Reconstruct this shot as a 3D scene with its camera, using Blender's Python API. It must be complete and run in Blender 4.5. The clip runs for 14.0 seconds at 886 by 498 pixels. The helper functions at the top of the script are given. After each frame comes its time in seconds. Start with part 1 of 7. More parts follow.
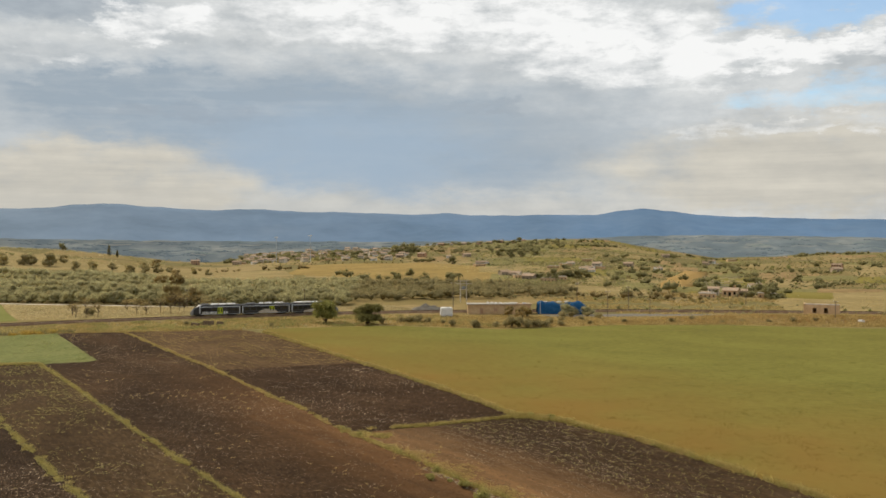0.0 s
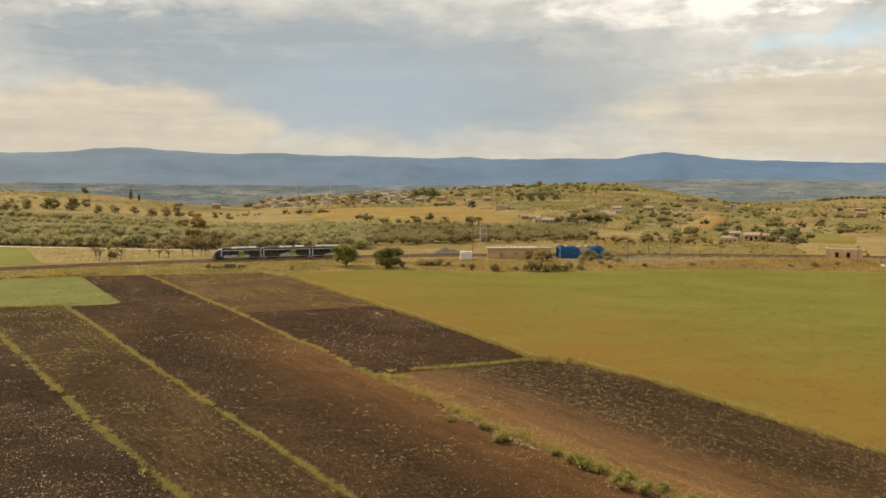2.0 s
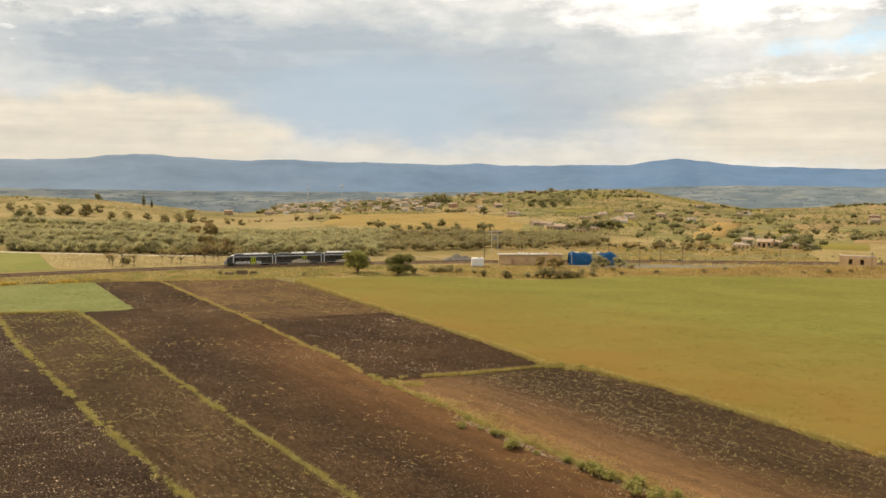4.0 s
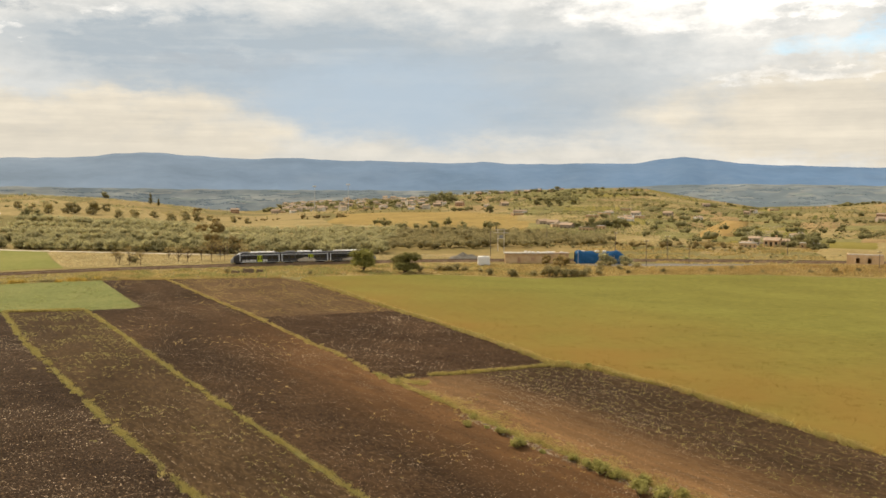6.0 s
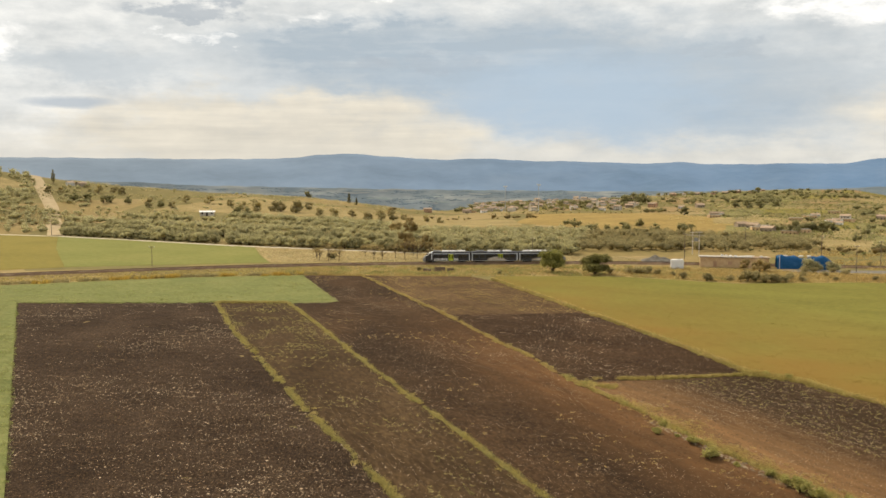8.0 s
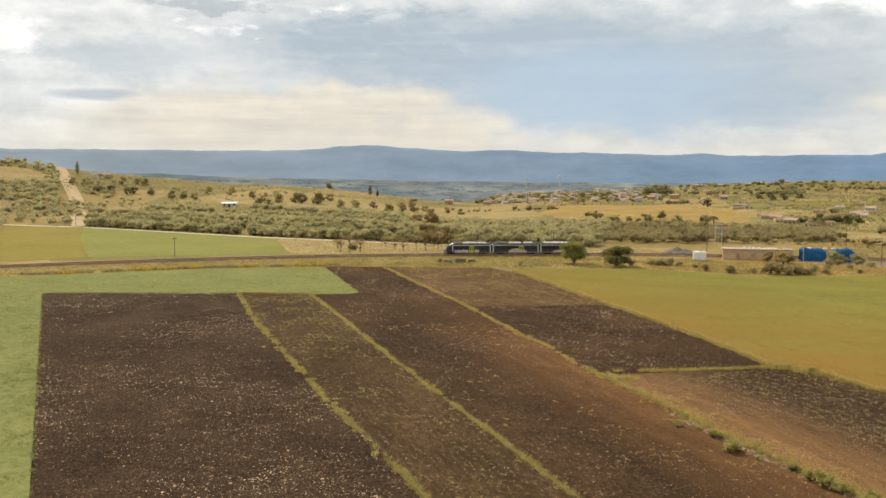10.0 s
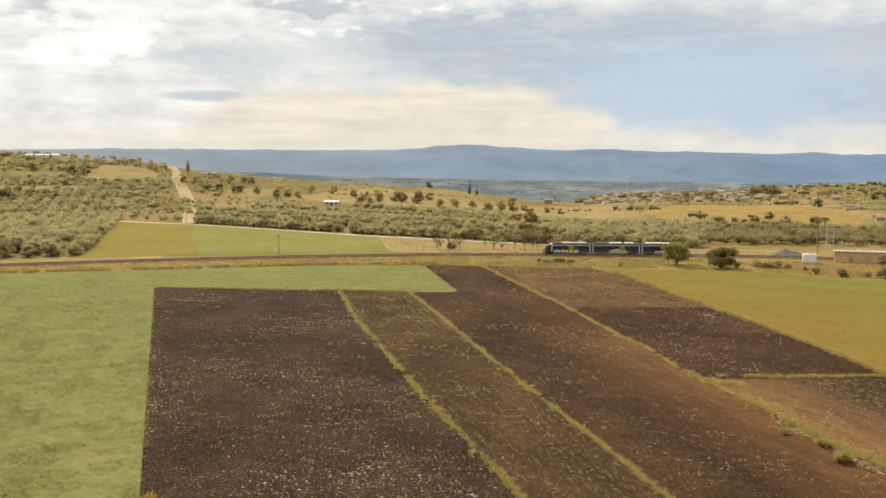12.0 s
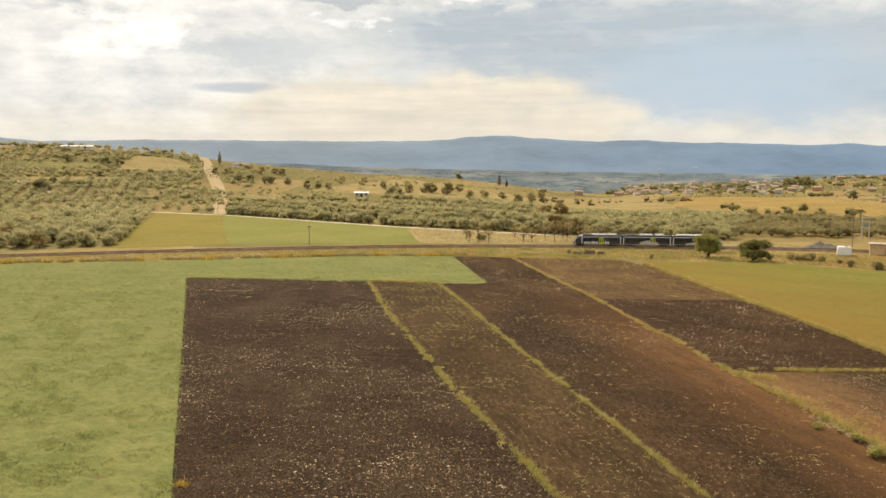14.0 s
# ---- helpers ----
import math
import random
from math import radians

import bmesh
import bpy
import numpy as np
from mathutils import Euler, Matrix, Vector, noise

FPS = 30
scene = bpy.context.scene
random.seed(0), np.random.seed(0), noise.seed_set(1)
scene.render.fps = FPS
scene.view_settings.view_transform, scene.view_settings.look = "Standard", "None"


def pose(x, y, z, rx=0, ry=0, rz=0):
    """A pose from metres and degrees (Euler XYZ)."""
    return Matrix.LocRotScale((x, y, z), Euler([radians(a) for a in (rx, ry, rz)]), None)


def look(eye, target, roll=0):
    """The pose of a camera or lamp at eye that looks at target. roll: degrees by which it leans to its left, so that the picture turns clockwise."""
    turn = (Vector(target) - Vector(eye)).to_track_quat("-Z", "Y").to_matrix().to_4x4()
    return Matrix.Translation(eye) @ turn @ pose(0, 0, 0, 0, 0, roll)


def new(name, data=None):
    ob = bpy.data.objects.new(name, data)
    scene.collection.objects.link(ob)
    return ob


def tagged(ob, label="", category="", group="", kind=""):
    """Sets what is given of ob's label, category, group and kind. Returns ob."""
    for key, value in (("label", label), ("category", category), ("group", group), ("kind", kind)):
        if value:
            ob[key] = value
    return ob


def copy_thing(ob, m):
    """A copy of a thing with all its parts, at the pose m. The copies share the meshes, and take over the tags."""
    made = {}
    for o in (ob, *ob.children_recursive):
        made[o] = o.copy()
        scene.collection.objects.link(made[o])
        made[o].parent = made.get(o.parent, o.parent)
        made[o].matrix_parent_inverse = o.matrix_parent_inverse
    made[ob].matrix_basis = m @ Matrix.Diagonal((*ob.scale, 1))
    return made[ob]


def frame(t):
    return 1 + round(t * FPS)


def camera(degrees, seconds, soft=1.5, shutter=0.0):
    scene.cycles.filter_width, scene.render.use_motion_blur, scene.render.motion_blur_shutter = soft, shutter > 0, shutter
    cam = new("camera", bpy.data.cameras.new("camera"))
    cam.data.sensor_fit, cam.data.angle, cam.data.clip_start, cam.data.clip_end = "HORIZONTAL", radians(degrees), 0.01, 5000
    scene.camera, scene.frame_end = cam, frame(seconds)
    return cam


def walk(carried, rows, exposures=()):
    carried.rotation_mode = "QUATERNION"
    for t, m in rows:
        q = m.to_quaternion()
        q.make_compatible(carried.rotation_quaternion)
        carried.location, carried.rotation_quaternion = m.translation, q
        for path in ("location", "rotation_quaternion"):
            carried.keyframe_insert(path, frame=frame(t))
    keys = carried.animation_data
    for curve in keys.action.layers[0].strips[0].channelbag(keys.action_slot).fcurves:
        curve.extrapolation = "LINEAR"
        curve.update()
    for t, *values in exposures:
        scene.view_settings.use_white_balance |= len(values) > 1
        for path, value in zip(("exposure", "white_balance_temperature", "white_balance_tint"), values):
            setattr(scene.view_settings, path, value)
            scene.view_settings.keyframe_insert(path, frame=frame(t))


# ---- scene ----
import itertools

EYE = 33.0  # height of the drone over the fields
cam = camera(51.39, 14.0, soft=1.55)
# seconds, yaw to the left of +y, pitch
TURNS = [(0.0, 0.0, -1.59), (0.5, 0.171, -1.923), (1.0, 0.837, -3.942), (1.5, 1.01, -5.178), (2.0, 1.232, -5.075),
         (2.5, 1.489, -5.138), (3.0, 1.564, -5.133), (3.5, 1.791, -4.858), (4.0, 1.949, -4.673), (5.2, 2.15, -4.72), (6.3, 2.624, -4.84),
         (6.5, 3.984, -5.109), (7.0, 8.808, -5.376), (7.5, 12.55, -5.078), (8.0, 14.124, -4.742), (8.5, 14.74, -4.575),
         (9.0, 15.22, -5.144), (9.2, 15.273, -5.45), (10.2, 15.45, -5.2), (11.3, 15.915, -4.845), (11.5, 17.849, -4.905), (12.0, 21.592, -5.314),
         (12.5, 22.488, -5.756), (13.0, 22.527, -5.918), (13.5, 22.817, -5.985), (14.0, 23.441, -5.855)]
walk(cam, [(t, pose(0, 0, EYE, 90 + p, 0, y)) for t, y, p in TURNS],
     [(0.0, -0.1, 6250, 9), (0.7, -0.1, 6250, 9), (1.0, -0.12, 6600, 9), (1.5, -0.17, 6950, 10), (2.0, 0.02, 7150, 10), (2.5, 0.2, 7100, 10), (4.0, 0.29, 6850, 10), (6.5, 0.27, 6750, 10), (9.0, 0.29, 6450, 9), (11.5, 0.38, 6550, 10), (14.0, 0.4, 6850, 10)])


# ---- light ----
SUN_AZ, SUN_EL = -50.0, 44.0  # degrees, to the right of +y, over the horizon
world = bpy.data.worlds.new("world")
scene.world = world
world.use_nodes = True
wn, wl = world.node_tree.nodes, world.node_tree.links
wn.clear()


def wmath(op, a, b=None, c=None, clamp=False):
    n = wn.new("ShaderNodeMath")
    n.operation, n.use_clamp = op, clamp
    for slot, v in enumerate((a, b, c)):
        if v is None:
            continue
        if isinstance(v, (int, float)):
            n.inputs[slot].default_value = v
        else:
            wl.new(v, n.inputs[slot])
    return n.outputs[0]


def wmix(fac, a, b):
    n = wn.new("ShaderNodeMix")
    n.data_type = "RGBA"
    n.clamp_factor = True
    wl.new(fac, n.inputs[0])
    for slot, v in ((6, a), (7, b)):
        if isinstance(v, tuple):
            n.inputs[slot].default_value = (*v, 1)
        else:
            wl.new(v, n.inputs[slot])
    return n.outputs[2]


coord = wn.new("ShaderNodeTexCoord")
sep = wn.new("ShaderNodeSeparateXYZ")
wl.new(coord.outputs["Generated"], sep.inputs[0])
sky_az = wmath("MULTIPLY", wmath("ARCTAN2", sep.outputs[0], sep.outputs[1]), 57.2958)
sky_el = wmath("MULTIPLY", wmath("ARCSINE", sep.outputs[2]), 57.2958)


def sky_noise(sa, se, detail=5.0, rough=0.55, shift=0.0):
    """Cloud noise, so many degrees to a billow along and up the sky."""
    comb = wn.new("ShaderNodeCombineXYZ")
    wl.new(wmath("DIVIDE", sky_az, sa), comb.inputs[0])
    wl.new(wmath("DIVIDE", sky_el, se), comb.inputs[1])
    comb.inputs[2].default_value = shift
    n = wn.new("ShaderNodeTexNoise")
    n.inputs["Scale"].default_value, n.inputs["Detail"].default_value, n.inputs["Roughness"].default_value = 1.0, detail, rough
    wl.new(comb.outputs[0], n.inputs["Vector"])
    return n.outputs[0]


warp_a = wmath("MULTIPLY", wmath("SUBTRACT", sky_noise(5, 2.2, 8.0, 0.62), 0.5), 13.0)
warp_e = wmath("MULTIPLY", wmath("SUBTRACT", sky_noise(4.5, 1.8, 8.0, 0.64, 4.0), 0.5), 4.6)
caz, cel = wmath("ADD", sky_az, warp_a), wmath("ADD", sky_el, warp_e)


def bank(az, el, ra, re, gain=1.0, power=1.0):
    """A soft bank of cloud round a direction."""
    u = wmath("DIVIDE", wmath("SUBTRACT", caz, az), ra)
    v = wmath("DIVIDE", wmath("SUBTRACT", cel, el), re)
    d = wmath("ADD", wmath("MULTIPLY", u, u), wmath("MULTIPLY", v, v))
    return wmath("MULTIPLY", wmath("POWER", 2.718, wmath("MULTIPLY", wmath("POWER", d, power), -1.0)), gain)


def together(*banks):
    total = banks[0]
    for b in banks[1:]:
        total = wmath("ADD", total, b)
    return total


nishita = wn.new("ShaderNodeTexSky")
nishita.sky_type, nishita.sun_disc = "NISHITA", False
nishita.sun_elevation, nishita.sun_rotation = radians(SUN_EL), radians(SUN_AZ)
dim = wn.new("ShaderNodeMix")
dim.data_type, dim.blend_type = "RGBA", "MULTIPLY"
dim.inputs[0].default_value = 1.0
wl.new(nishita.outputs[0], dim.inputs[6])
dim.inputs[7].default_value = (0.165, 0.183, 0.19, 1)
veil = sky_noise(11, 2.6, detail=8.0, rough=0.6)
streak = sky_noise(16, 1.0, detail=8.0, rough=0.62, shift=9.0)
puff = sky_noise(3.2, 1.7, detail=9.0, rough=0.6, shift=2.0)
tone = wmath("ADD", wmath("ADD", wmath("MULTIPLY", veil, 0.36), wmath("MULTIPLY", streak, 0.14)), wmath("MULTIPLY", puff, 0.5))
cloud = wmix(wmath("MULTIPLY", wmath("SUBTRACT", tone, 0.39), 5.0, clamp=True), (0.60, 0.62, 0.62), (0.90, 0.89, 0.85))
ragged = sky_noise(2.3, 0.9, detail=10.0, rough=0.62, shift=6.0)


def edged(value, level, sharp, amount=3.2):
    """Cuts a bank of cloud to a ragged edge."""
    return wmath("MULTIPLY", wmath("SUBTRACT", wmath("MULTIPLY", value, wmath("ADD", 1.0, wmath("MULTIPLY", wmath("SUBTRACT", ragged, 0.5), amount))), level), sharp, clamp=True)


grey = together(bank(-4, 5.4, 17, 3.6, 1.0, 2.0), bank(-20, 7.4, 10, 1.4, 0.9, 1.6), bank(-26, 12.6, 7, 1.4, 0.7, 1.5), bank(8, 2.6, 10, 1.6, 0.4),
                bank(-14, 8.2, 11, 2.0, 0.6, 1.6), bank(-35, 6.0, 6, 0.9, 0.6, 1.4), bank(-22, 4.8, 8, 1.6, 0.5, 1.6))
cloud = wmix(wmath("MULTIPLY", grey, wmath("ADD", 0.35, wmath("MULTIPLY", tone, 1.1)), clamp=True), cloud, (0.43, 0.495, 0.55))
shade = wmath("MULTIPLY", wmath("MULTIPLY", wmath("SUBTRACT", wmath("ADD", wmath("MULTIPLY", streak, 0.6), wmath("MULTIPLY", ragged, 0.4)), 0.46), 5.0, clamp=True), wmath("MULTIPLY", grey, 0.5), clamp=True)
cloud = wmix(shade, cloud, (0.60, 0.635, 0.65))
dark = together(bank(-15.5, 6.6, 5.5, 0.55, 0.8, 1.4), bank(2.5, 7.1, 4.5, 0.5, 0.6, 1.4), bank(-28.7, 9.6, 2.4, 0.75, 1.2, 1.8), bank(-45, 9.2, 3.4, 0.75, 0.9, 1.6), bank(-49.5, 8.4, 1.6, 0.5, 0.8), bank(-23, 12.4, 4.5, 1.1, 0.8, 1.5), bank(-15, 14.2, 9, 0.6, 0.7, 1.5), bank(-33, 9.6, 2.0, 0.5, 0.5))
cloud = wmix(wmath("MULTIPLY", edged(dark, 0.3, 1.4, 2.4), 0.7), cloud, (0.40, 0.445, 0.49))
blue_rain = together(bank(-5, 4.2, 8, 3.2, 0.9, 1.5), bank(-14, 5.5, 6, 2.4, 0.3))
cloud = wmix(wmath("MULTIPLY", blue_rain, 0.75, clamp=True), cloud, (0.455, 0.57, 0.69))
cream = together(bank(-24, 2.5, 12.5, 2.5, 1.2, 3.0), bank(-46, 1.4, 16, 1.7, 0.4, 1.6), bank(4, 0.9, 40, 1.0, 0.5), bank(23, 3.3, 13, 2.7, 1.3, 2.6))
cream_tone = wmix(wmath("MULTIPLY", wmath("SUBTRACT", wmath("ADD", wmath("MULTIPLY", streak, 0.6), wmath("MULTIPLY", puff, 0.4)), 0.36), 3.6, clamp=True), (0.64, 0.60, 0.52), (0.86, 0.79, 0.66))
cloud = wmix(wmath("MULTIPLY", cream, wmath("ADD", 0.1, wmath("MULTIPLY", tone, 1.5)), clamp=True), cloud, cream_tone)
white = together(bank(-17.5, 11.8, 3.6, 1.3, 1.2, 1.8), bank(0, 12.6, 14, 2.2, 1.1, 1.8), bank(12, 10.0, 8, 2.2, 1.0, 1.8), bank(-41.5, 7.4, 3.8, 1.6, 0.75, 1.4),
                 bank(22, 9.9, 8, 0.8, 1.1, 1.8), bank(-29.5, 7.8, 2.6, 0.5, 0.8, 1.4), bank(-23, 9.4, 3.2, 0.5, 0.6), bank(20, 5.6, 9, 0.45, 0.6, 1.4), bank(-47, 6.0, 6, 1.2, 0.35)
                 )
cloud = wmix(wmath("MULTIPLY", edged(white, 0.36, 1.2), wmath("MULTIPLY", wmath("SUBTRACT", tone, 0.27), 4.4), clamp=True), cloud, (1.16, 1.13, 1.08))
cloud = wmix(bank(-25, 0.3, 30, 1.5, 0.6), cloud, (0.66, 0.625, 0.55))
# the small lens-shaped cloud
du, dv = wmath("DIVIDE", wmath("ADD", sky_az, 36.0), 2.6), wmath("DIVIDE", wmath("SUBTRACT", wmath("ADD", sky_el, wmath("MULTIPLY", warp_e, 0.12)), 4.0), 0.36)
lens = wmath("SUBTRACT", 1.25, wmath("ADD", wmath("MULTIPLY", du, du), wmath("MULTIPLY", dv, dv)), clamp=True)
cloud = wmix(wmath("MULTIPLY", lens, 0.85), cloud, (0.47, 0.52, 0.57))
hole = together(bank(24, 12.4, 8.0, 1.6, 1.3, 2.2), bank(24, 7.3, 7.5, 1.2, 0.75, 2.0), bank(31, 14.5, 10, 2.0, 1.1, 1.8))
cover = wmath("SUBTRACT", 1.0, wmath("MULTIPLY", edged(hole, 0.3, 1.2, 2.6), 0.8), clamp=True)
sky_colour = wmix(cover, dim.outputs[2], cloud)
back = wn.new("ShaderNodeBackground")
wl.new(sky_colour, back.inputs[0])
back.inputs[1].default_value = 0.88
wo = wn.new("ShaderNodeOutputWorld")
wl.new(back.outputs[0], wo.inputs[0])

sun = new("sun", bpy.data.lights.new("sun", "SUN"))
sun.data.energy, sun.data.angle, sun.data.color = 3.6, radians(2.0), (1.0, 0.86, 0.66)
sa, se = radians(SUN_AZ), radians(SUN_EL)
sun.matrix_world = look((math.sin(sa) * math.cos(se) * 300, math.cos(sa) * math.cos(se) * 300, math.sin(se) * 300), (0, 0, 0))


# ---- materials ----
def mat(name, low, mid, high, coarse=0.3, fine=3.0, rough=0.9, bump=0.3, depth=0.1, vary=0.0, island=0.0, metal=0.0, spec=0.03, stretch=(1, 1, 1), grain=0.35, thin=0.0, heading=None):
    """Surface with colour at two scales and relief; vary: change from object to object, island: from piece to piece."""
    m = bpy.data.materials.new(name)
    m.use_nodes = True
    n, l = m.node_tree.nodes, m.node_tree.links
    b = n["Principled BSDF"]
    b.inputs["Roughness"].default_value, b.inputs["Metallic"].default_value = rough, metal
    b.inputs["Specular IOR Level"].default_value = spec
    tc, mp = n.new("ShaderNodeTexCoord"), n.new("ShaderNodeMapping")
    mp.inputs["Scale"].default_value = stretch
    if heading is not None:  # drawn out along the plough's way
        mp.vector_type, mp.inputs["Rotation"].default_value = "TEXTURE", (0, 0, radians(heading))
    l.new(tc.outputs["Object"], mp.inputs[0])

    def tex(scale, detail):
        t = n.new("ShaderNodeTexNoise")
        t.inputs["Scale"].default_value, t.inputs["Detail"].default_value, t.inputs["Roughness"].default_value = scale, detail, 0.6
        l.new(mp.outputs[0], t.inputs["Vector"])
        return t.outputs[0]

    a, f = tex(coarse, 4.0), tex(fine, 5.0)
    ramp = n.new("ShaderNodeValToRGB")
    e = ramp.color_ramp.elements
    e[0].position, e[0].color = 0.3, (*low, 1)
    e[1].position, e[1].color = 0.7, (*high, 1)
    x = e.new(0.5)
    x.color = (*mid, 1)
    s = n.new("ShaderNodeMix")
    s.data_type = "FLOAT"
    s.inputs[0].default_value = grain
    l.new(a, s.inputs[2])
    l.new(f, s.inputs[3])
    l.new(s.outputs[0], ramp.inputs[0])
    colour = ramp.outputs[0]
    for amount, kind, slot in ((vary, "ShaderNodeObjectInfo", "Random"), (island, "ShaderNodeNewGeometry", "Random Per Island")):
        if amount:
            r, hsv, ma = n.new(kind), n.new("ShaderNodeHueSaturation"), n.new("ShaderNodeMapRange")
            ma.inputs[3].default_value, ma.inputs[4].default_value = 1 - amount, 1 + amount
            l.new(r.outputs[slot], ma.inputs[0])
            l.new(ma.outputs[0], hsv.inputs["Value"])
            l.new(colour, hsv.inputs["Color"])
            colour = hsv.outputs[0]
    l.new(colour, b.inputs["Base Color"])
    if bump:
        bp = n.new("ShaderNodeBump")
        bp.inputs["Strength"].default_value, bp.inputs["Distance"].default_value = bump, depth
        l.new(f, bp.inputs["Height"])
        l.new(bp.outputs[0], b.inputs["Normal"])
    if thin:  # leaves let light through
        tr, mx = n.new("ShaderNodeBsdfTranslucent"), n.new("ShaderNodeMixShader")
        l.new(colour, tr.inputs["Color"])
        mx.inputs[0].default_value = thin
        l.new(b.outputs[0], mx.inputs[1])
        l.new(tr.outputs[0], mx.inputs[2])
        l.new(mx.outputs[0], n["Material Output"].inputs["Surface"])
    return m


def patchwork(m, cell, colours, amount, seed=0.0):
    """Lays fields of their own colour, so many metres wide, over a ground material."""
    n, l = m.node_tree.nodes, m.node_tree.links
    b = n["Principled BSDF"]
    old = b.inputs["Base Color"].links[0].from_socket
    tc, mp = n.new("ShaderNodeTexCoord"), n.new("ShaderNodeMapping")
    mp.inputs["Scale"].default_value = (1 / cell, 0.55 / cell, 0)
    mp.inputs["Rotation"].default_value = (0, 0, 0.5)
    mp.inputs["Location"].default_value = (seed, seed, 0)
    l.new(tc.outputs["Object"], mp.inputs[0])
    v = n.new("ShaderNodeTexVoronoi")
    v.distance = "MANHATTAN"
    v.inputs["Scale"].default_value = 1.0
    l.new(mp.outputs[0], v.inputs["Vector"])
    s = n.new("ShaderNodeSeparateColor")
    l.new(v.outputs["Color"], s.inputs[0])
    ramp = n.new("ShaderNodeValToRGB")
    ramp.color_ramp.interpolation = "CONSTANT"
    e = ramp.color_ramp.elements
    for k, c in enumerate(colours):
        x = e[k] if k < 2 else e.new(k / len(colours))
        x.position, x.color = k / len(colours), (*c, 1)
    l.new(s.outputs[0], ramp.inputs[0])
    mx = n.new("ShaderNodeMix")
    mx.data_type = "RGBA"
    mx.inputs[0].default_value = amount
    l.new(old, mx.inputs[6])
    l.new(ramp.outputs[0], mx.inputs[7])
    l.new(mx.outputs[2], b.inputs["Base Color"])
    return m


M_GROUND = patchwork(mat("dry_grassland", (0.125, 0.098, 0.037), (0.23, 0.17, 0.064), (0.345, 0.25, 0.105), 0.05, 0.25, bump=0.5, grain=0.6),
                     48, [(0.25, 0.185, 0.08), (0.12, 0.115, 0.045), (0.19, 0.148, 0.06), (0.105, 0.105, 0.042), (0.30, 0.225, 0.11), (0.145, 0.135, 0.055)], 0.55)
M_SOIL = mat("ploughed_soil", (0.009, 0.0056, 0.0035), (0.041, 0.0262, 0.016), (0.125, 0.083, 0.051), 0.07, 3.6, bump=1.0, depth=0.25, grain=0.68, stretch=(1.6, 1, 1), heading=130)
M_SOIL_WEEDY = mat("weedy_soil", (0.022, 0.013, 0.007), (0.058, 0.036, 0.0175), (0.125, 0.079, 0.038), 0.09, 2.0, bump=1.0, depth=0.2, grain=0.62, stretch=(3.0, 1, 1), heading=124)
M_SOIL_BROWN = mat("brown_soil", (0.01, 0.006, 0.0035), (0.037, 0.022, 0.0117), (0.115, 0.066, 0.032), 0.028, 2.2, bump=1.0, depth=0.2, grain=0.42, stretch=(2.2, 1, 1), heading=124)
M_SOIL_RED = mat("red_brown_soil", (0.011, 0.006, 0.0032), (0.043, 0.0248, 0.0132), (0.12, 0.071, 0.038), 0.06, 3.0, bump=1.0, depth=0.22, grain=0.62, stretch=(1.6, 1, 1), heading=124)
M_SOIL_STUBBLE = mat("stubble_soil", (0.03, 0.018, 0.009), (0.095, 0.058, 0.0275), (0.19, 0.12, 0.06), 0.08, 2.2, bump=1.0, depth=0.2, grain=0.62, stretch=(3.0, 1, 1), heading=124)
M_CLOD_DARK = mat("earth_clod", (0.045, 0.029, 0.016), (0.09, 0.057, 0.031), (0.17, 0.11, 0.06), 0.25, 4.0, island=0.55, bump=0.3)
M_CLOD = mat("dry_clod", (0.14, 0.096, 0.058), (0.29, 0.217, 0.14), (0.56, 0.46, 0.33), 0.12, 4.0, island=0.65, bump=0.4)
M_CROP = mat("green_crop_floor", (0.108, 0.122, 0.041), (0.166, 0.176, 0.061), (0.235, 0.222, 0.084), 0.08, 0.9, bump=1.0, depth=0.4, grain=0.65)
M_CROP_BLADE = mat("green_crop_blade", (0.20, 0.22, 0.075), (0.275, 0.285, 0.10), (0.38, 0.355, 0.15), 0.05, 1.0, island=0.4, bump=0, rough=0.6, thin=0.5)
M_MEADOW = mat("ripening_meadow", (0.118, 0.108, 0.024), (0.160, 0.147, 0.033), (0.205, 0.19, 0.046), 0.06, 0.9, bump=0.3, depth=0.12, grain=0.55, stretch=(1.8, 1, 1), heading=-20)
M_MEADOW_BLADE = mat("meadow_blade", (0.120, 0.11, 0.025), (0.158, 0.146, 0.033), (0.20, 0.185, 0.045), 0.03, 0.9, island=0.4, bump=0, rough=0.6, thin=0.5)
M_FIELD_GREEN = mat("far_green_field", (0.135, 0.142, 0.038), (0.18, 0.18, 0.05), (0.23, 0.21, 0.068), 0.03, 0.4, bump=0.6, depth=0.2, grain=0.5)
M_FIELD_OCHRE = mat("far_ochre_field", (0.15, 0.128, 0.03), (0.195, 0.16, 0.038), (0.24, 0.19, 0.05), 0.03, 0.4, bump=0.6, depth=0.2, grain=0.5)
M_STRAW = mat("straw_field", (0.17, 0.135, 0.052), (0.27, 0.205, 0.088), (0.37, 0.285, 0.135), 0.05, 0.35, bump=0.5, grain=0.5)
M_VERGE = mat("margin_grass", (0.27, 0.222, 0.07), (0.42, 0.345, 0.115), (0.60, 0.49, 0.215), 0.3, 2.0, island=0.5, bump=0, thin=0.5, grain=0.5)
M_MARGIN_GREEN = mat("green_weed", (0.26, 0.23, 0.085), (0.37, 0.33, 0.125), (0.50, 0.45, 0.20), 0.2, 2.0, island=0.4, bump=0, thin=0.5)
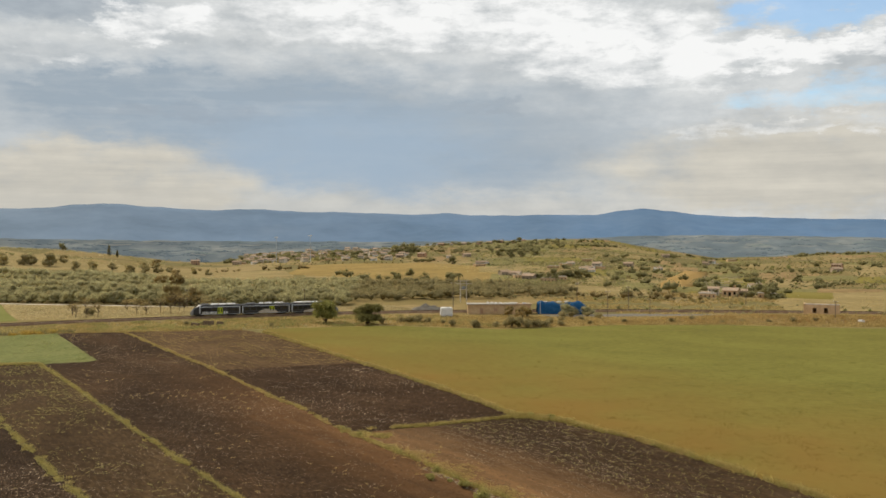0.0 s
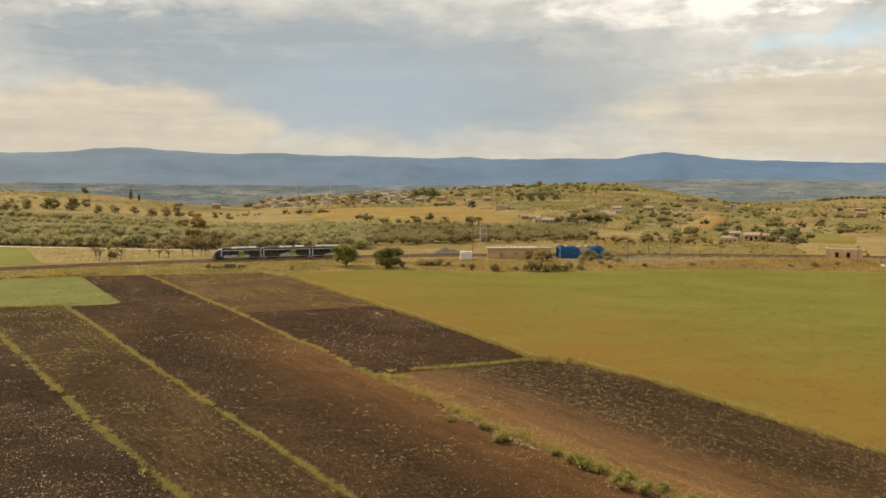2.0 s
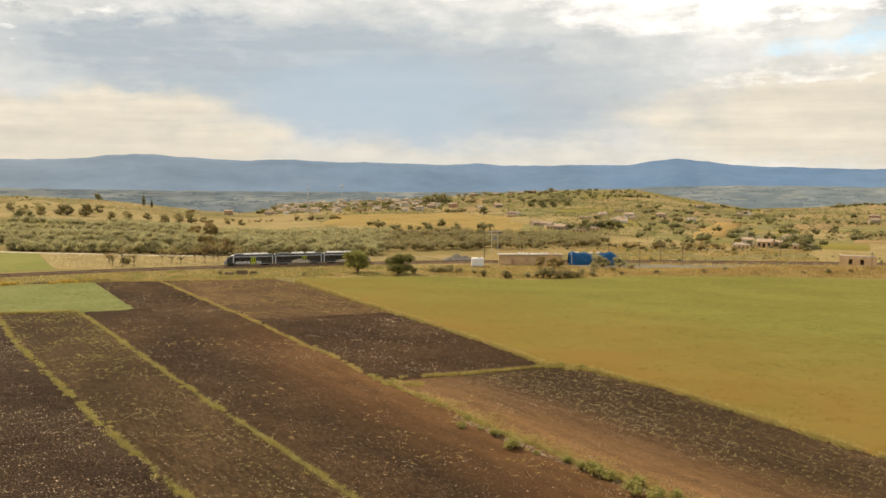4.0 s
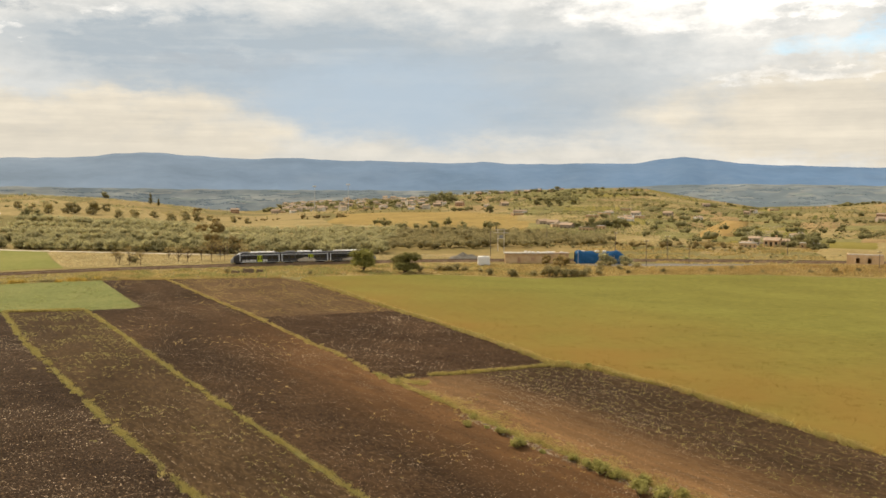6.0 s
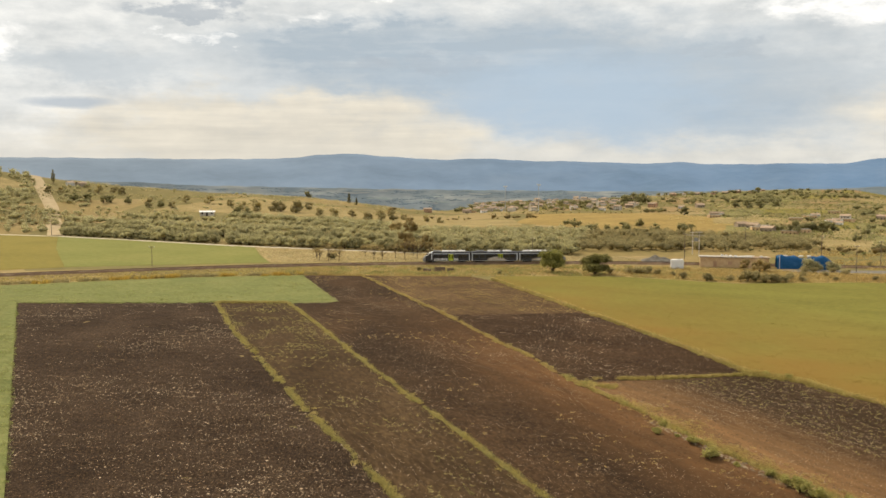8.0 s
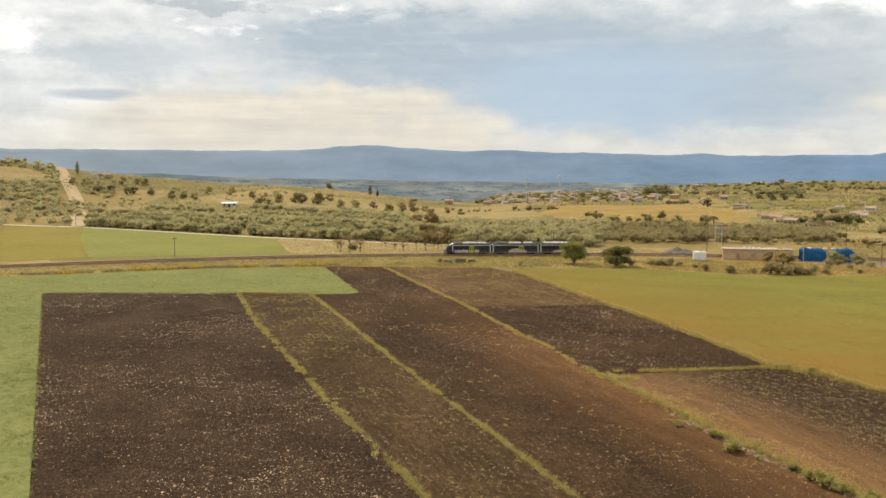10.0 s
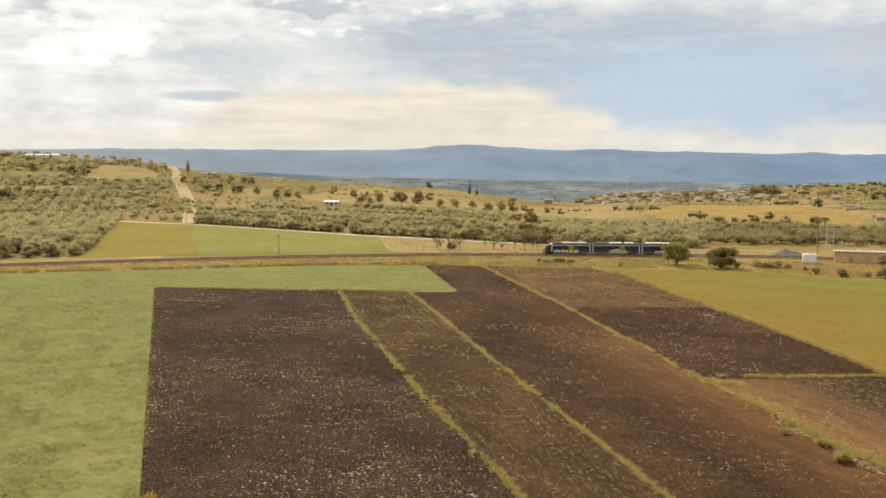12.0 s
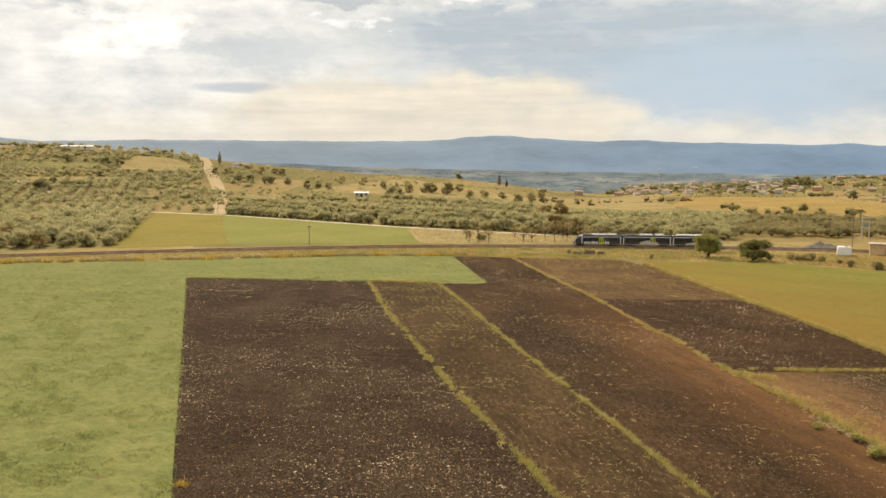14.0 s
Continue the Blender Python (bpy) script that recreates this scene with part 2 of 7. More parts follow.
M_WEED_DRY = mat("dry_weed", (0.34, 0.248, 0.092), (0.46, 0.345, 0.135), (0.56, 0.435, 0.195), 0.1, 2.0, island=0.35, bump=0, thin=0.5)
M_WEED_ORANGE = mat("flowering_weed", (0.36, 0.245, 0.05), (0.47, 0.33, 0.075), (0.56, 0.43, 0.12), 0.2, 2.0, island=0.35, bump=0, thin=0.5)
M_OLIVE = mat("olive_leaf", (0.29, 0.262, 0.13), (0.425, 0.386, 0.20), (0.57, 0.52, 0.29), 0.12, 0.8, vary=0.2, island=0.2, bump=0, rough=0.65, thin=0.55)
M_DARK_LEAF = mat("dark_leaf", (0.12, 0.107, 0.042), (0.18, 0.157, 0.063), (0.27, 0.23, 0.098), 0.6, 2.5, vary=0.2, island=0.35, bump=0, rough=0.6, thin=0.5)
M_BROWN_LEAF = mat("russet_leaf", (0.23, 0.172, 0.072), (0.32, 0.24, 0.10), (0.42, 0.325, 0.15), 0.6, 2.5, vary=0.2, island=0.25, bump=0, rough=0.7, thin=0.5)
M_BUSH = mat("scrub_leaf", (0.26, 0.218, 0.10), (0.37, 0.312, 0.15), (0.49, 0.415, 0.21), 0.12, 1.0, vary=0.25, island=0.25, bump=0, rough=0.7, thin=0.55)
M_BARK = mat("bark", (0.07, 0.05, 0.035), (0.12, 0.09, 0.06), (0.20, 0.16, 0.11), 2.0, 12.0, bump=0.7)
M_ROAD = mat("pale_gravel_road", (0.42, 0.36, 0.27), (0.52, 0.45, 0.35), (0.62, 0.55, 0.44), 0.2, 3.0, bump=0.3)
M_DIRT = mat("dirt_track", (0.3, 0.225, 0.13), (0.38, 0.295, 0.175), (0.46, 0.37, 0.235), 0.2, 3.0, bump=0.4)
M_BALLAST = mat("track_ballast", (0.10, 0.062, 0.038), (0.165, 0.108, 0.068), (0.25, 0.175, 0.115), 0.3, 6.0, bump=0.8)
M_RAIL = mat("rusty_rail", (0.09, 0.05, 0.03), (0.16, 0.10, 0.065), (0.24, 0.17, 0.12), 2.0, 9.0, rough=0.6, metal=0.25, bump=0.1)
M_SLEEPER = mat("concrete_sleeper", (0.20, 0.17, 0.14), (0.27, 0.23, 0.19), (0.34, 0.30, 0.26), 1.0, 8.0, island=0.2, bump=0.2)
M_BLACK = mat("black_train_paint", (0.022, 0.021, 0.023), (0.034, 0.032, 0.034), (0.05, 0.047, 0.048), 0.5, 6.0, rough=0.3, bump=0.0, spec=0.35)
M_SILVER = mat("silver_train_paint", (0.42, 0.44, 0.47), (0.50, 0.52, 0.55), (0.58, 0.60, 0.63), 0.5, 6.0, rough=0.35, bump=0.0, spec=0.5)
M_GLASS = mat("tinted_window", (0.010, 0.012, 0.016), (0.014, 0.017, 0.022), (0.02, 0.024, 0.03), 0.5, 3.0, rough=0.08, bump=0, spec=0.7)
M_LIME = mat("lime_door_paint", (0.36, 0.42, 0.03), (0.44, 0.50, 0.04), (0.50, 0.56, 0.07), 1.0, 6.0, rough=0.4, bump=0)
M_ROOFKIT = mat("white_roof_unit", (0.70, 0.69, 0.66), (0.79, 0.78, 0.75), (0.85, 0.84, 0.81), 0.8, 6.0, rough=0.5, bump=0.1)
M_GREYKIT = mat("grey_roof_unit", (0.16, 0.16, 0.16), (0.22, 0.22, 0.22), (0.3, 0.3, 0.3), 0.8, 6.0, rough=0.6, bump=0.1)
M_MARK = mat("pale_spray_paint", (0.45, 0.44, 0.43), (0.55, 0.54, 0.53), (0.66, 0.65, 0.63), 1.0, 5.0, rough=0.6, bump=0)
M_MARK_TAN = mat("beige_spray_paint", (0.36, 0.30, 0.24), (0.44, 0.38, 0.31), (0.52, 0.46, 0.39), 1.0, 5.0, rough=0.6, bump=0)
M_WHITE = mat("white_render", (0.62, 0.60, 0.56), (0.72, 0.70, 0.66), (0.8, 0.79, 0.76), 0.6, 5.0, bump=0.15)
M_OCHREWALL = mat("ochre_render", (0.44, 0.29, 0.155), (0.55, 0.38, 0.215), (0.64, 0.475, 0.295), 0.5, 4.0, bump=0.3, vary=0.12)
M_BRICKWALL = mat("orange_blockwork", (0.34, 0.2, 0.12), (0.42, 0.26, 0.16), (0.48, 0.33, 0.22), 0.5, 4.0, bump=0.3, vary=0.1)
M_PINKWALL = mat("pink_render", (0.28, 0.22, 0.16), (0.36, 0.288, 0.212), (0.44, 0.362, 0.278), 0.4, 4.0, bump=0.2, vary=0.2)
M_PALEWALL = mat("pale_render", (0.42, 0.375, 0.305), (0.53, 0.475, 0.395), (0.62, 0.565, 0.48), 0.4, 4.0, bump=0.2, vary=0.15)
M_TILE = mat("clay_tile", (0.27, 0.19, 0.13), (0.36, 0.262, 0.185), (0.45, 0.345, 0.255), 0.6, 3.0, bump=0.5, vary=0.2)
M_FLATROOF = mat("flat_roof", (0.34, 0.30, 0.25), (0.42, 0.38, 0.32), (0.5, 0.46, 0.4), 0.5, 4.0, bump=0.3)
M_HOLE = mat("dark_opening", (0.015, 0.012, 0.01), (0.025, 0.02, 0.017), (0.04, 0.033, 0.027), 0.8, 4.0, bump=0.0)
M_BLUE = mat("blue_tarpaulin", (0.012, 0.055, 0.13), (0.022, 0.088, 0.20), (0.05, 0.14, 0.28), 0.5, 2.5, rough=0.45, bump=0.6, depth=0.3)
M_WOODPOLE = mat("weathered_pole", (0.12, 0.092, 0.066), (0.18, 0.142, 0.105), (0.26, 0.212, 0.162), 1.0, 9.0, bump=0.3)
M_STEEL = mat("galvanised_steel", (0.40, 0.41, 0.42), (0.5, 0.51, 0.52), (0.58, 0.59, 0.6), 1.0, 8.0, rough=0.45, metal=0.6, bump=0.05)
M_CONCRETE = mat("grey_concrete", (0.26, 0.25, 0.23), (0.34, 0.32, 0.3), (0.42, 0.4, 0.37), 0.6, 6.0, bump=0.3)
M_STONE = mat("field_stone", (0.16, 0.122, 0.08), (0.235, 0.182, 0.122), (0.33, 0.265, 0.185), 0.6, 6.0, island=0.35, bump=0.3)
M_TERRACE = mat("pale_terrace_stone", (0.33, 0.285, 0.205), (0.45, 0.39, 0.29), (0.56, 0.50, 0.385), 0.6, 3.0, bump=0.4)
M_GRAVEL = mat("grey_gravel", (0.13, 0.115, 0.095), (0.19, 0.17, 0.14), (0.25, 0.23, 0.19), 0.4, 6.0, bump=0.7)
# mountain: distance haze put into the blue base colour and the emission below
M_RIDGE = mat("haze_painted_mountain", (0.035, 0.05, 0.06), (0.06, 0.08, 0.10), (0.085, 0.105, 0.125), 0.002, 0.02, bump=0, spec=0)
# far valley: greyed base colours carry haze, and emission adds more of it
M_FARHILL = patchwork(mat("haze_painted_hill", (0.03, 0.04, 0.043), (0.065, 0.07, 0.06), (0.215, 0.195, 0.14), 0.006, 0.03, bump=0, spec=0, grain=0.25),
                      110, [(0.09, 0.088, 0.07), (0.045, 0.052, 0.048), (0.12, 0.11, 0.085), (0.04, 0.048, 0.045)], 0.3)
M_FARFIELD = mat("haze_painted_stubble", (0.09, 0.086, 0.066), (0.12, 0.111, 0.082), (0.155, 0.139, 0.10), 0.01, 0.05, bump=0, spec=0)
M_FARGREEN = mat("haze_painted_pasture", (0.07, 0.08, 0.055), (0.095, 0.105, 0.07), (0.125, 0.13, 0.085), 0.01, 0.05, bump=0, spec=0)
M_FARWOOD = mat("haze_painted_wood", (0.05, 0.057, 0.05), (0.068, 0.075, 0.062), (0.088, 0.094, 0.075), 0.01, 0.08, bump=0, spec=0, island=0.3)


def painted_haze(m, west, east, x0, x1, strength, grain, relief):
    """Paints air haze on a far backdrop as emission, paler towards the sun."""
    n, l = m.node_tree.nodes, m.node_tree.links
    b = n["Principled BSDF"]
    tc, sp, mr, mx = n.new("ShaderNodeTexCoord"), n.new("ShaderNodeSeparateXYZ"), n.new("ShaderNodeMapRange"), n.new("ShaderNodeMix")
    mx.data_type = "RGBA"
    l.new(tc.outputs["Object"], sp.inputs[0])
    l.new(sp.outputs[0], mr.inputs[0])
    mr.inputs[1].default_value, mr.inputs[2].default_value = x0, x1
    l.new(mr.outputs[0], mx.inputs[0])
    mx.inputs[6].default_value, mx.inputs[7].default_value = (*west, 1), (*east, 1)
    # noise in the emission hints at landforms dimmed by haze
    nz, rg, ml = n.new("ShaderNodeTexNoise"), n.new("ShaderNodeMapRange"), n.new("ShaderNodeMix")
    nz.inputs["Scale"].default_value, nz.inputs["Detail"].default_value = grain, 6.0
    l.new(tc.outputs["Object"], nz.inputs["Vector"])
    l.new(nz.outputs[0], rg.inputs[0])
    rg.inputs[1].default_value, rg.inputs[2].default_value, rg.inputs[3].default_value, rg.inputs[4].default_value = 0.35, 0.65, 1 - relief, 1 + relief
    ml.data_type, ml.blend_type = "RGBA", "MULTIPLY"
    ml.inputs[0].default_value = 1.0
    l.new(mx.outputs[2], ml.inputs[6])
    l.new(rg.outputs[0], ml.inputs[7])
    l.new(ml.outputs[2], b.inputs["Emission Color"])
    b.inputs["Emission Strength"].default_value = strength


# the backdrops are no light sources; this emission stands in for lit air
painted_haze(M_RIDGE, (0.21, 0.232, 0.25), (0.10, 0.172, 0.275), -3000, 900, 0.85, 0.0035, 0.1)
painted_haze(M_FARHILL, (0.10, 0.122, 0.14), (0.158, 0.185, 0.195), -1800, 900, 0.8, 0.012, 0.14)
# valley fields and woods emit the same painted haze as their hill
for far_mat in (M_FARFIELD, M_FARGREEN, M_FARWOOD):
    painted_haze(far_mat, (0.10, 0.122, 0.14), (0.15, 0.178, 0.19), -1800, 900, 0.8, 0.012, 0.12)


def drying(m, colour, x0, x1, amount, way=(0.45, 0.89, 0), scale=0.022, streak=1.0, fade=None):
    """Turns a meadow dry towards one side: a gradient across it, broken by noise."""
    n, l = m.node_tree.nodes, m.node_tree.links
    b = n["Principled BSDF"]
    old = b.inputs["Base Color"].links[0]
    src, users = old.from_socket, [k.to_socket for k in old.from_socket.links]
    tc, dot, mr, nz, ad, mx = (n.new("ShaderNode" + k) for k in ("TexCoord", "VectorMath", "MapRange", "TexNoise", "Math", "Mix"))
    dot.operation, ad.operation, ad.use_clamp, mx.data_type = "DOT_PRODUCT", "MULTIPLY", True, "RGBA"
    dot.inputs[1].default_value = way
    nz.inputs["Scale"].default_value, nz.inputs["Detail"].default_value = scale, 5.0
    l.new(tc.outputs["Object"], dot.inputs[0])
    ws = n.new("ShaderNodeMapping")
    ws.vector_type, ws.inputs["Rotation"].default_value, ws.inputs["Scale"].default_value = "TEXTURE", (0, 0, radians(124)), (streak, 1, 1)
    l.new(tc.outputs["Object"], ws.inputs[0])
    l.new(ws.outputs[0], nz.inputs["Vector"])
    l.new(dot.outputs["Value"], mr.inputs[0])
    mr.inputs[1].default_value, mr.inputs[2].default_value, mr.inputs[3].default_value, mr.inputs[4].default_value = x0, x1, 2.0 * amount, 0.0
    l.new(mr.outputs[0], ad.inputs[0])
    l.new(nz.outputs[0], ad.inputs[1])
    amount_out = ad.outputs[0]
    if fade:  # dies away along a second direction
        d2, m2, a2 = (n.new("ShaderNode" + k) for k in ("VectorMath", "MapRange", "Math"))
        d2.operation, a2.operation = "DOT_PRODUCT", "MULTIPLY"
        d2.inputs[1].default_value = fade[0]
        m2.inputs[1].default_value, m2.inputs[2].default_value, m2.inputs[3].default_value, m2.inputs[4].default_value = fade[1], fade[2], 0.0, 1.0
        l.new(tc.outputs["Object"], d2.inputs[0])
        l.new(d2.outputs["Value"], m2.inputs[0])
        l.new(amount_out, a2.inputs[0])
        l.new(m2.outputs[0], a2.inputs[1])
        amount_out = a2.outputs[0]
    l.new(amount_out, mx.inputs[0])
    l.new(src, mx.inputs[6])
    mx.inputs[7].default_value = (*colour, 1)
    for u in users:
        l.new(mx.outputs[2], u)


drying(M_MEADOW, (0.20, 0.119, 0.029), 100, 185, 0.95, (0.75, 0.66, 0), 0.045)
drying(M_MEADOW_BLADE, (0.20, 0.119, 0.029), 100, 185, 0.95, (0.75, 0.66, 0), 0.045)
M_STONY = mat("stony_soil", (0.016, 0.0098, 0.0055), (0.052, 0.032, 0.0165), (0.125, 0.077, 0.039), 0.05, 2.0, bump=1.0, depth=0.2, grain=0.6, stretch=(2.5, 1, 1), heading=124)
drying(M_STONY, (0.26, 0.142, 0.06), 66, 86, 0.85, (0.82, 0.57, 0), 0.45, 7.0)
drying(M_SOIL_BROWN, (0.215, 0.108, 0.043), 76, 50, 0.8, (0.83, 0.55, 0), 0.4, 5.0, ((-0.55, 0.83, 0), 205, 135))
M_SLOPE_GREEN = mat("slope_green", (0.10, 0.094, 0.034), (0.185, 0.162, 0.06), (0.28, 0.233, 0.096), 0.05, 0.25, bump=0.6, grain=0.6)
M_SLOPE_BROWN = mat("slope_brown", (0.165, 0.112, 0.05), (0.26, 0.178, 0.08), (0.36, 0.25, 0.122), 0.05, 0.25, bump=0.6, grain=0.6)
M_RUSSET_GRASS = mat("russet_grass", (0.36, 0.215, 0.075), (0.48, 0.31, 0.115), (0.58, 0.41, 0.175), 0.1, 2.0, island=0.3, bump=0, thin=0.5)
M_ORANGE_FIELD = mat("orange_field", (0.22, 0.145, 0.05), (0.30, 0.195, 0.066), (0.37, 0.245, 0.092), 0.05, 0.25, bump=0.5, grain=0.55)
M_GOLD = mat("golden_stubble", (0.17, 0.12, 0.042), (0.27, 0.188, 0.062), (0.36, 0.26, 0.098), 0.03, 0.25, bump=0.8, depth=0.3, grain=0.6)
# lighter copy of the dark leaf: distance haze painted into its colour
M_HAZED_DARK = mat("hazed_dark_leaf", (0.19, 0.175, 0.078), (0.275, 0.25, 0.115), (0.37, 0.335, 0.16), 0.1, 0.9, island=0.3, bump=0, rough=0.7, thin=0.55)
M_TREE_DARK = mat("dark_tree_leaf", (0.12, 0.115, 0.04), (0.19, 0.175, 0.06), (0.29, 0.26, 0.10), 0.5, 2.0, island=0.4, bump=0, rough=0.6, thin=0.5)
M_TREE_LEAF = mat("tree_leaf", (0.19, 0.185, 0.055), (0.29, 0.275, 0.085), (0.42, 0.38, 0.13), 0.5, 2.0, island=0.4, bump=0, rough=0.6, thin=0.55)
M_PALE_GRASS = mat("pale_straw_grass", (0.40, 0.325, 0.165), (0.52, 0.43, 0.235), (0.62, 0.53, 0.32), 0.1, 2.0, island=0.3, bump=0, thin=0.5)
M_SLOPE_LEAF = mat("green_scrub_leaf", (0.21, 0.21, 0.075), (0.30, 0.29, 0.105), (0.40, 0.37, 0.15), 0.1, 0.9, island=0.3, bump=0, rough=0.7, thin=0.55)
M_MARGIN_LEAF = mat("margin_leaf", (0.25, 0.235, 0.075), (0.38, 0.345, 0.115), (0.5, 0.44, 0.17), 0.6, 2.5, island=0.35, bump=0, rough=0.7, thin=0.55)
M_EARTH = mat("bare_bank_earth", (0.12, 0.085, 0.055), (0.185, 0.135, 0.09), (0.27, 0.205, 0.14), 0.15, 1.5, bump=0.7)
M_SCRUB_GREY = mat("grey_scrub_leaf", (0.22, 0.20, 0.098), (0.32, 0.288, 0.15), (0.44, 0.395, 0.215), 0.08, 0.8, island=0.3, bump=0, rough=0.7, thin=0.55)


# ---- building helpers ----
class Shape:
    """Gathers faces for one mesh."""

    def __init__(self):
        self.v, self.f = [], []

    def add(self, verts, faces):
        k = len(self.v)
        self.v += [tuple(p) for p in verts]
        self.f += [tuple(i + k for i in f) for f in faces]
        return self

    def box(self, x, y, z, sx, sy, sz, taper=1.0):
        """A box on its base centre."""
        a, b, c, d = sx / 2, sy / 2, sx / 2 * taper, sy / 2 * taper
        vs = [(x - a, y - b, z), (x + a, y - b, z), (x + a, y + b, z), (x - a, y + b, z),
              (x - c, y - d, z + sz), (x + c, y - d, z + sz), (x + c, y + d, z + sz), (x - c, y + d, z + sz)]
        return self.add(vs, [(3, 2, 1, 0), (4, 5, 6, 7), (0, 1, 5, 4), (1, 2, 6, 5), (2, 3, 7, 6), (3, 0, 4, 7)])

    def tube(self, pts, radii, sides=6):
        rings = []
        for i, p in enumerate(pts):
            p = Vector(p)
            d = (Vector(pts[min(i + 1, len(pts) - 1)]) - Vector(pts[max(i - 1, 0)])).normalized()
            u = d.cross(Vector((0.31, 0.95, 0.05))).normalized()
            w = d.cross(u)
            rings.append([p + (u * math.cos(a) + w * math.sin(a)) * radii[i] for a in [k * math.tau / sides for k in range(sides)]])
        vs = [q for r in rings for q in r]
        fs = [(i * sides + k, i * sides + (k + 1) % sides, (i + 1) * sides + (k + 1) % sides, (i + 1) * sides + k) for i in range(len(pts) - 1) for k in range(sides)]
        fs += [tuple(range(sides))[::-1], tuple(range((len(pts) - 1) * sides, len(pts) * sides))]
        return self.add(vs, fs)

    def mesh(self, name, material, smooth=False):
        me = bpy.data.meshes.new(name)
        me.from_pydata(self.v, [], self.f)
        me.materials.append(material)
        if smooth:
            me.shade_smooth()
        return me


def part(name, shape, material, parent, label="", smooth=False):
    me = shape if isinstance(shape, bpy.types.Mesh) else shape.mesh(name, material, smooth)
    ob = new(name, me)
    ob.parent = parent
    if label:
        tagged(ob, label)
    return ob


def thing(name, label, category, group="", at=None, shape=None, material=None, kind="", smooth=False):
    ob = new(name, shape.mesh(name, material, smooth) if shape else None)
    if at is not None:
        ob.matrix_basis = at
    return tagged(ob, label, category, group, kind)


def bevelled(name, sx, sy, sz, r, material, at=(0, 0, 0), cuts=2):
    """A box on its base centre with rounded edges."""
    bm = bmesh.new()
    bmesh.ops.create_cube(bm, size=1)
    bmesh.ops.scale(bm, vec=(sx, sy, sz), verts=bm.verts)
    bmesh.ops.translate(bm, vec=(at[0], at[1], at[2] + sz / 2), verts=bm.verts)
    bmesh.ops.bevel(bm, geom=bm.edges[:], offset=r, segments=cuts, affect="EDGES")
    me = bpy.data.meshes.new(name)
    bm.to_mesh(me)
    bm.free()
    me.materials.append(material)
    return me


def fbm(x, y, scale, octaves=3):
    return sum(noise.noise((x / scale * 2**k, y / scale * 2**k, 3.7 * k)) * 0.5**k for k in range(octaves))


# ---- the lie of the land ----
# azimuth in degrees to the right of +y, elevation of the near skyline, distance of the crest
CREST = [(-70, 0.6, 800), (-49, 0.5, 800), (-45, 0.42, 800), (-40, 0.12, 800), (-36.5, -0.4, 800), (-33, -0.8, 800), (-29, -1.15, 790), (-22.5, -1.5, 780),
         (-19.5, -1.9, 790), (-16.5, -2.3, 850), (-13.8, -2.4, 1000), (-11.5, -1.95, 1300), (-7, -1.72, 1350), (-3.4, -1.55, 1400), (0, -1.35, 1450),
         (3.5, -1.15, 1500), (7, -1.0, 1550), (10, -1.02, 1550), (13.3, -1.6, 1500), (16.5, -2.08, 1450), (19.5, -2.0, 1400), (22.5, -1.75, 1350), (26, -1.65, 1350), (50, -1.6, 1350)]
C_AZ, C_EL, C_R = (np.array(c) for c in zip(*CREST))


def land(x, y):
    """Height of the ground."""
    r = math.hypot(x, y)
    if r < 380:
        return 0.0
    az = math.degrees(math.atan2(x, y))
    start = 560.0 if az < -34 else 400.0 + max(0.0, min(1.0, (-20 - az) / 14)) * 160
    top = float(np.interp(az, C_AZ, C_R))
    z_top = EYE + top * math.tan(radians(float(np.interp(az, C_AZ, C_EL))))
    s = (r - start) / (top - start)
    if s <= 0:
        return 0.0
    rough = fbm(x, y, 130, 3) * 2.0 * min(1.0, s * 2)
    if s < 1:
        return z_top * s ** 1.3 + rough * (1 - s * 0.7)
    over = min(1.0, (r - top) / 900)
    return z_top + rough * 0.3 - (z_top + 150) * over * over * (3 - 2 * over)


azs = [a for a in np.arange(-70, 50.01, 0.5)] + [a for a in np.arange(54, 286.1, 4)]
rads = [20, 60, 120, 200, 280, 340, 380] + list(np.arange(400, 1000, 18.0)) + list(np.arange(1000, 1600, 30.0)) + [1650, 1750, 1900, 2100, 2600, 3300, 4200, 4950]
g = Shape()
g.v.append((0.0, 0.0, 0.0))
for r in rads:
    for a in azs:
        px, py = r * math.sin(radians(a)), r * math.cos(radians(a))
        g.v.append((px, py, land(px, py)))
n = len(azs)
g.f += [(0, 1 + k, 1 + (k + 1) % n)[::-1] for k in range(n)]
g.f += [(1 + i * n + k, 1 + i * n + (k + 1) % n, 1 + (i + 1) * n + (k + 1) % n, 1 + (i + 1) * n + k)[::-1] for i in range(len(rads) - 1) for k in range(n)]
thing("ground", "dry yellow-green grassland falling away to a valley", "ground", shape=g, material=M_GROUND, kind="structure", smooth=True)

# ---- far ridges ----
RIDGE = [(-75, 0.9), (-49, 0.97), (-47, 0.76), (-41.5, 0.86), (-30, 0.83), (-25.3, 0.83), (-22.9, 0.93), (-21.9, 1.09), (-19.4, 1.15), (-17.7, 1.0), (-14.2, 0.79),
         (-11.6, 0.88), (-8.7, 0.71), (-5.2, 0.67), (-1.7, 0.53), (0, 0.64), (2.1, 0.5), (9.4, 0.52), (10.6, 0.75), (12.2, 0.9), (13.8, 0.74), (15.7, 0.48), (22, 0.27), (30, 0.22), (60, 0.5)]
FAR = [(-75, 0.1), (-49, -0.1), (-40, -0.35), (-33, -0.55), (-28, -0.78), (-20, -0.98), (-12, -1.08), (-3, -1.15), (4, -1.05), (8, -0.95), (11, -0.78), (17, -0.7), (30, -0.82), (60, -0.9)]
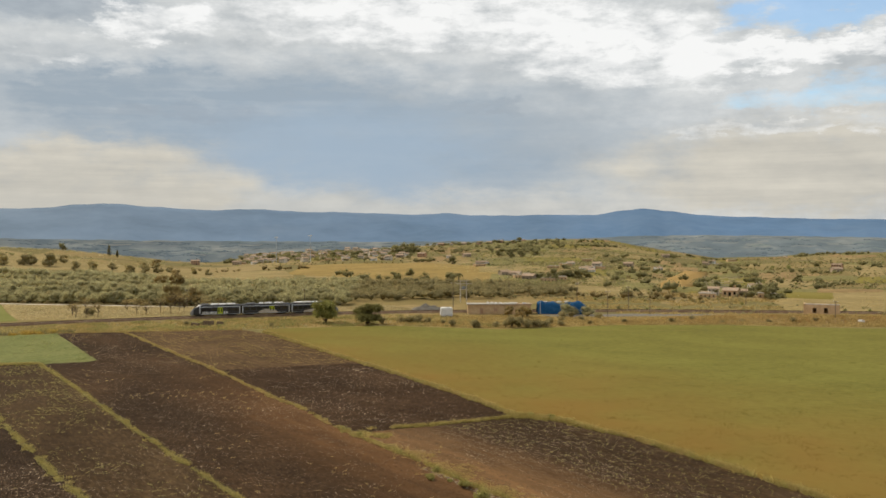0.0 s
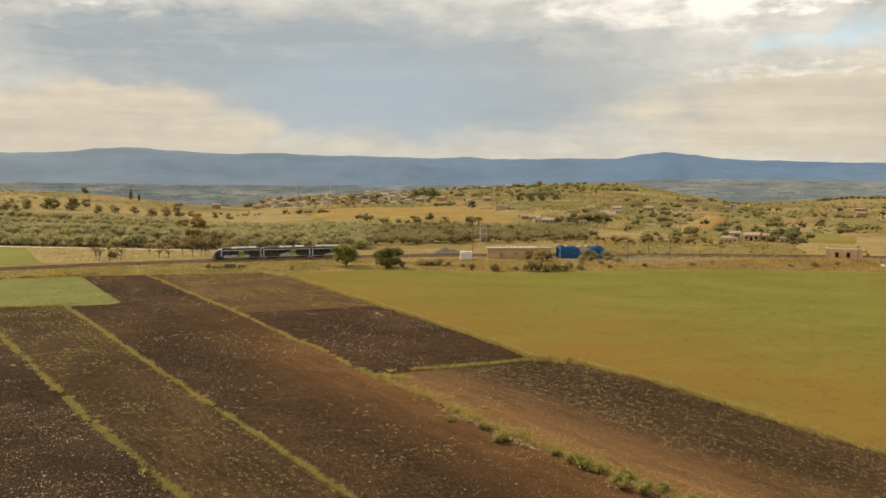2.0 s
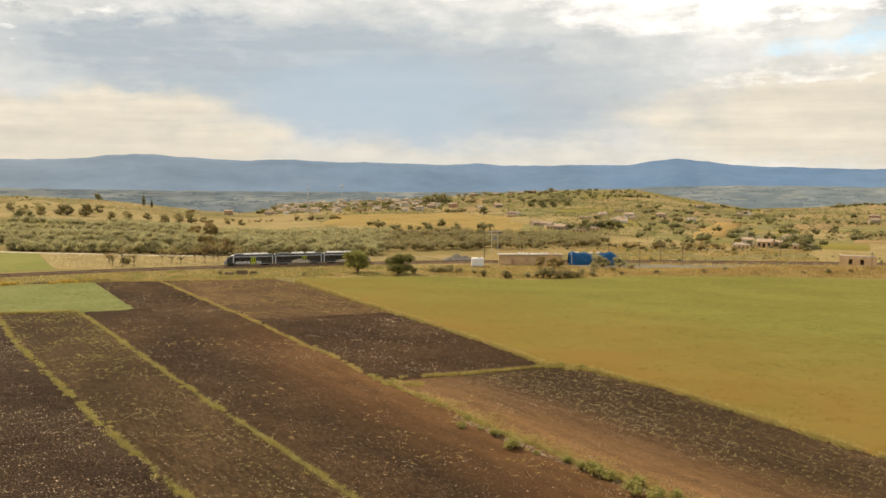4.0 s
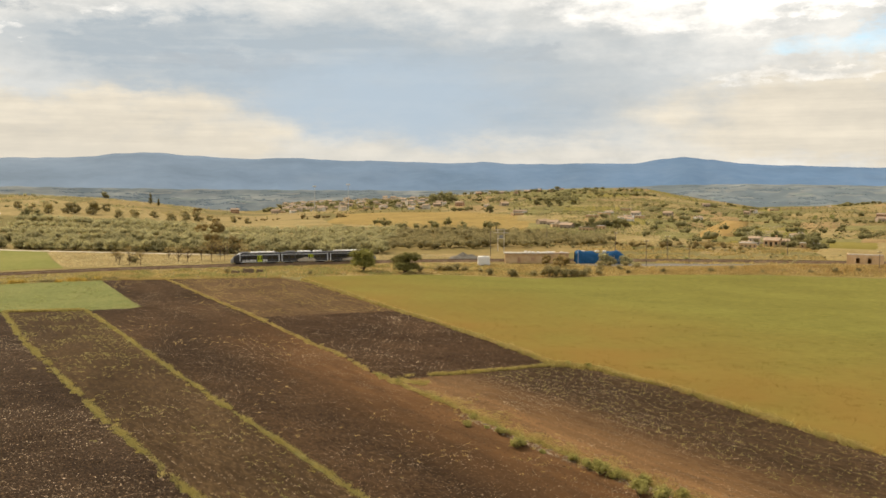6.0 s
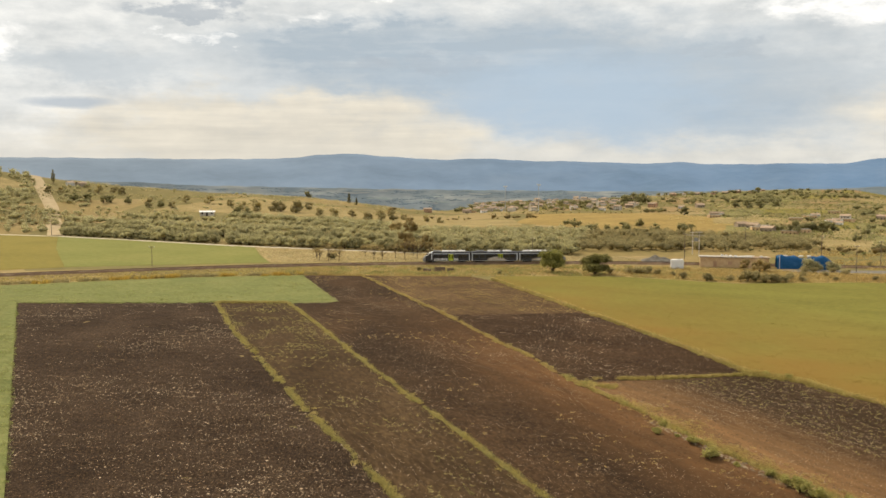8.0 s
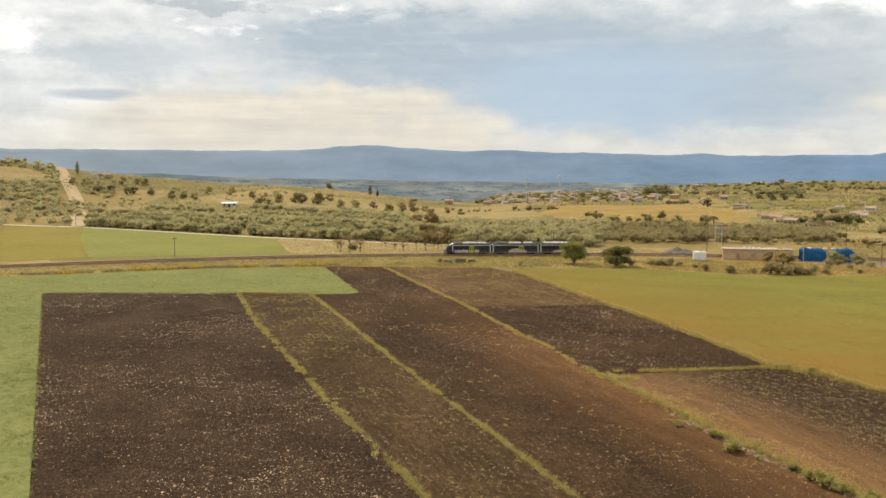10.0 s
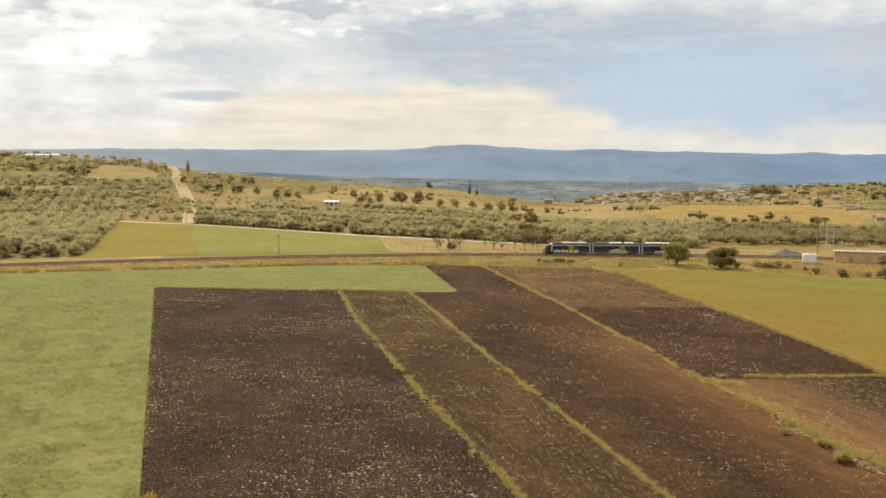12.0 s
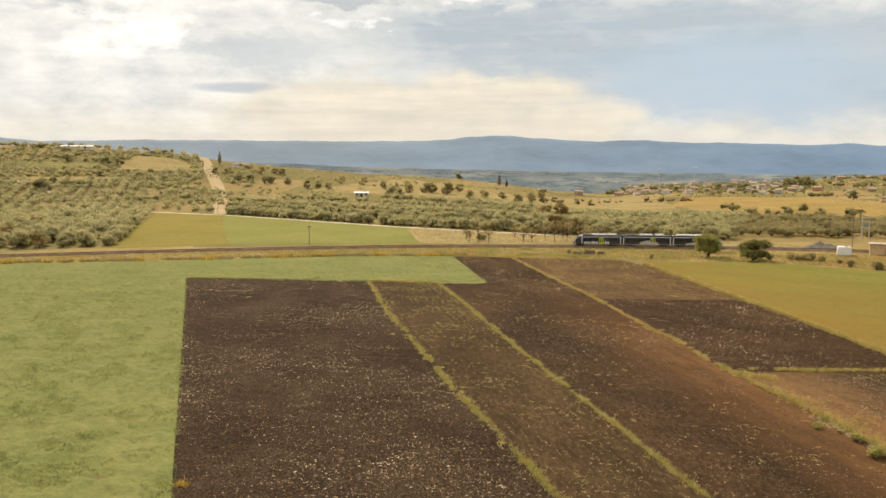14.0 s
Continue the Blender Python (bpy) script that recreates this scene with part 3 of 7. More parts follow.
FAR_NEAR, FAR_FAR, FAR_FOOT = 2300, 3200, -170


def slope_of(table, near, far, foot, wobble):
    """Height of a ridge's face by azimuth and share of the way up."""
    az_t, el_t = (np.array(c) for c in zip(*table))

    def at(a, u):
        top = EYE + far * math.tan(radians(float(np.interp(a, az_t, el_t)))) + far * 0.0009 * wobble * fbm(a, 0.3, 1.1, 4)
        r = near + (far - near) * u
        return r * math.sin(radians(a)), r * math.cos(radians(a)), foot + (top - foot) * u ** 0.85 * (1 + (1 - u) * 0.25 * fbm(a * 0.5, u * 3, 1.0, 4))

    return at


def ridge(name, label, at, far, foot, material, rows_=16):
    s = Shape()
    cols = np.arange(-75, 60.01, 0.2)
    for a in cols:
        s.v += [at(a, k / rows_) for k in range(rows_ + 1)]
        r = far + 90
        s.v.append((r * math.sin(radians(a)), r * math.cos(radians(a)), foot))
    m = rows_ + 2
    s.f += [(i * m + k, (i + 1) * m + k, (i + 1) * m + k + 1, i * m + k + 1)[::-1] for i in range(len(cols) - 1) for k in range(m - 1)]
    return thing(name, label, "backdrop", shape=s, material=material, kind="structure", smooth=True)


ridge("backdrop_mountains", "long mountain ridge on the horizon, painted blue with haze", slope_of(RIDGE, 3500, 4700, -160, 0.8), 4700, -160, M_RIDGE)
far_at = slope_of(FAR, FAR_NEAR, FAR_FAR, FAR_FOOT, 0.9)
ridge("backdrop_hills", "far valley with woods and pale fields, haze painted in", far_at, FAR_FAR, FAR_FOOT, M_FARHILL, 44)

# fields and belts of wood over the far valley, with haze painted in
fv = random.Random(17)
for k in range(110):
    a0, u0 = fv.uniform(-33, 29), fv.uniform(0.62, 0.97)
    if k < 30:
        a0, u0 = fv.uniform(6, 29), fv.uniform(0.7, 0.97)
    wa, du = fv.uniform(0.4, 2.4), fv.uniform(0.006, 0.022) * (1.8 if k < 30 else 1.0)
    s, nx = Shape(), 8
    for i in range(nx + 1):
        for w in (0, 0.5, 1):
            px, py, pz = far_at(a0 + wa * i / nx + 0.15 * w, min(0.99, u0 + du * (w + 0.2 * math.sin(i + k))))
            s.v.append((px, py, pz + 1.2 + 0.02 * k))
    s.f += [(i * 3 + w, (i + 1) * 3 + w, (i + 1) * 3 + w + 1, i * 3 + w + 1)[::-1] for i in range(nx) for w in (0, 1)]
    pale = k < 26 or fv.random() < 0.55
    thing("field_valley", "pale stubble field in the far valley, haze painted in" if pale else "dull green field in the far valley, haze painted in", "field", shape=s, material=M_FARFIELD if pale else M_FARGREEN, kind="structure")
woods_bm = bmesh.new()
bmesh.ops.create_icosphere(woods_bm, subdivisions=1, radius=1)
WOOD_V, WOOD_F = [q.co.copy() for q in woods_bm.verts], [tuple(q.index for q in f.verts) for f in woods_bm.faces]
woods_bm.free()
woods = Shape()
for k in range(330):
    a0, u0, run = fv.uniform(-36, 29.5), fv.uniform(0.5, 0.96), fv.uniform(0.1, 1.5)
    rise = fv.uniform(-0.03, 0.03)
    for i in range(int(run * 9) + 2):
        w = i / (int(run * 9) + 1)
        px, py, pz = far_at(a0 + run * w + fv.uniform(-0.08, 0.08), max(0.5, min(0.975, u0 + rise * w + fv.uniform(-0.008, 0.008))))
        sx, sz = fv.uniform(3, 10), fv.uniform(1.2, 3.6)
        woods.add([(px + q.x * sx * fv.uniform(0.7, 1.2), py + q.y * sx, pz + q.z * sz * fv.uniform(0.7, 1.2)) for q in WOOD_V], WOOD_F)
thing("far_woods", "belts of wood in the far valley, painted blue-green with haze", "woods", shape=woods, material=M_FARWOOD, kind="stuff", smooth=True)


# ---- fields ----
def along(pts, n_):
    """n_ + 1 even steps along a polyline."""
    p = np.array(pts, float)
    d = np.r_[0, np.cumsum(np.hypot(*np.diff(p, axis=0).T))]
    t = np.linspace(0, d[-1], n_ + 1)
    return np.c_[np.interp(t, d, p[:, 0]), np.interp(t, d, p[:, 1])]


def field(name, label, left, right, material, step=1.0, lift=0.03, relief=0.0, furrow=0.0, pitch=1.1):
    """A field between two edges, each from far to near."""
    length = max(np.hypot(*np.diff(np.array(e, float), axis=0).T).sum() for e in (left, right))
    nv = max(2, int(length / step))
    a, b = along(left, nv), along(right, nv)
    width = np.hypot(*(b - a).T).max()
    nu = max(2, int(width / (step * (0.5 if furrow else 1.0))))
    s = Shape()
    for i in range(nv + 1):
        for k in range(nu + 1):
            u = k / nu
            x, y = a[i] * (1 - u) + b[i] * u
            z = land(x, y) + lift
            if relief:
                z += relief * (0.6 + fbm(x, y, 2.4, 3))
            if furrow:
                z += furrow * (0.5 + 0.5 * math.sin(u * width / pitch * math.tau))
            s.v.append((x, y, z))
    w = nu + 1
    s.f += [(i * w + k, (i + 1) * w + k, (i + 1) * w + k + 1, i * w + k + 1) for i in range(nv) for k in range(nu)]
    if step >= 3:  # the edge slopes down into the ground
        rim = [i * w for i in range(nv + 1)] + [nv * w + k for k in range(1, w)] + [i * w + nu for i in range(nv - 1, -1, -1)] + [k for k in range(nu - 1, 0, -1)]
        cx, cy = np.mean([s.v[q][0] for q in rim]), np.mean([s.v[q][1] for q in rim])
        k0, out = len(s.v), 1.0 + 4.5 * lift
        for q in rim:
            x, y, z = s.v[q]
            d = math.hypot(x - cx, y - cy) or 1.0
            x, y = x + (x - cx) / d * out, y + (y - cy) / d * out
            s.v.append((x, y, land(x, y) - 0.25))
        m = len(rim)
        s.f += [(rim[(q + 1) % m], rim[q], k0 + q, k0 + (q + 1) % m) for q in range(m)]
    return thing(name, label, "field", shape=s, material=material, kind="structure", smooth=True)


STRIP1 = [(-112, 210), (-86.4, 170), (-67.2, 143), (-50.0, 118.4), (-38, 102.2), (-25.5, 85.3), (8, 40)]
STRIP2 = [(-94.2, 214), (-69.5, 177), (-53.3, 152), (-35.2, 125), (-23.1, 107), (-11.2, 89.2), (20, 44)]
STRIP3 = [(-96, 277), (-63.7, 225.5), (-50.5, 205), (-32.1, 173.3), (-25.6, 164), (-18.2, 149.3), (-11.8, 139.5), (-3.6, 127.2), (2.5, 116.8), (10.2, 105.4), (15.5, 97.9), (19.3, 92.9), (45, 56)]
STRIP4 = [(-55, 279), (-28.3, 231.6), (0.4, 181.4), (12.9, 156), (19.3, 152.4), (30.1, 138.6), (37.9, 123.3), (45, 110), (75, 62)]
A_LEFT = [(-160.5, 197.2), (-110, 133.6), (-57.5, 67.5), (-35, 39)]


def cut(line, y_hi, y_lo):
    """The stretch of a line between two values of y."""
    p = np.array(line, float)
    ys = p[::-1, 1]
    at = lambda y: (float(np.interp(y, ys, p[::-1, 0])), y)
    return [at(y_hi)] + [tuple(q) for q in p if y_lo < q[1] < y_hi] + [at(y_lo)]


field("field_dark_ploughed", "dark brown ploughed field strewn with pale clods", A_LEFT, STRIP1, M_SOIL, 0.7, 0.04, 0.24)
field("field_weedy", "ploughed strip with yellow-green weeds", STRIP1, STRIP2, M_SOIL_WEEDY, 0.8, 0.045, 0.14, 0.13, 1.5)
field("field_brown", "long brown ploughed field", [(-115.6, 274.6), (-82.4, 219.3), (-93.5, 214.2)] + cut(STRIP2, 213.5, 44), cut(STRIP3, 277, 56), M_SOIL_BROWN, 1.0, 0.05, 0.14)
field("field_stubble", "brown field with rows of stubble", cut(STRIP3, 278, 205), [(-62, 284)] + cut(STRIP4, 270, 215.6), M_SOIL_STUBBLE, 0.8, 0.05, 0.10, 0.09, 1.9)
field("field_dark_upper", "dark freshly ploughed plot", cut(STRIP3, 205.5, 143), cut(STRIP4, 216, 156), M_SOIL_RED, 0.8, 0.06, 0.15)
field("field_stony", "stony ploughed field, tan along its grassy margin", cut(STRIP3, 143, 56), cut(STRIP4, 155.5, 62), M_STONY, 0.8, 0.06, 0.12, 0.05, 2.0)
field("field_green_crop", "bright green low crop around the ploughed land", [(-330, 128), (-260, 70), (-200, 10)], A_LEFT, M_CROP, 0.8, 0.02, 0.5)
field("field_green_crop", "bright green low crop in front of the railway", [(-330, 128), (-232, 200), (-191, 227.5), (-149, 259), (-115.4, 274)],
      [(-162, 196), (-160.5, 197.2), (-112, 210), (-94.2, 214), (-82.3, 219.2)], M_CROP, 1.4, 0.025, 0.2)
field("field_meadow", "large ripening meadow turning from green to ochre", STRIP4, [(170, 285), (220, 200), (230, 110), (220, 60)], M_MEADOW, 2.5, 0.05, 0.05)
field("field_meadow", "far edge of the ripening meadow below the verge", [(-55, 287), (-17.8, 296), (17.9, 285), (54.8, 297), (90, 297), (130, 288), (170, 285)],
      [(-55, 278.5), (-17.8, 280), (17.9, 281), (54.8, 282), (90, 283), (130, 284), (170, 284.5)], M_MEADOW, 2.5, 0.055, 0.05)
field("field_far_ochre", "ochre-green field between railway and olive grove", [(-358, 415), (-300, 335), (-238, 250)], [(-308, 411), (-260, 345), (-207, 279)], M_FIELD_OCHRE, 3.0, 0.05, 0.2)
field("field_far_green", "green field between railway and pale road", [(-308, 411), (-260, 345), (-207, 279)], [(-180, 373), (-162, 340), (-144, 311)], M_FIELD_GREEN, 3.0, 0.05, 0.2)


# ---- patches of land beyond the railway ----

def polar(a, r):
    """Place at an azimuth and a distance."""
    return (r * math.sin(radians(a)), r * math.cos(radians(a)))


GOLDEN = [[polar(a, r) for a, r in e] for e in ([(-8.6, 790), (-4, 792), (-1, 770), (2, 690), (5, 600)], [(-9.5, 640), (-6, 585), (-2, 545), (1.5, 520), (4.5, 520)])]
field("field_golden", "golden stubble field behind the olive grove", GOLDEN[0], GOLDEN[1], M_GOLD, 8, 0.5)
field("field_pale_straw", "pale straw field behind the olive grove", [polar(a, r) for a, r in ((-16.5, 690), (-13, 692), (-9.8, 690))], [polar(a, r) for a, r in ((-17, 600), (-13, 585), (-9.3, 600))], M_STRAW, 8, 0.5)
field("field_straw_near", "cut straw field above the orchard row", [polar(a, r) for a, r in ((6.6, 500), (9, 478), (12.3, 470))], [polar(a, r) for a, r in ((7.2, 440), (9.5, 425), (12.6, 420))], M_STRAW, 8, 0.5)
field("field_straw_near", "wide straw field behind the ruined house", [polar(a, r) for a, r in ((19.6, 500), (22, 496), (26.5, 500))], [polar(a, r) for a, r in ((20.2, 405), (22.5, 398), (27, 392))], M_STRAW, 8, 0.5)
field("field_golden", "golden stubble field above the olive trees", [(-329, 687), (-263, 642), (-199, 612), (-148, 625)], [(-344, 559), (-260, 556), (-183, 553), (-136, 586)], M_STRAW, 8, 0.5)
field("field_orange", "orange-tan bare field on the slope", [(107, 468), (156, 612), (178, 677)], [(121, 452), (168, 596), (192, 668)], M_ORANGE_FIELD, 8, 0.8)
field("field_ochre", "ochre field behind the ruined house", [(132, 352), (151, 415), (190, 465)], [(190, 330), (206, 382), (239, 437)], M_STRAW, 8, 0.5)

CLEARING = [polar(a, r) for a, r in ((-42.7, 742), (-41.7, 777), (-39.7, 772), (-38.6, 754), (-38.9, 728), (-42.4, 712))]
STRIP_STRAW = [polar(a, r) for a, r in ((-47.6, 691), (-43.4, 690), (-43.2, 672), (-47.6, 670))]
STRIP_GREEN = [polar(a, r) for a, r in ((-49.5, 744), (-43.9, 740), (-44.0, 722), (-49.5, 724))]
field("field_clearing", "pale golden clearing on the slope", CLEARING[:4], [CLEARING[5], polar(-41, 716), polar(-40, 720), CLEARING[4]], M_STRAW, 8, 0.6)
field("field_clearing", "narrow dry straw strip between scrub", STRIP_STRAW[:2], STRIP_STRAW[:1:-1], M_STRAW, 8, 0.5)
field("field_clearing", "dull green pasture strip between scrub", STRIP_GREEN[:2], STRIP_GREEN[:1:-1], M_SLOPE_GREEN, 8, 0.5)
field("field_pale", "dry verge between railway and pale road", [(-178, 371), (-110, 362), (-60, 360), (-20, 366)], [(-143, 309), (-90, 325), (-45, 340), (-10, 346)], M_STRAW, 3, 0.04, 0.1)

# small fields lying over the far slopes
sl_rng = random.Random(31)
SLOPE_EDGES = []
for k in range(120):
    a0, r0 = sl_rng.uniform(1.5, 29), sl_rng.choice((sl_rng.uniform(430, 800), sl_rng.uniform(700, 1480)))
    if k < 22:
        a0, r0 = sl_rng.uniform(-12, 3), sl_rng.uniform(760, 1350)
    wa, dr = sl_rng.uniform(1.2, 3.6), sl_rng.uniform(0.05, 0.14) * r0
    skew = sl_rng.uniform(-0.05, 0.05) * r0

    lo_edge = [polar(a0 + wa * u, r0 + skew * u) for u in (0, 0.33, 0.66, 1)]
    hi_edge = [polar(a0 + wa * (u + sl_rng.uniform(-0.06, 0.06)), r0 + dr + skew * u * 0.4) for u in (0, 0.33, 0.66, 1)]
    tint = sl_rng.choice((M_SLOPE_GREEN, M_SLOPE_GREEN, M_SLOPE_GREEN, M_SLOPE_BROWN, M_STRAW, M_FIELD_OCHRE))
    lab = {"slope_green": "olive-green grass field on the far slope", "slope_brown": "brown fallow field on the far slope", "straw_field": "straw-coloured field on the far slope"}.get(tint.name, "ochre field on the far slope")
    field("field_slope", lab, hi_edge, lo_edge, tint, 14, 0.28 + 0.005 * k)
    SLOPE_EDGES.append(lo_edge if sl_rng.random() < 0.7 else hi_edge)

# ---- roads ----
def ribbon(name, label, pts, width, material, lift=0.08, step=4.0, category="road"):
    p = np.array(pts, float)
    c = along(pts, int(np.hypot(*np.diff(p, axis=0).T).sum() / step))
    d = np.gradient(c, axis=0)
    d /= np.hypot(*d.T)[:, None]
    s = Shape()
    for (x, y), (tx, ty) in zip(c, d):
        for k in (-1, -0.5, 0, 0.5, 1):
            qx, qy = x - ty * width / 2 * k, y + tx * width / 2 * k
            s.v.append((qx, qy, land(qx, qy) + lift + (0.03 if abs(k) < 1 else -0.05)))
    s.f += [(i * 5 + k, (i + 1) * 5 + k, (i + 1) * 5 + k + 1, i * 5 + k + 1) for i in range(len(c) - 1) for k in range(4)]
    return thing(name, label, category, shape=s, material=material, kind="structure", smooth=True)


ribbon("road_pale", "pale gravel lane along the olive grove", [(-470, 440), (-362, 420), (-310, 414.5), (-250, 397), (-190, 379), (-130, 368.5), (-95, 362), (-60, 361)], 3.6, M_ROAD)
ribbon("road_dirt", "tan dirt track climbing between the groves", [(-313, 416), (-340, 452), (-370, 489), (-403, 532), (-439, 572), (-475, 612), (-520, 660)], 9.0, M_DIRT, 0.35, 6)
ribbon("road_yard", "grey gravel yard beside the station", [(36, 327), (70, 331), (105, 328)], 9.0, M_GRAVEL, 0.05)


# ---- railway ----
TRACK = [(-330, 140), (-290, 178), (-249, 215), (-222, 238), (-195, 260), (-150, 290.5), (-115, 308.5), (-83, 321), (-33, 336), (7, 342), (57, 344), (110, 341), (180, 332), (300, 308)]


def spline(pts, per=16):
    p = [np.array(q, float) for q in ([2 * np.array(pts[0]) - pts[1]] + list(pts) + [2 * np.array(pts[-1]) - pts[-2]])]
    out = []
    for i in range(1, len(p) - 2):
        for t in np.linspace(0, 1, per, endpoint=False):
            a, b, c, d = p[i - 1:i + 3]
            out.append(0.5 * (2 * b + (c - a) * t + (2 * a - 5 * b + 4 * c - d) * t * t + (3 * b - a - 3 * c + d) * t**3))
    return np.array(out + [p[-2]])


line = spline(TRACK)
dist = np.r_[0, np.cumsum(np.hypot(*np.diff(line, axis=0).T))]


def on_track(s):
    """Place and heading so many metres along the track."""
    at = [np.interp(s, dist, line[:, k]) for k in (0, 1)]
    ahead = [np.interp(s + 1, dist, line[:, k]) - np.interp(s - 1, dist, line[:, k]) for k in (0, 1)]
    return at[0], at[1], math.atan2(ahead[1], ahead[0])


def sweep(profile, z0, step=3.0):
    """A profile of (offset, height) drawn along the track."""
    s, m = Shape(), len(profile)
    stops = np.arange(2, dist[-1] - 2, step)
    for d in stops:
        x, y, h = on_track(d)
        s.v += [(x - math.sin(h) * o, y + math.cos(h) * o, z0 + z) for o, z in profile]
    s.f += [(i * m + k, (i + 1) * m + k, (i + 1) * m + k + 1, i * m + k + 1) for i in range(len(stops) - 1) for k in range(m - 1)]
    return s


bed = thing("railway_bed", "brown stone ballast bed of the single railway line", "railway", shape=sweep([(-2.6, -0.1), (-1.7, 0.55), (1.7, 0.55), (2.6, -0.1)], 0.05), material=M_BALLAST, kind="structure")
for side in (-0.75, 0.75):
    rail = [(side - 0.07, 0), (side - 0.02, 0.03), (side - 0.035, 0.14), (side + 0.035, 0.14), (side + 0.02, 0.03), (side + 0.07, 0)]
    part("rail", sweep(rail, 0.66, 2.0), M_RAIL, bed, "rusty steel rail")
sl = Shape()
for d in np.arange(2, dist[-1] - 2, 0.66):
    x, y, h = on_track(d)
    k = len(sl.v)
    c_, s_ = math.cos(h), math.sin(h)
    for a, b, z in ((-0.13, -1.3, 0.58), (0.13, -1.3, 0.58), (0.13, 1.3, 0.58), (-0.13, 1.3, 0.58), (-0.1, -1.28, 0.69), (0.1, -1.28, 0.69), (0.1, 1.28, 0.69), (-0.1, 1.28, 0.69)):
        sl.v.append((x + a * c_ - b * s_, y + a * s_ + b * c_, z))
    sl.f += [tuple(i + k for i in f) for f in ((4, 5, 6, 7), (0, 1, 5, 4), (1, 2, 6, 5), (2, 3, 7, 6), (3, 0, 4, 7))]
tagged(part("sleepers", sl, M_SLEEPER, bed), kind="stuff")


# ---- the train ----
def loft(sections):
    """Closed skin through rings of equal length."""
    s, m = Shape(), len(sections[0])
    s.v = [p for ring in sections for p in ring]
    s.f = [(i * m + k, i * m + (k + 1) % m, (i + 1) * m + (k + 1) % m, (i + 1) * m + k) for i in range(len(sections) - 1) for k in range(m)]
    s.f += [tuple(range(m))[::-1], tuple(range((len(sections) - 1) * m, len(sections) * m))]
    return s


def ring(x, half, low, high):
    """Cross-section of a railcar: skirts, straight side, rounded roof."""
    pts = [(-0.86, 0), (-1, 0.12), (-1.0, 0.55), (-0.985, 0.78), (-0.86, 0.93), (-0.55, 1.0), (0.55, 1.0), (0.86, 0.93), (0.985, 0.78), (1.0, 0.55), (1, 0.12), (0.86, 0)]
    return [(x, y * half, low + z * (high - low)) for y, z in pts]


def pane(x0, x1, z0, z1, y, th=0.03):
    s = Shape()
    return s.box((x0 + x1) / 2, y, z0, x1 - x0, th, z1 - z0)


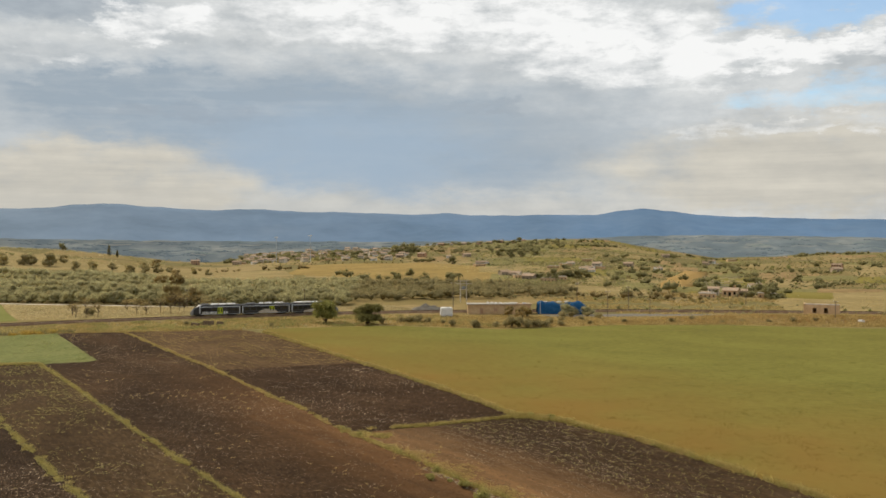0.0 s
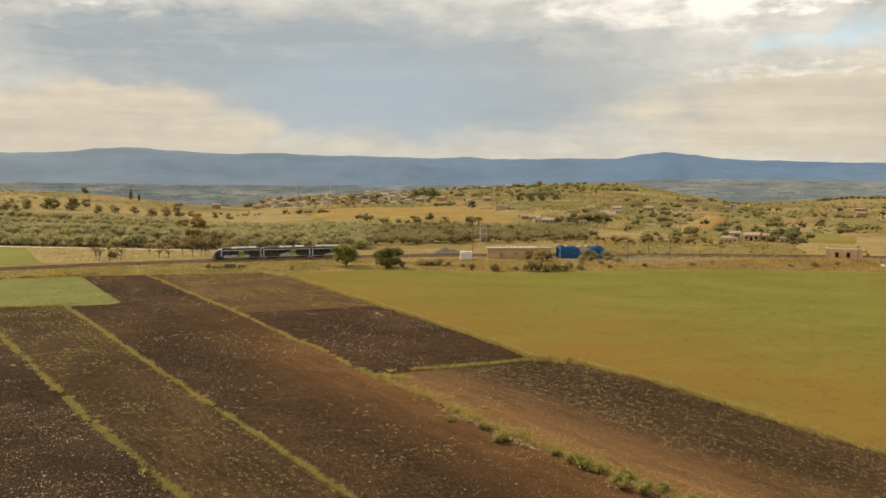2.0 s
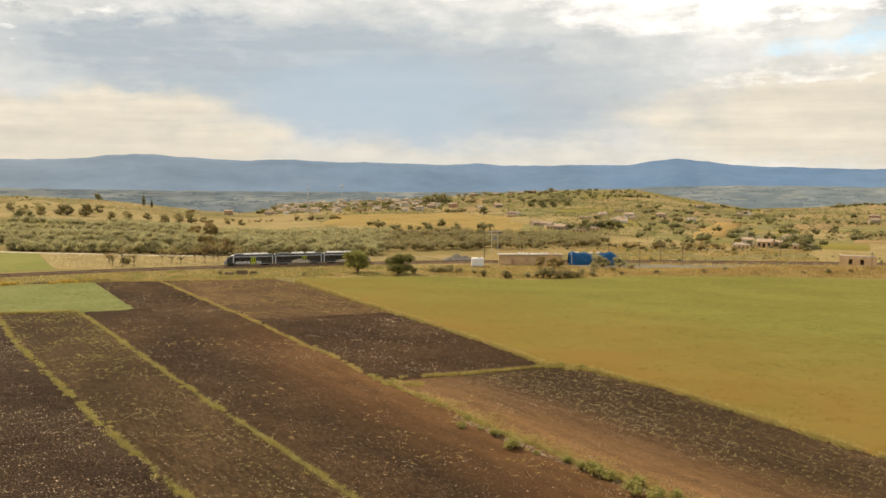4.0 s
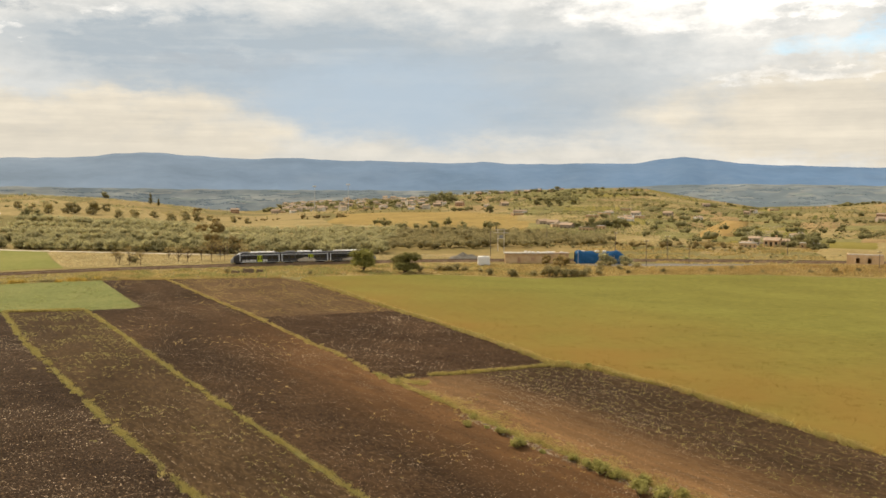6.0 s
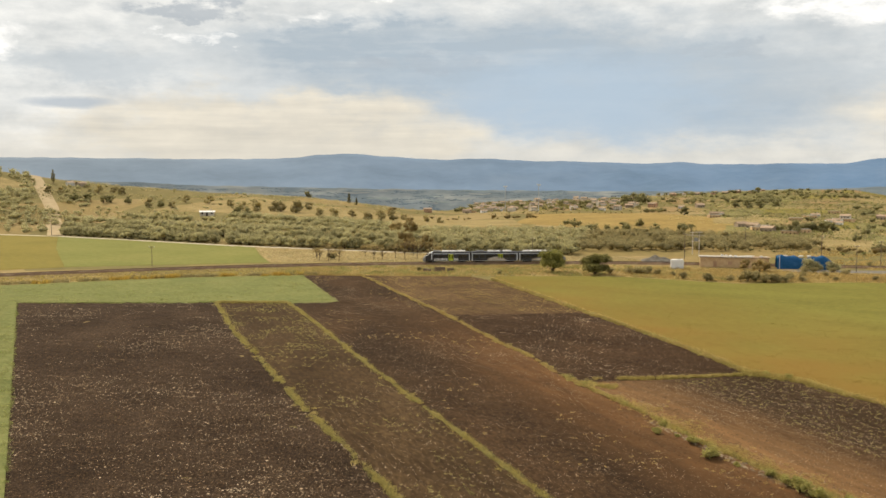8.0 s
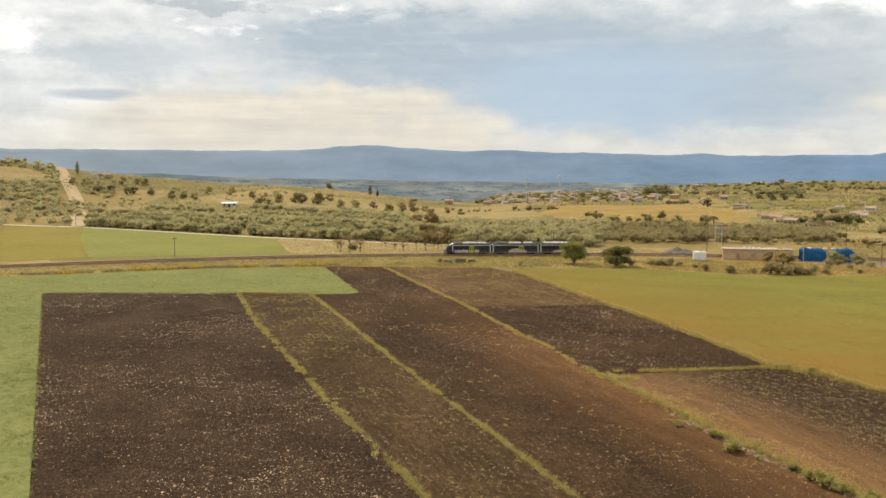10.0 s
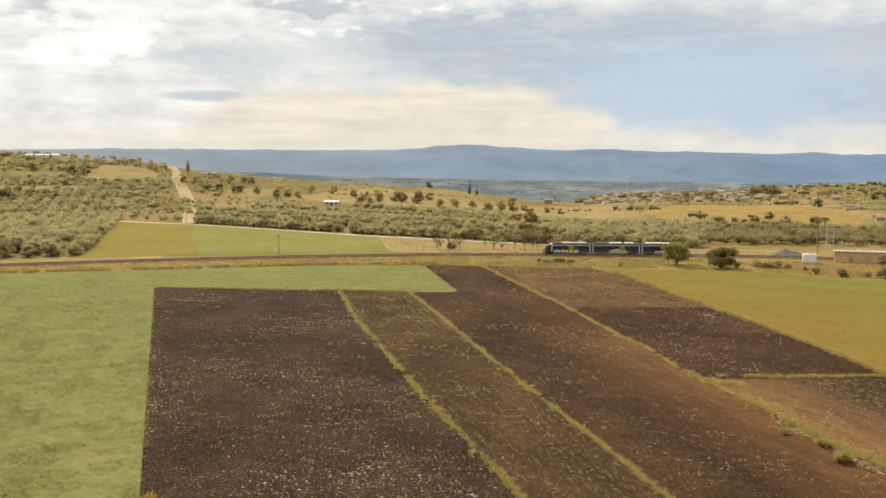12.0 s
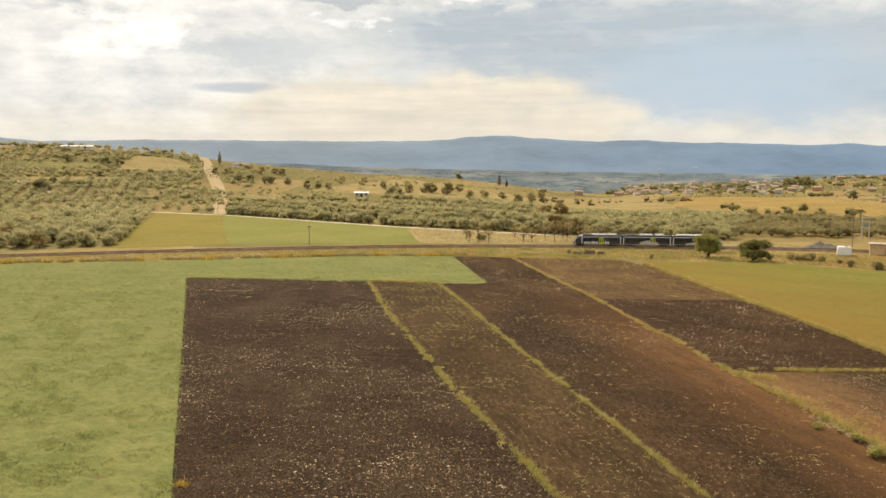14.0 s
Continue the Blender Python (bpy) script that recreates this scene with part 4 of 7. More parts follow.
def railcar(train, at, cab):
    """One car of the railcar, 17.2 m long. cab: -1 at its rear end, 1 at its front, 0 none."""
    h = 8.55
    body = []
    if cab == -1:
        body += [ring(-h - 0.0, 0.75, 0.35, 1.25), ring(-h + 0.35, 1.12, 0.3, 1.75), ring(-h + 1.1, 1.32, 0.28, 2.55), ring(-h + 2.2, 1.42, 0.28, 3.35), ring(-h + 3.4, 1.45, 0.28, 3.72)]
    else:
        body += [ring(-h + 0.1, 1.40, 0.35, 3.65), ring(-h + 0.3, 1.45, 0.28, 3.75)]
    body += [ring(x, 1.45, 0.28, 3.75) for x in (-3, 0, 3)]
    if cab == 1:
        body += [ring(h - 3.4, 1.45, 0.28, 3.72), ring(h - 2.2, 1.42, 0.28, 3.35), ring(h - 1.1, 1.32, 0.28, 2.55), ring(h - 0.35, 1.12, 0.3, 1.75), ring(h, 0.75, 0.35, 1.25)]
    else:
        body += [ring(h - 0.3, 1.45, 0.28, 3.75), ring(h - 0.1, 1.40, 0.35, 3.65)]
    car = part("car", loft(body), M_BLACK, train, "black car body with dark window band", smooth=False)
    car.matrix_basis = at
    lo, hi = (-h + (3.2 if cab == -1 else 0.4)), (h - (3.2 if cab == 1 else 0.4))
    door = {-1: 0.6, 0: 1.2, 1: 1.2}[cab]
    for y in (-1.475, 1.475):
        for k in range(7):
            x0 = lo + 0.5 + k * (hi - lo - 1.0) / 7
            x1 = x0 + (hi - lo - 1.0) / 7 - 0.25
            if not (x1 > door - 0.2 and x0 < door + 1.9):
                part("window", pane(x0, x1, 1.55, 2.6, y), M_GLASS, car)
        for x0 in (door, door + 0.86):
            part("door", pane(x0, x0 + 0.82, 0.62, 2.85, y * 1.008), M_LIME, car, "lime-green door leaf")
            part("door_window", pane(x0 + 0.22, x0 + 0.6, 1.3, 2.6, y * 1.03), M_GLASS, car)
        part("stripe", pane(lo - 0.2, hi + 0.2, 2.98, 3.2, y * 0.99), M_SILVER, car, "silver stripe under the roof")
        part("skirt_line", pane(lo, hi, 0.5, 0.58, y * 1.005), M_SILVER, car)
        for x in ([lo] if cab != -1 else []) + ([hi] if cab != 1 else []):
            part("end_post", pane(x - 0.17, x + 0.17, 0.6, 3.1, y * 1.0), M_SILVER, car, "silver post at the car's end")
    # roof gear
    spots = {-1: [(-3.6, 2.4, M_GREYKIT), (-0.4, 2.6, M_ROOFKIT), (2.4, 2.6, M_ROOFKIT), (5.4, 2.8, M_ROOFKIT)],
             0: [(-5.2, 3.2, M_GREYKIT), (-1.6, 1.6, M_ROOFKIT), (0.8, 2.6, M_ROOFKIT), (4.6, 3.2, M_ROOFKIT)],
             1: [(-5.6, 2.8, M_ROOFKIT), (-2.6, 2.8, M_ROOFKIT), (0.3, 2.4, M_ROOFKIT), (3.4, 2.4, M_GREYKIT)]}[cab]
    for x, length, m in spots:
        part("roof_unit", bevelled("roof_unit", length, 1.9, 0.42, 0.08, m, (x, 0, 3.7)), m, car, "pale roof housing" if m is M_ROOFKIT else "grey roof housing")
    for x in (-h + 3.0, h - 3.0):
        bogie = Shape().box(x, 0, -0.02, 2.9, 2.3, 0.5, 0.9)
        part("bogie", bogie, M_HOLE, car, "dark bogie")
        for dx in (-1.0, 1.0):
            for y0 in (-0.85, 0.72):
                part("wheel", Shape().tube([(x + dx, y0, 0.42), (x + dx, y0 + 0.13, 0.42)], [0.43, 0.43], 14), M_RAIL, car)
    if cab:
        nose = [ring(cab * (h - 3.25), 1.475, 0.6, 3.74), ring(cab * (h - 3.1), 1.472, 0.6, 3.72), ring(cab * (h - 2.95), 1.47, 0.6, 3.68)]
        part("nose_band", loft(nose if cab == -1 else nose[::-1]), M_SILVER, car, "silver band round the cab")
        rim = [ring(cab * (h - 0.9), 1.31, 0.27, 2.44), ring(cab * (h - 0.35), 1.14, 0.28, 1.78), ring(cab * (h + 0.06), 0.76, 0.34, 1.28)]
        part("nose", loft(rim if cab == -1 else rim[::-1]), M_GREYKIT, car, "grey rounded nose")
        cap = Shape()
        for dx, dz in ((3.5, 3.79), (2.85, 3.62), (2.2, 3.40)):
            cap.v += [(cab * (h - dx), y, dz - (0.04 if abs(y) > 0.5 else 0)) for y in (-1.0, -0.4, 0.4, 1.0)]
            cap.v += [(cab * (h - dx), y, dz - 0.1) for y in (-1.0, -0.4, 0.4, 1.0)]
        cap.f += [(i * 8 + k, i * 8 + k + 1, i * 8 + k + 9, i * 8 + k + 8) for i in range(2) for k in (0, 1, 2)] + [(0, 8, 12, 4), (8, 16, 20, 12), (3, 7, 15, 11), (11, 15, 23, 19), (0, 4, 5, 6, 7, 3, 2, 1), (16, 17, 18, 19, 23, 22, 21, 20)]
        part("nose_cap", cap, M_ROOFKIT, car, "white panel over the cab")
        screen = Shape().add([(cab * (h - 0.95), -0.95, 2.52), (cab * (h - 0.95), 0.95, 2.52), (cab * (h - 2.05), 0.85, 3.36), (cab * (h - 2.05), -0.85, 3.36)], [(0, 1, 2, 3), (3, 2, 1, 0)])
        part("windscreen", screen, M_GLASS, car)
        for y in (-0.62, 0.62):
            part("headlight", Shape().tube([(cab * (h - 0.2), y, 1.0), (cab * (h + 0.06), y, 1.0)], [0.12, 0.12], 10), M_ROOFKIT, car)
    rng = random.Random(5 + cab)
    if cab == -1:
        x = -4.6
        while x < 3.9:
            w = rng.uniform(0.35, 0.75)
            if not 0.3 < x < 2.0:
                part("sprayed_mark", pane(x, x + w, rng.uniform(0.6, 0.75), rng.uniform(1.25, 1.55), -1.5, 0.02), M_MARK, car, "pale sprayed block letter shape")
            x += w + rng.uniform(0.08, 0.25)
    else:
        x0, x1 = (-2.6, 4.6) if cab == 0 else (-3.8, 2.9)
        x = x0
        while x < x1:
            u = (x - x0) / (x1 - x0)
            top = 0.75 + (1.15 if cab == 0 else 0.75) * math.sin(math.pi * min(1, u + 0.08)) ** 0.7
            part("sprayed_mark", pane(x, x + 0.5, 0.6, top + rng.uniform(-0.1, 0.1), -1.505 - 0.002 * rng.random(), 0.02), M_MARK_TAN, car, "beige sprayed shape")
            x += 0.48
    return car


def build_train():
    s_mid = float(np.interp(-63.2, line[:, 0], dist))
    x, y, h = on_track(s_mid)
    train = thing("train", "three-car black regional railcar with lime doors on the line", "train", at=pose(x, y, 0.8, 0, 0, math.degrees(h)))
    inv = pose(x, y, 0.8, 0, 0, math.degrees(h)).inverted()
    for cab, ds in ((-1, -17.35), (0, 0), (1, 17.35)):
        cx, cy, ch = on_track(s_mid + ds)
        railcar(train, inv @ pose(cx, cy, 0.8, 0, 0, math.degrees(ch)), cab)
    for ds in (-8.67, 8.67):
        cx, cy, ch = on_track(s_mid + ds)
        b = part("gangway", loft([ring(-0.3, 1.2, 0.6, 3.45), ring(-0.1, 1.3, 0.55, 3.5), ring(0.1, 1.3, 0.55, 3.5), ring(0.3, 1.2, 0.6, 3.45)]), M_HOLE, train, "dark rubber gangway")
        b.matrix_basis = inv @ pose(cx, cy, 0.8, 0, 0, math.degrees(ch))


build_train()

ribbon("verge_earth", "bare brown earth strip beside the railway", [(-318, 142), (-284, 173), (-244, 209), (-217, 232), (-190, 254), (-146, 284.5), (-113, 301), (-86, 312)], 2.2, M_EARTH, 0.03, 3.0, "verge")


def bank_z(x, y):
    """Height of the grassy bank between meadow and railway."""
    front = float(np.interp(x, [40, 110, 150, 200], [302.5, 303, 298, 291]))
    back = float(np.interp(x, [40, 110, 150, 200], [320, 325, 321, 314]))
    u = min(1.0, max(0.0, (y - front) / (back - front)))
    ends = min(1.0, max(0.0, (x - 58) / 40)) * min(1.0, max(0.0, (205 - x) / 15))
    return math.sin(math.pi * u) * ends * (1.3 + 0.6 * fbm(x, y, 14, 2))


bank_shape, bank_n = Shape(), 60
for i in range(bank_n + 1):
    bx = 50 + 155 * i / bank_n
    y0, y1 = (float(np.interp(bx, [40, 110, 150, 200], q)) for q in ([302.5, 303, 298, 291], [320, 325, 321, 314]))
    for k in range(13):
        by = y0 + (y1 - y0) * k / 12
        bank_shape.v.append((bx, by, bank_z(bx, by) + 0.02))
bank_shape.f += [(i * 13 + k, (i + 1) * 13 + k, (i + 1) * 13 + k + 1, i * 13 + k + 1) for i in range(bank_n) for k in range(12)]
thing("verge_bank", "low grassy bank of dry russet grass", "bank", shape=bank_shape, material=M_SLOPE_BROWN, kind="structure", smooth=True)


# ---- plants ----
def leaf_cloud(rng, lobes, count, size, slim=0.5, hollow=0.3):
    """Leaf sprays, as diamonds, in lobes of (x, y, z, rx, ry, rz)."""
    lobes = np.array(lobes, float)
    weight = (lobes[:, 3] * lobes[:, 4] * lobes[:, 5]) ** 0.67
    pick = lobes[rng.choice(len(lobes), count, p=weight / weight.sum())]
    d = rng.normal(size=(count, 3))
    d /= np.linalg.norm(d, axis=1)[:, None]
    d[:, 2] = np.where(d[:, 2] < -0.3, -d[:, 2], d[:, 2])  # sprays stand on the lit side
    c = pick[:, :3] + d * pick[:, 3:] * (rng.random(count) ** hollow)[:, None] * rng.uniform(0.8, 1.15, (count, 1))
    u = rng.normal(size=(count, 3)) + d * 0.5
    u /= np.linalg.norm(u, axis=1)[:, None]
    w = np.cross(u, rng.normal(size=(count, 3)))
    w /= np.linalg.norm(w, axis=1)[:, None]
    length = size * rng.uniform(0.6, 1.4, (count, 1))
    v = np.stack([c - u * length * 0.6 - w * length * slim, c - u * length * 0.6 + w * length * slim, c + u * length], 1).reshape(-1, 3)
    return v, np.arange(count * 3).reshape(-1, 3)


def ball(steps):
    bm = bmesh.new()
    bmesh.ops.create_icosphere(bm, subdivisions=steps, radius=1)
    out = np.array([q.co[:] for q in bm.verts]), np.array([[q.index for q in f.verts] for f in bm.faces])
    bm.free()
    return out


ICO = {1: ball(1), 2: ball(2)}


def crown_mass(rng, lobes, steps, count, size, slim=0.5, fill=0.55):
    """Crown: uneven leafy lobes, with loose sprays standing out of them."""
    bv, bf = ICO[steps]
    vs, fs, k = [], [], 0
    for x, y, z, rx, ry, rz in lobes:
        v = bv * rng.uniform(0.7, 1.2, (len(bv), 1)) * np.array((rx, ry, rz)) * fill + (x, y, z)
        vs.append(v)
        fs.append(bf + k)
        k += len(v)
    v, f = leaf_cloud(rng, lobes, count, size, slim, 0.2)
    return np.concatenate(vs + [v]), np.concatenate(fs + [f + k])


def np_mesh(name, v, f, material, smooth=False):
    me = bpy.data.meshes.new(name)
    v, f = np.asarray(v, np.float32), np.asarray(f, np.int32)
    me.vertices.add(len(v))
    me.vertices.foreach_set("co", v.ravel())
    me.loops.add(f.size)
    me.loops.foreach_set("vertex_index", f.ravel())
    me.polygons.add(len(f))
    me.polygons.foreach_set("loop_start", np.arange(0, f.size, f.shape[1], dtype=np.int32))
    me.polygons.foreach_set("loop_total", np.full(len(f), f.shape[1], np.int32))
    if smooth:
        me.polygons.foreach_set("use_smooth", np.ones(len(f), bool))
    me.update(calc_edges=True)
    me.materials.append(material)
    return me


def tree(name, label, category, seed, height, spread, trunk, leaf, count, size, bark=None, crown_low=0.3, lobes_n=7, slim=0.5, group=""):
    """A tree on its base: tapered trunk with limbs, crown in uneven lobes."""
    rng = np.random.default_rng(seed)
    root = thing(name, label, category, group)
    s = Shape()
    base = height * crown_low
    lean = rng.uniform(-0.08, 0.08, 2) * height
    s.tube([(0, 0, -0.6), (lean[0] * 0.2, lean[1] * 0.2, base * 0.5), (lean[0] * 0.6, lean[1] * 0.6, base), (lean[0], lean[1], height * 0.6)], [trunk * 1.3, trunk, trunk * 0.8, trunk * 0.35], 7)
    lobes = []
    for k in range(lobes_n):
        a = k * 2.4 + rng.uniform(-0.5, 0.5)
        rr = spread * 0.5 * rng.uniform(0.35, 0.72) if k else 0.0
        z = height * rng.uniform(crown_low + 0.2, 0.74) if k else height * 0.72
        if k % 3 == 1:
            z = height * (crown_low + 0.24)
        r = spread * rng.uniform(0.2, 0.3)
        x, y = lean[0] + rr * math.cos(a), lean[1] + rr * math.sin(a)
        lobes.append((x, y, z, r, r, max(0.6, min(r * 0.9, z - height * crown_low * 0.7))))
        s.tube([(lean[0] * 0.5, lean[1] * 0.5, base * 0.9), ((x + lean[0]) * 0.45, (y + lean[1]) * 0.45, base * 0.5 + z * 0.45), (x, y, z)], [trunk * 0.5, trunk * 0.3, trunk * 0.1], 5)
    part("trunk", s, bark or M_BARK, root)
    v, f = crown_mass(rng, lobes, 2 if count > 1000 else 1, count, size, slim, 0.45 if count > 1000 else 0.66)
    part("crown", np_mesh("crown", v, f, leaf, True), leaf, root)
    return root


def bush(name, label, seed, height, spread, leaf, count, size, group=""):
    rng = np.random.default_rng(seed)
    root = thing(name, label, "bush", group)
    s = Shape()
    lobes = []
    for k in range(6):
        a = k * 1.05 + rng.uniform(-0.4, 0.4)
        rr = spread * rng.uniform(0.1, 0.3)
        z = height * rng.uniform(0.35, 0.65)
        r = spread * rng.uniform(0.18, 0.3)
        lobes.append((rr * math.cos(a), rr * math.sin(a), z, r, r, height - z if k == 0 else min(z, height * 0.35)))
        s.tube([(0, 0, -0.3), (rr * math.cos(a) * 0.6, rr * math.sin(a) * 0.6, z * 0.6), (rr * math.cos(a), rr * math.sin(a), z)], [0.07, 0.05, 0.02], 5)
    part("stem", s, M_BARK, root)
    v, f = crown_mass(rng, lobes, 1, count, size)
    part("foliage", np_mesh("foliage", v, f, leaf, True), leaf, root)
    return root


PARK = []  # the first of each kind is built where one stands


def plant_out(kinds, spots, rng, scale=(0.8, 1.2), sink=0.1):
    """Stands one of the kinds at each (x, y[, size])."""
    for k, spot in enumerate(spots):
        x, y = spot[:2]
        f = (spot[2] if len(spot) > 2 else 1.0) * rng.uniform(*scale)
        src = kinds[rng.randrange(len(kinds))]
        m = pose(x, y, land(x, y) - sink, 0, 0, rng.uniform(0, 360)) @ Matrix.Diagonal((f, f, f * rng.uniform(0.9, 1.12), 1))
        if src not in PARK:
            PARK.append(src)
            src.matrix_basis = m
        else:
            # the copy keeps the meshes of the first one
            made = copy_thing(src, pose(0, 0, 0))
            made.matrix_basis = m


def inside(p, poly):
    x, y = p
    hit = False
    for (ax, ay), (bx, by) in zip(poly, poly[1:] + poly[:1]):
        if (ay > y) != (by > y) and x < (bx - ax) * (y - ay) / (by - ay) + ax:
            hit = not hit
    return hit


def grove_rows(poly, heading, across, gap, rng, jitter=0.8, skip=0.06):
    """Rows of planting places inside a polygon; heading in degrees of the rows from +x."""
    h = radians(heading)
    u, w = np.array((math.cos(h), math.sin(h))), np.array((-math.sin(h), math.cos(h)))
    p = np.array(poly, float)
    a, b = p @ u, p @ w
    out = []
    for q in np.arange(b.min() + across / 2, b.max(), across):
        for s_ in np.arange(a.min(), a.max(), gap):
            x, y = u * (s_ + rng.uniform(-jitter, jitter)) + w * (q + rng.uniform(-jitter, jitter) * 0.7)
            if inside((x, y), list(poly)) and rng.random() > skip:
                out.append((float(x), float(y)))
    return out


def far_plants(name, label, category, spots, leaf, rng_seed, per=70, size=0.5, height=(3.5, 5.5), masses=3):
    """Plants too many to count, joined into one mesh."""
    rng = np.random.default_rng(rng_seed)
    vs, fs, k = [], [], 0
    for spot in spots:
        x, y = spot[:2]
        f = spot[2] if len(spot) > 2 else 1.0
        h = rng.uniform(*height) * f
        w = h * rng.uniform(0.9, 1.35)
        z = land(x, y)
        lobes = [(x + rng.uniform(-0.35, 0.35) * w, y + rng.uniform(-0.35, 0.35) * w, z + h * rng.uniform(0.26, 0.5), w * 0.5, w * 0.5, h * 0.42) for _ in range(masses)]
        v, fc = crown_mass(rng, lobes, 1, per, size * f ** 0.5)
        vs.append(v)
        fs.append(fc + k)
        k += len(v)
    me = np_mesh(name, np.concatenate(vs), np.concatenate(fs), leaf, True)
    return tagged(new(name, me), label, category, kind="stuff")


rnd = random.Random(11)
OLIVES = [tree("olive_tree", lab, "tree", 20 + k, 5.0, 6.2 + 0.5 * (k % 3), 0.22, M_OLIVE, 980, 0.25, crown_low=0.05, lobes_n=11, group="olive grove beyond the railway")
          for k, lab in enumerate(["grey-green olive tree with a low rounded crown", "silvery olive tree with a broad uneven crown", "dusty green olive tree on dry grass",
                                   "olive tree with a forked trunk and loose crown", "olive tree with a dense grey-green crown"])]
GROVE_L = [(-275, 228), (-237, 253), (-354, 409), (-412, 476), (-452, 500), (-490, 470), (-520, 400), (-430, 300), (-350, 210)]
GROVE_R = [(-312, 419), (-250, 400), (-190, 382), (-130, 371), (-90, 365), (-40, 366), (-45, 520), (-140, 545), (-262, 535), (-376, 512)]
left_rows = grove_rows(GROVE_L, 127, 7.6, 6.6, rnd, 1.1)
LANE = [(-470, 440), (-362, 420), (-310, 414.5), (-250, 397), (-190, 379), (-130, 368.5), (-95, 362), (-60, 361), (0, 372)]
lane_y = lambda x: float(np.interp(x, *zip(*LANE)))
right_rows = []
for lane_off in (6, 12.5, 38, 44, 70, 76, 101, 127, 133, 152):  # rows with wide lanes between
    gx = -372.0 + lane_off * 0.2
    while gx < -40:
        p = (gx + rnd.uniform(-0.7, 0.7), lane_y(gx) + lane_off + rnd.uniform(-0.8, 0.8))
        if inside(p, GROVE_R) and rnd.random() > 0.04:
            right_rows.append(p)
        gx += 5.4
left_rows.sort(key=lambda p: math.hypot(*p))
right_rows.sort(key=lambda p: p[1] - lane_y(p[0]))
odd = left_rows[3:200:9]
left_rows = [p for p in left_rows if p not in odd]
plant_out(OLIVES, left_rows[:140], rnd, (1.0, 1.3))
plant_out(OLIVES, right_rows[:170], rnd, (0.92, 1.12))
far_plants("olive_grove", "grey-green olive grove in rows on dry grass", "grove", left_rows[140:] + right_rows[170:], M_OLIVE, 3, 170, 0.34, (4.2, 5.6))

# the two trees by the meadow's edge
t1 = tree("broad_tree", "green bushy tree with a bright crown between meadow and railway", "tree", 71, 8.0, 8.6, 0.3, M_TREE_LEAF, 5200, 0.28, crown_low=0.08, lobes_n=11)
t1.matrix_basis = pose(-38.6, 304, 0, 0, 0, 20)
t2 = tree("broad_tree", "low wide dark tree with brownish foliage near the railway", "tree", 72, 7.0, 9.6, 0.3, M_TREE_DARK, 5200, 0.28, crown_low=0.02, lobes_n=11)
t2.matrix_basis = pose(-25.2, 300, 0, 0, 0, 80)

# dark evergreens and scrub
DARKS = [tree("carob_tree", "dark green rounded carob tree on the dry slope", "tree", 40 + k, 6.0, 7.0, 0.25, M_HAZED_DARK, 420, 0.3, crown_low=0.02, lobes_n=9, group="dark trees on the slopes") for k in range(3)]
ROUNDS = [tree("almond_tree", "rounded brown-green almond tree in straw field", "tree", 50 + k, 5.6, 6.2, 0.2, M_BUSH, 420, 0.28, crown_low=0.03, lobes_n=9, group="scattered field trees") for k in range(3)]
RUSSETS = [tree("russet_tree", "brownish tree with thinning foliage", "tree", 60 + k, 8.0, 8.0, 0.22, M_BROWN_LEAF, 420, 0.3, crown_low=0.1, lobes_n=9, group="russet trees") for k in range(2)]
plant_out(ROUNDS, [(-328, 607, 1.3), (-285, 597, 1.2), (-268, 585, 1.3), (-252, 595, 1.25), (-246, 597), (-227, 568), (-217, 568), (-206, 574), (-199, 583), (-193, 595), (-306, 598), (-299, 602), (-346, 606, 1.2),
                   (-336, 570), (-354, 571), (-440, 578), (-434, 582), (-423, 612, 1.2), (-418, 625, 1.2), (-410, 623, 1.2), (-180, 606), (-167, 618), (-158, 620), (-502, 541, 1.1), (-481, 501),
                   (-272, 570, 1.1), (-243, 568, 1.35), (-222, 555), (-213, 561, 1.1), (-192, 564, 1.1), (-187, 577, 1.2), (-183, 590, 1.1), (-288, 578, 0.9), (-262, 573, 1.3), (-257, 574, 1.2)], rnd, (0.85, 1.15))
plant_out(DARKS, [(-413, 570), (-394, 576), (-379, 584), (-405, 574), (-392, 582), (-277, 550), (-348, 575), (-510, 539), (-465, 433, 1.3), (-479, 457, 1.1), (-457, 459, 1.1), (-472, 441, 1.3), (-531, 521), (-494, 484),
                  (-265, 540), (-299, 724, 1.15), (-44, 1033, 2.2), (-33, 1043, 2.0), (-53, 1029, 1.8), (64, 870, 1.4), (75, 877, 1.3), (54, 888, 1.2), (89, 890, 1.2), (8, 738, 1.3), (-21, 582), (-60, 575), (-26, 517), (-10, 512), (4, 502),
                  (118, 1427, 1.5), (123, 598, 1.0), (161, 450, 0.9), (152, 481, 0.8), (165, 457, 0.8), (143, 403, 1.0), (196, 477), (79, 534, 1.0), (85, 543, 0.9), (208, 539), (61, 514, 1.2)], rnd, (0.85, 1.15))
plant_out(RUSSETS, [(-141, 459), (-135, 465), (-162, 557, 0.8), (-107, 366, 1.1), (-100, 370, 0.9), (-206, 661, 0.9), (28, 321, 0.62), (23.5, 326, 0.55), (29.5, 323, 0.5)], rnd, (0.9, 1.1))
plant_out([OLIVES[1]], [(-344, 339, 1.25), (45, 331, 0.95), (52, 330, 0.8), (47, 330.5, 0.7), (-89, 349, 0.6)], rnd)
plant_out(ROUNDS + RUSSETS[:1] + [OLIVES[3]], odd, rnd, (0.6, 1.0))

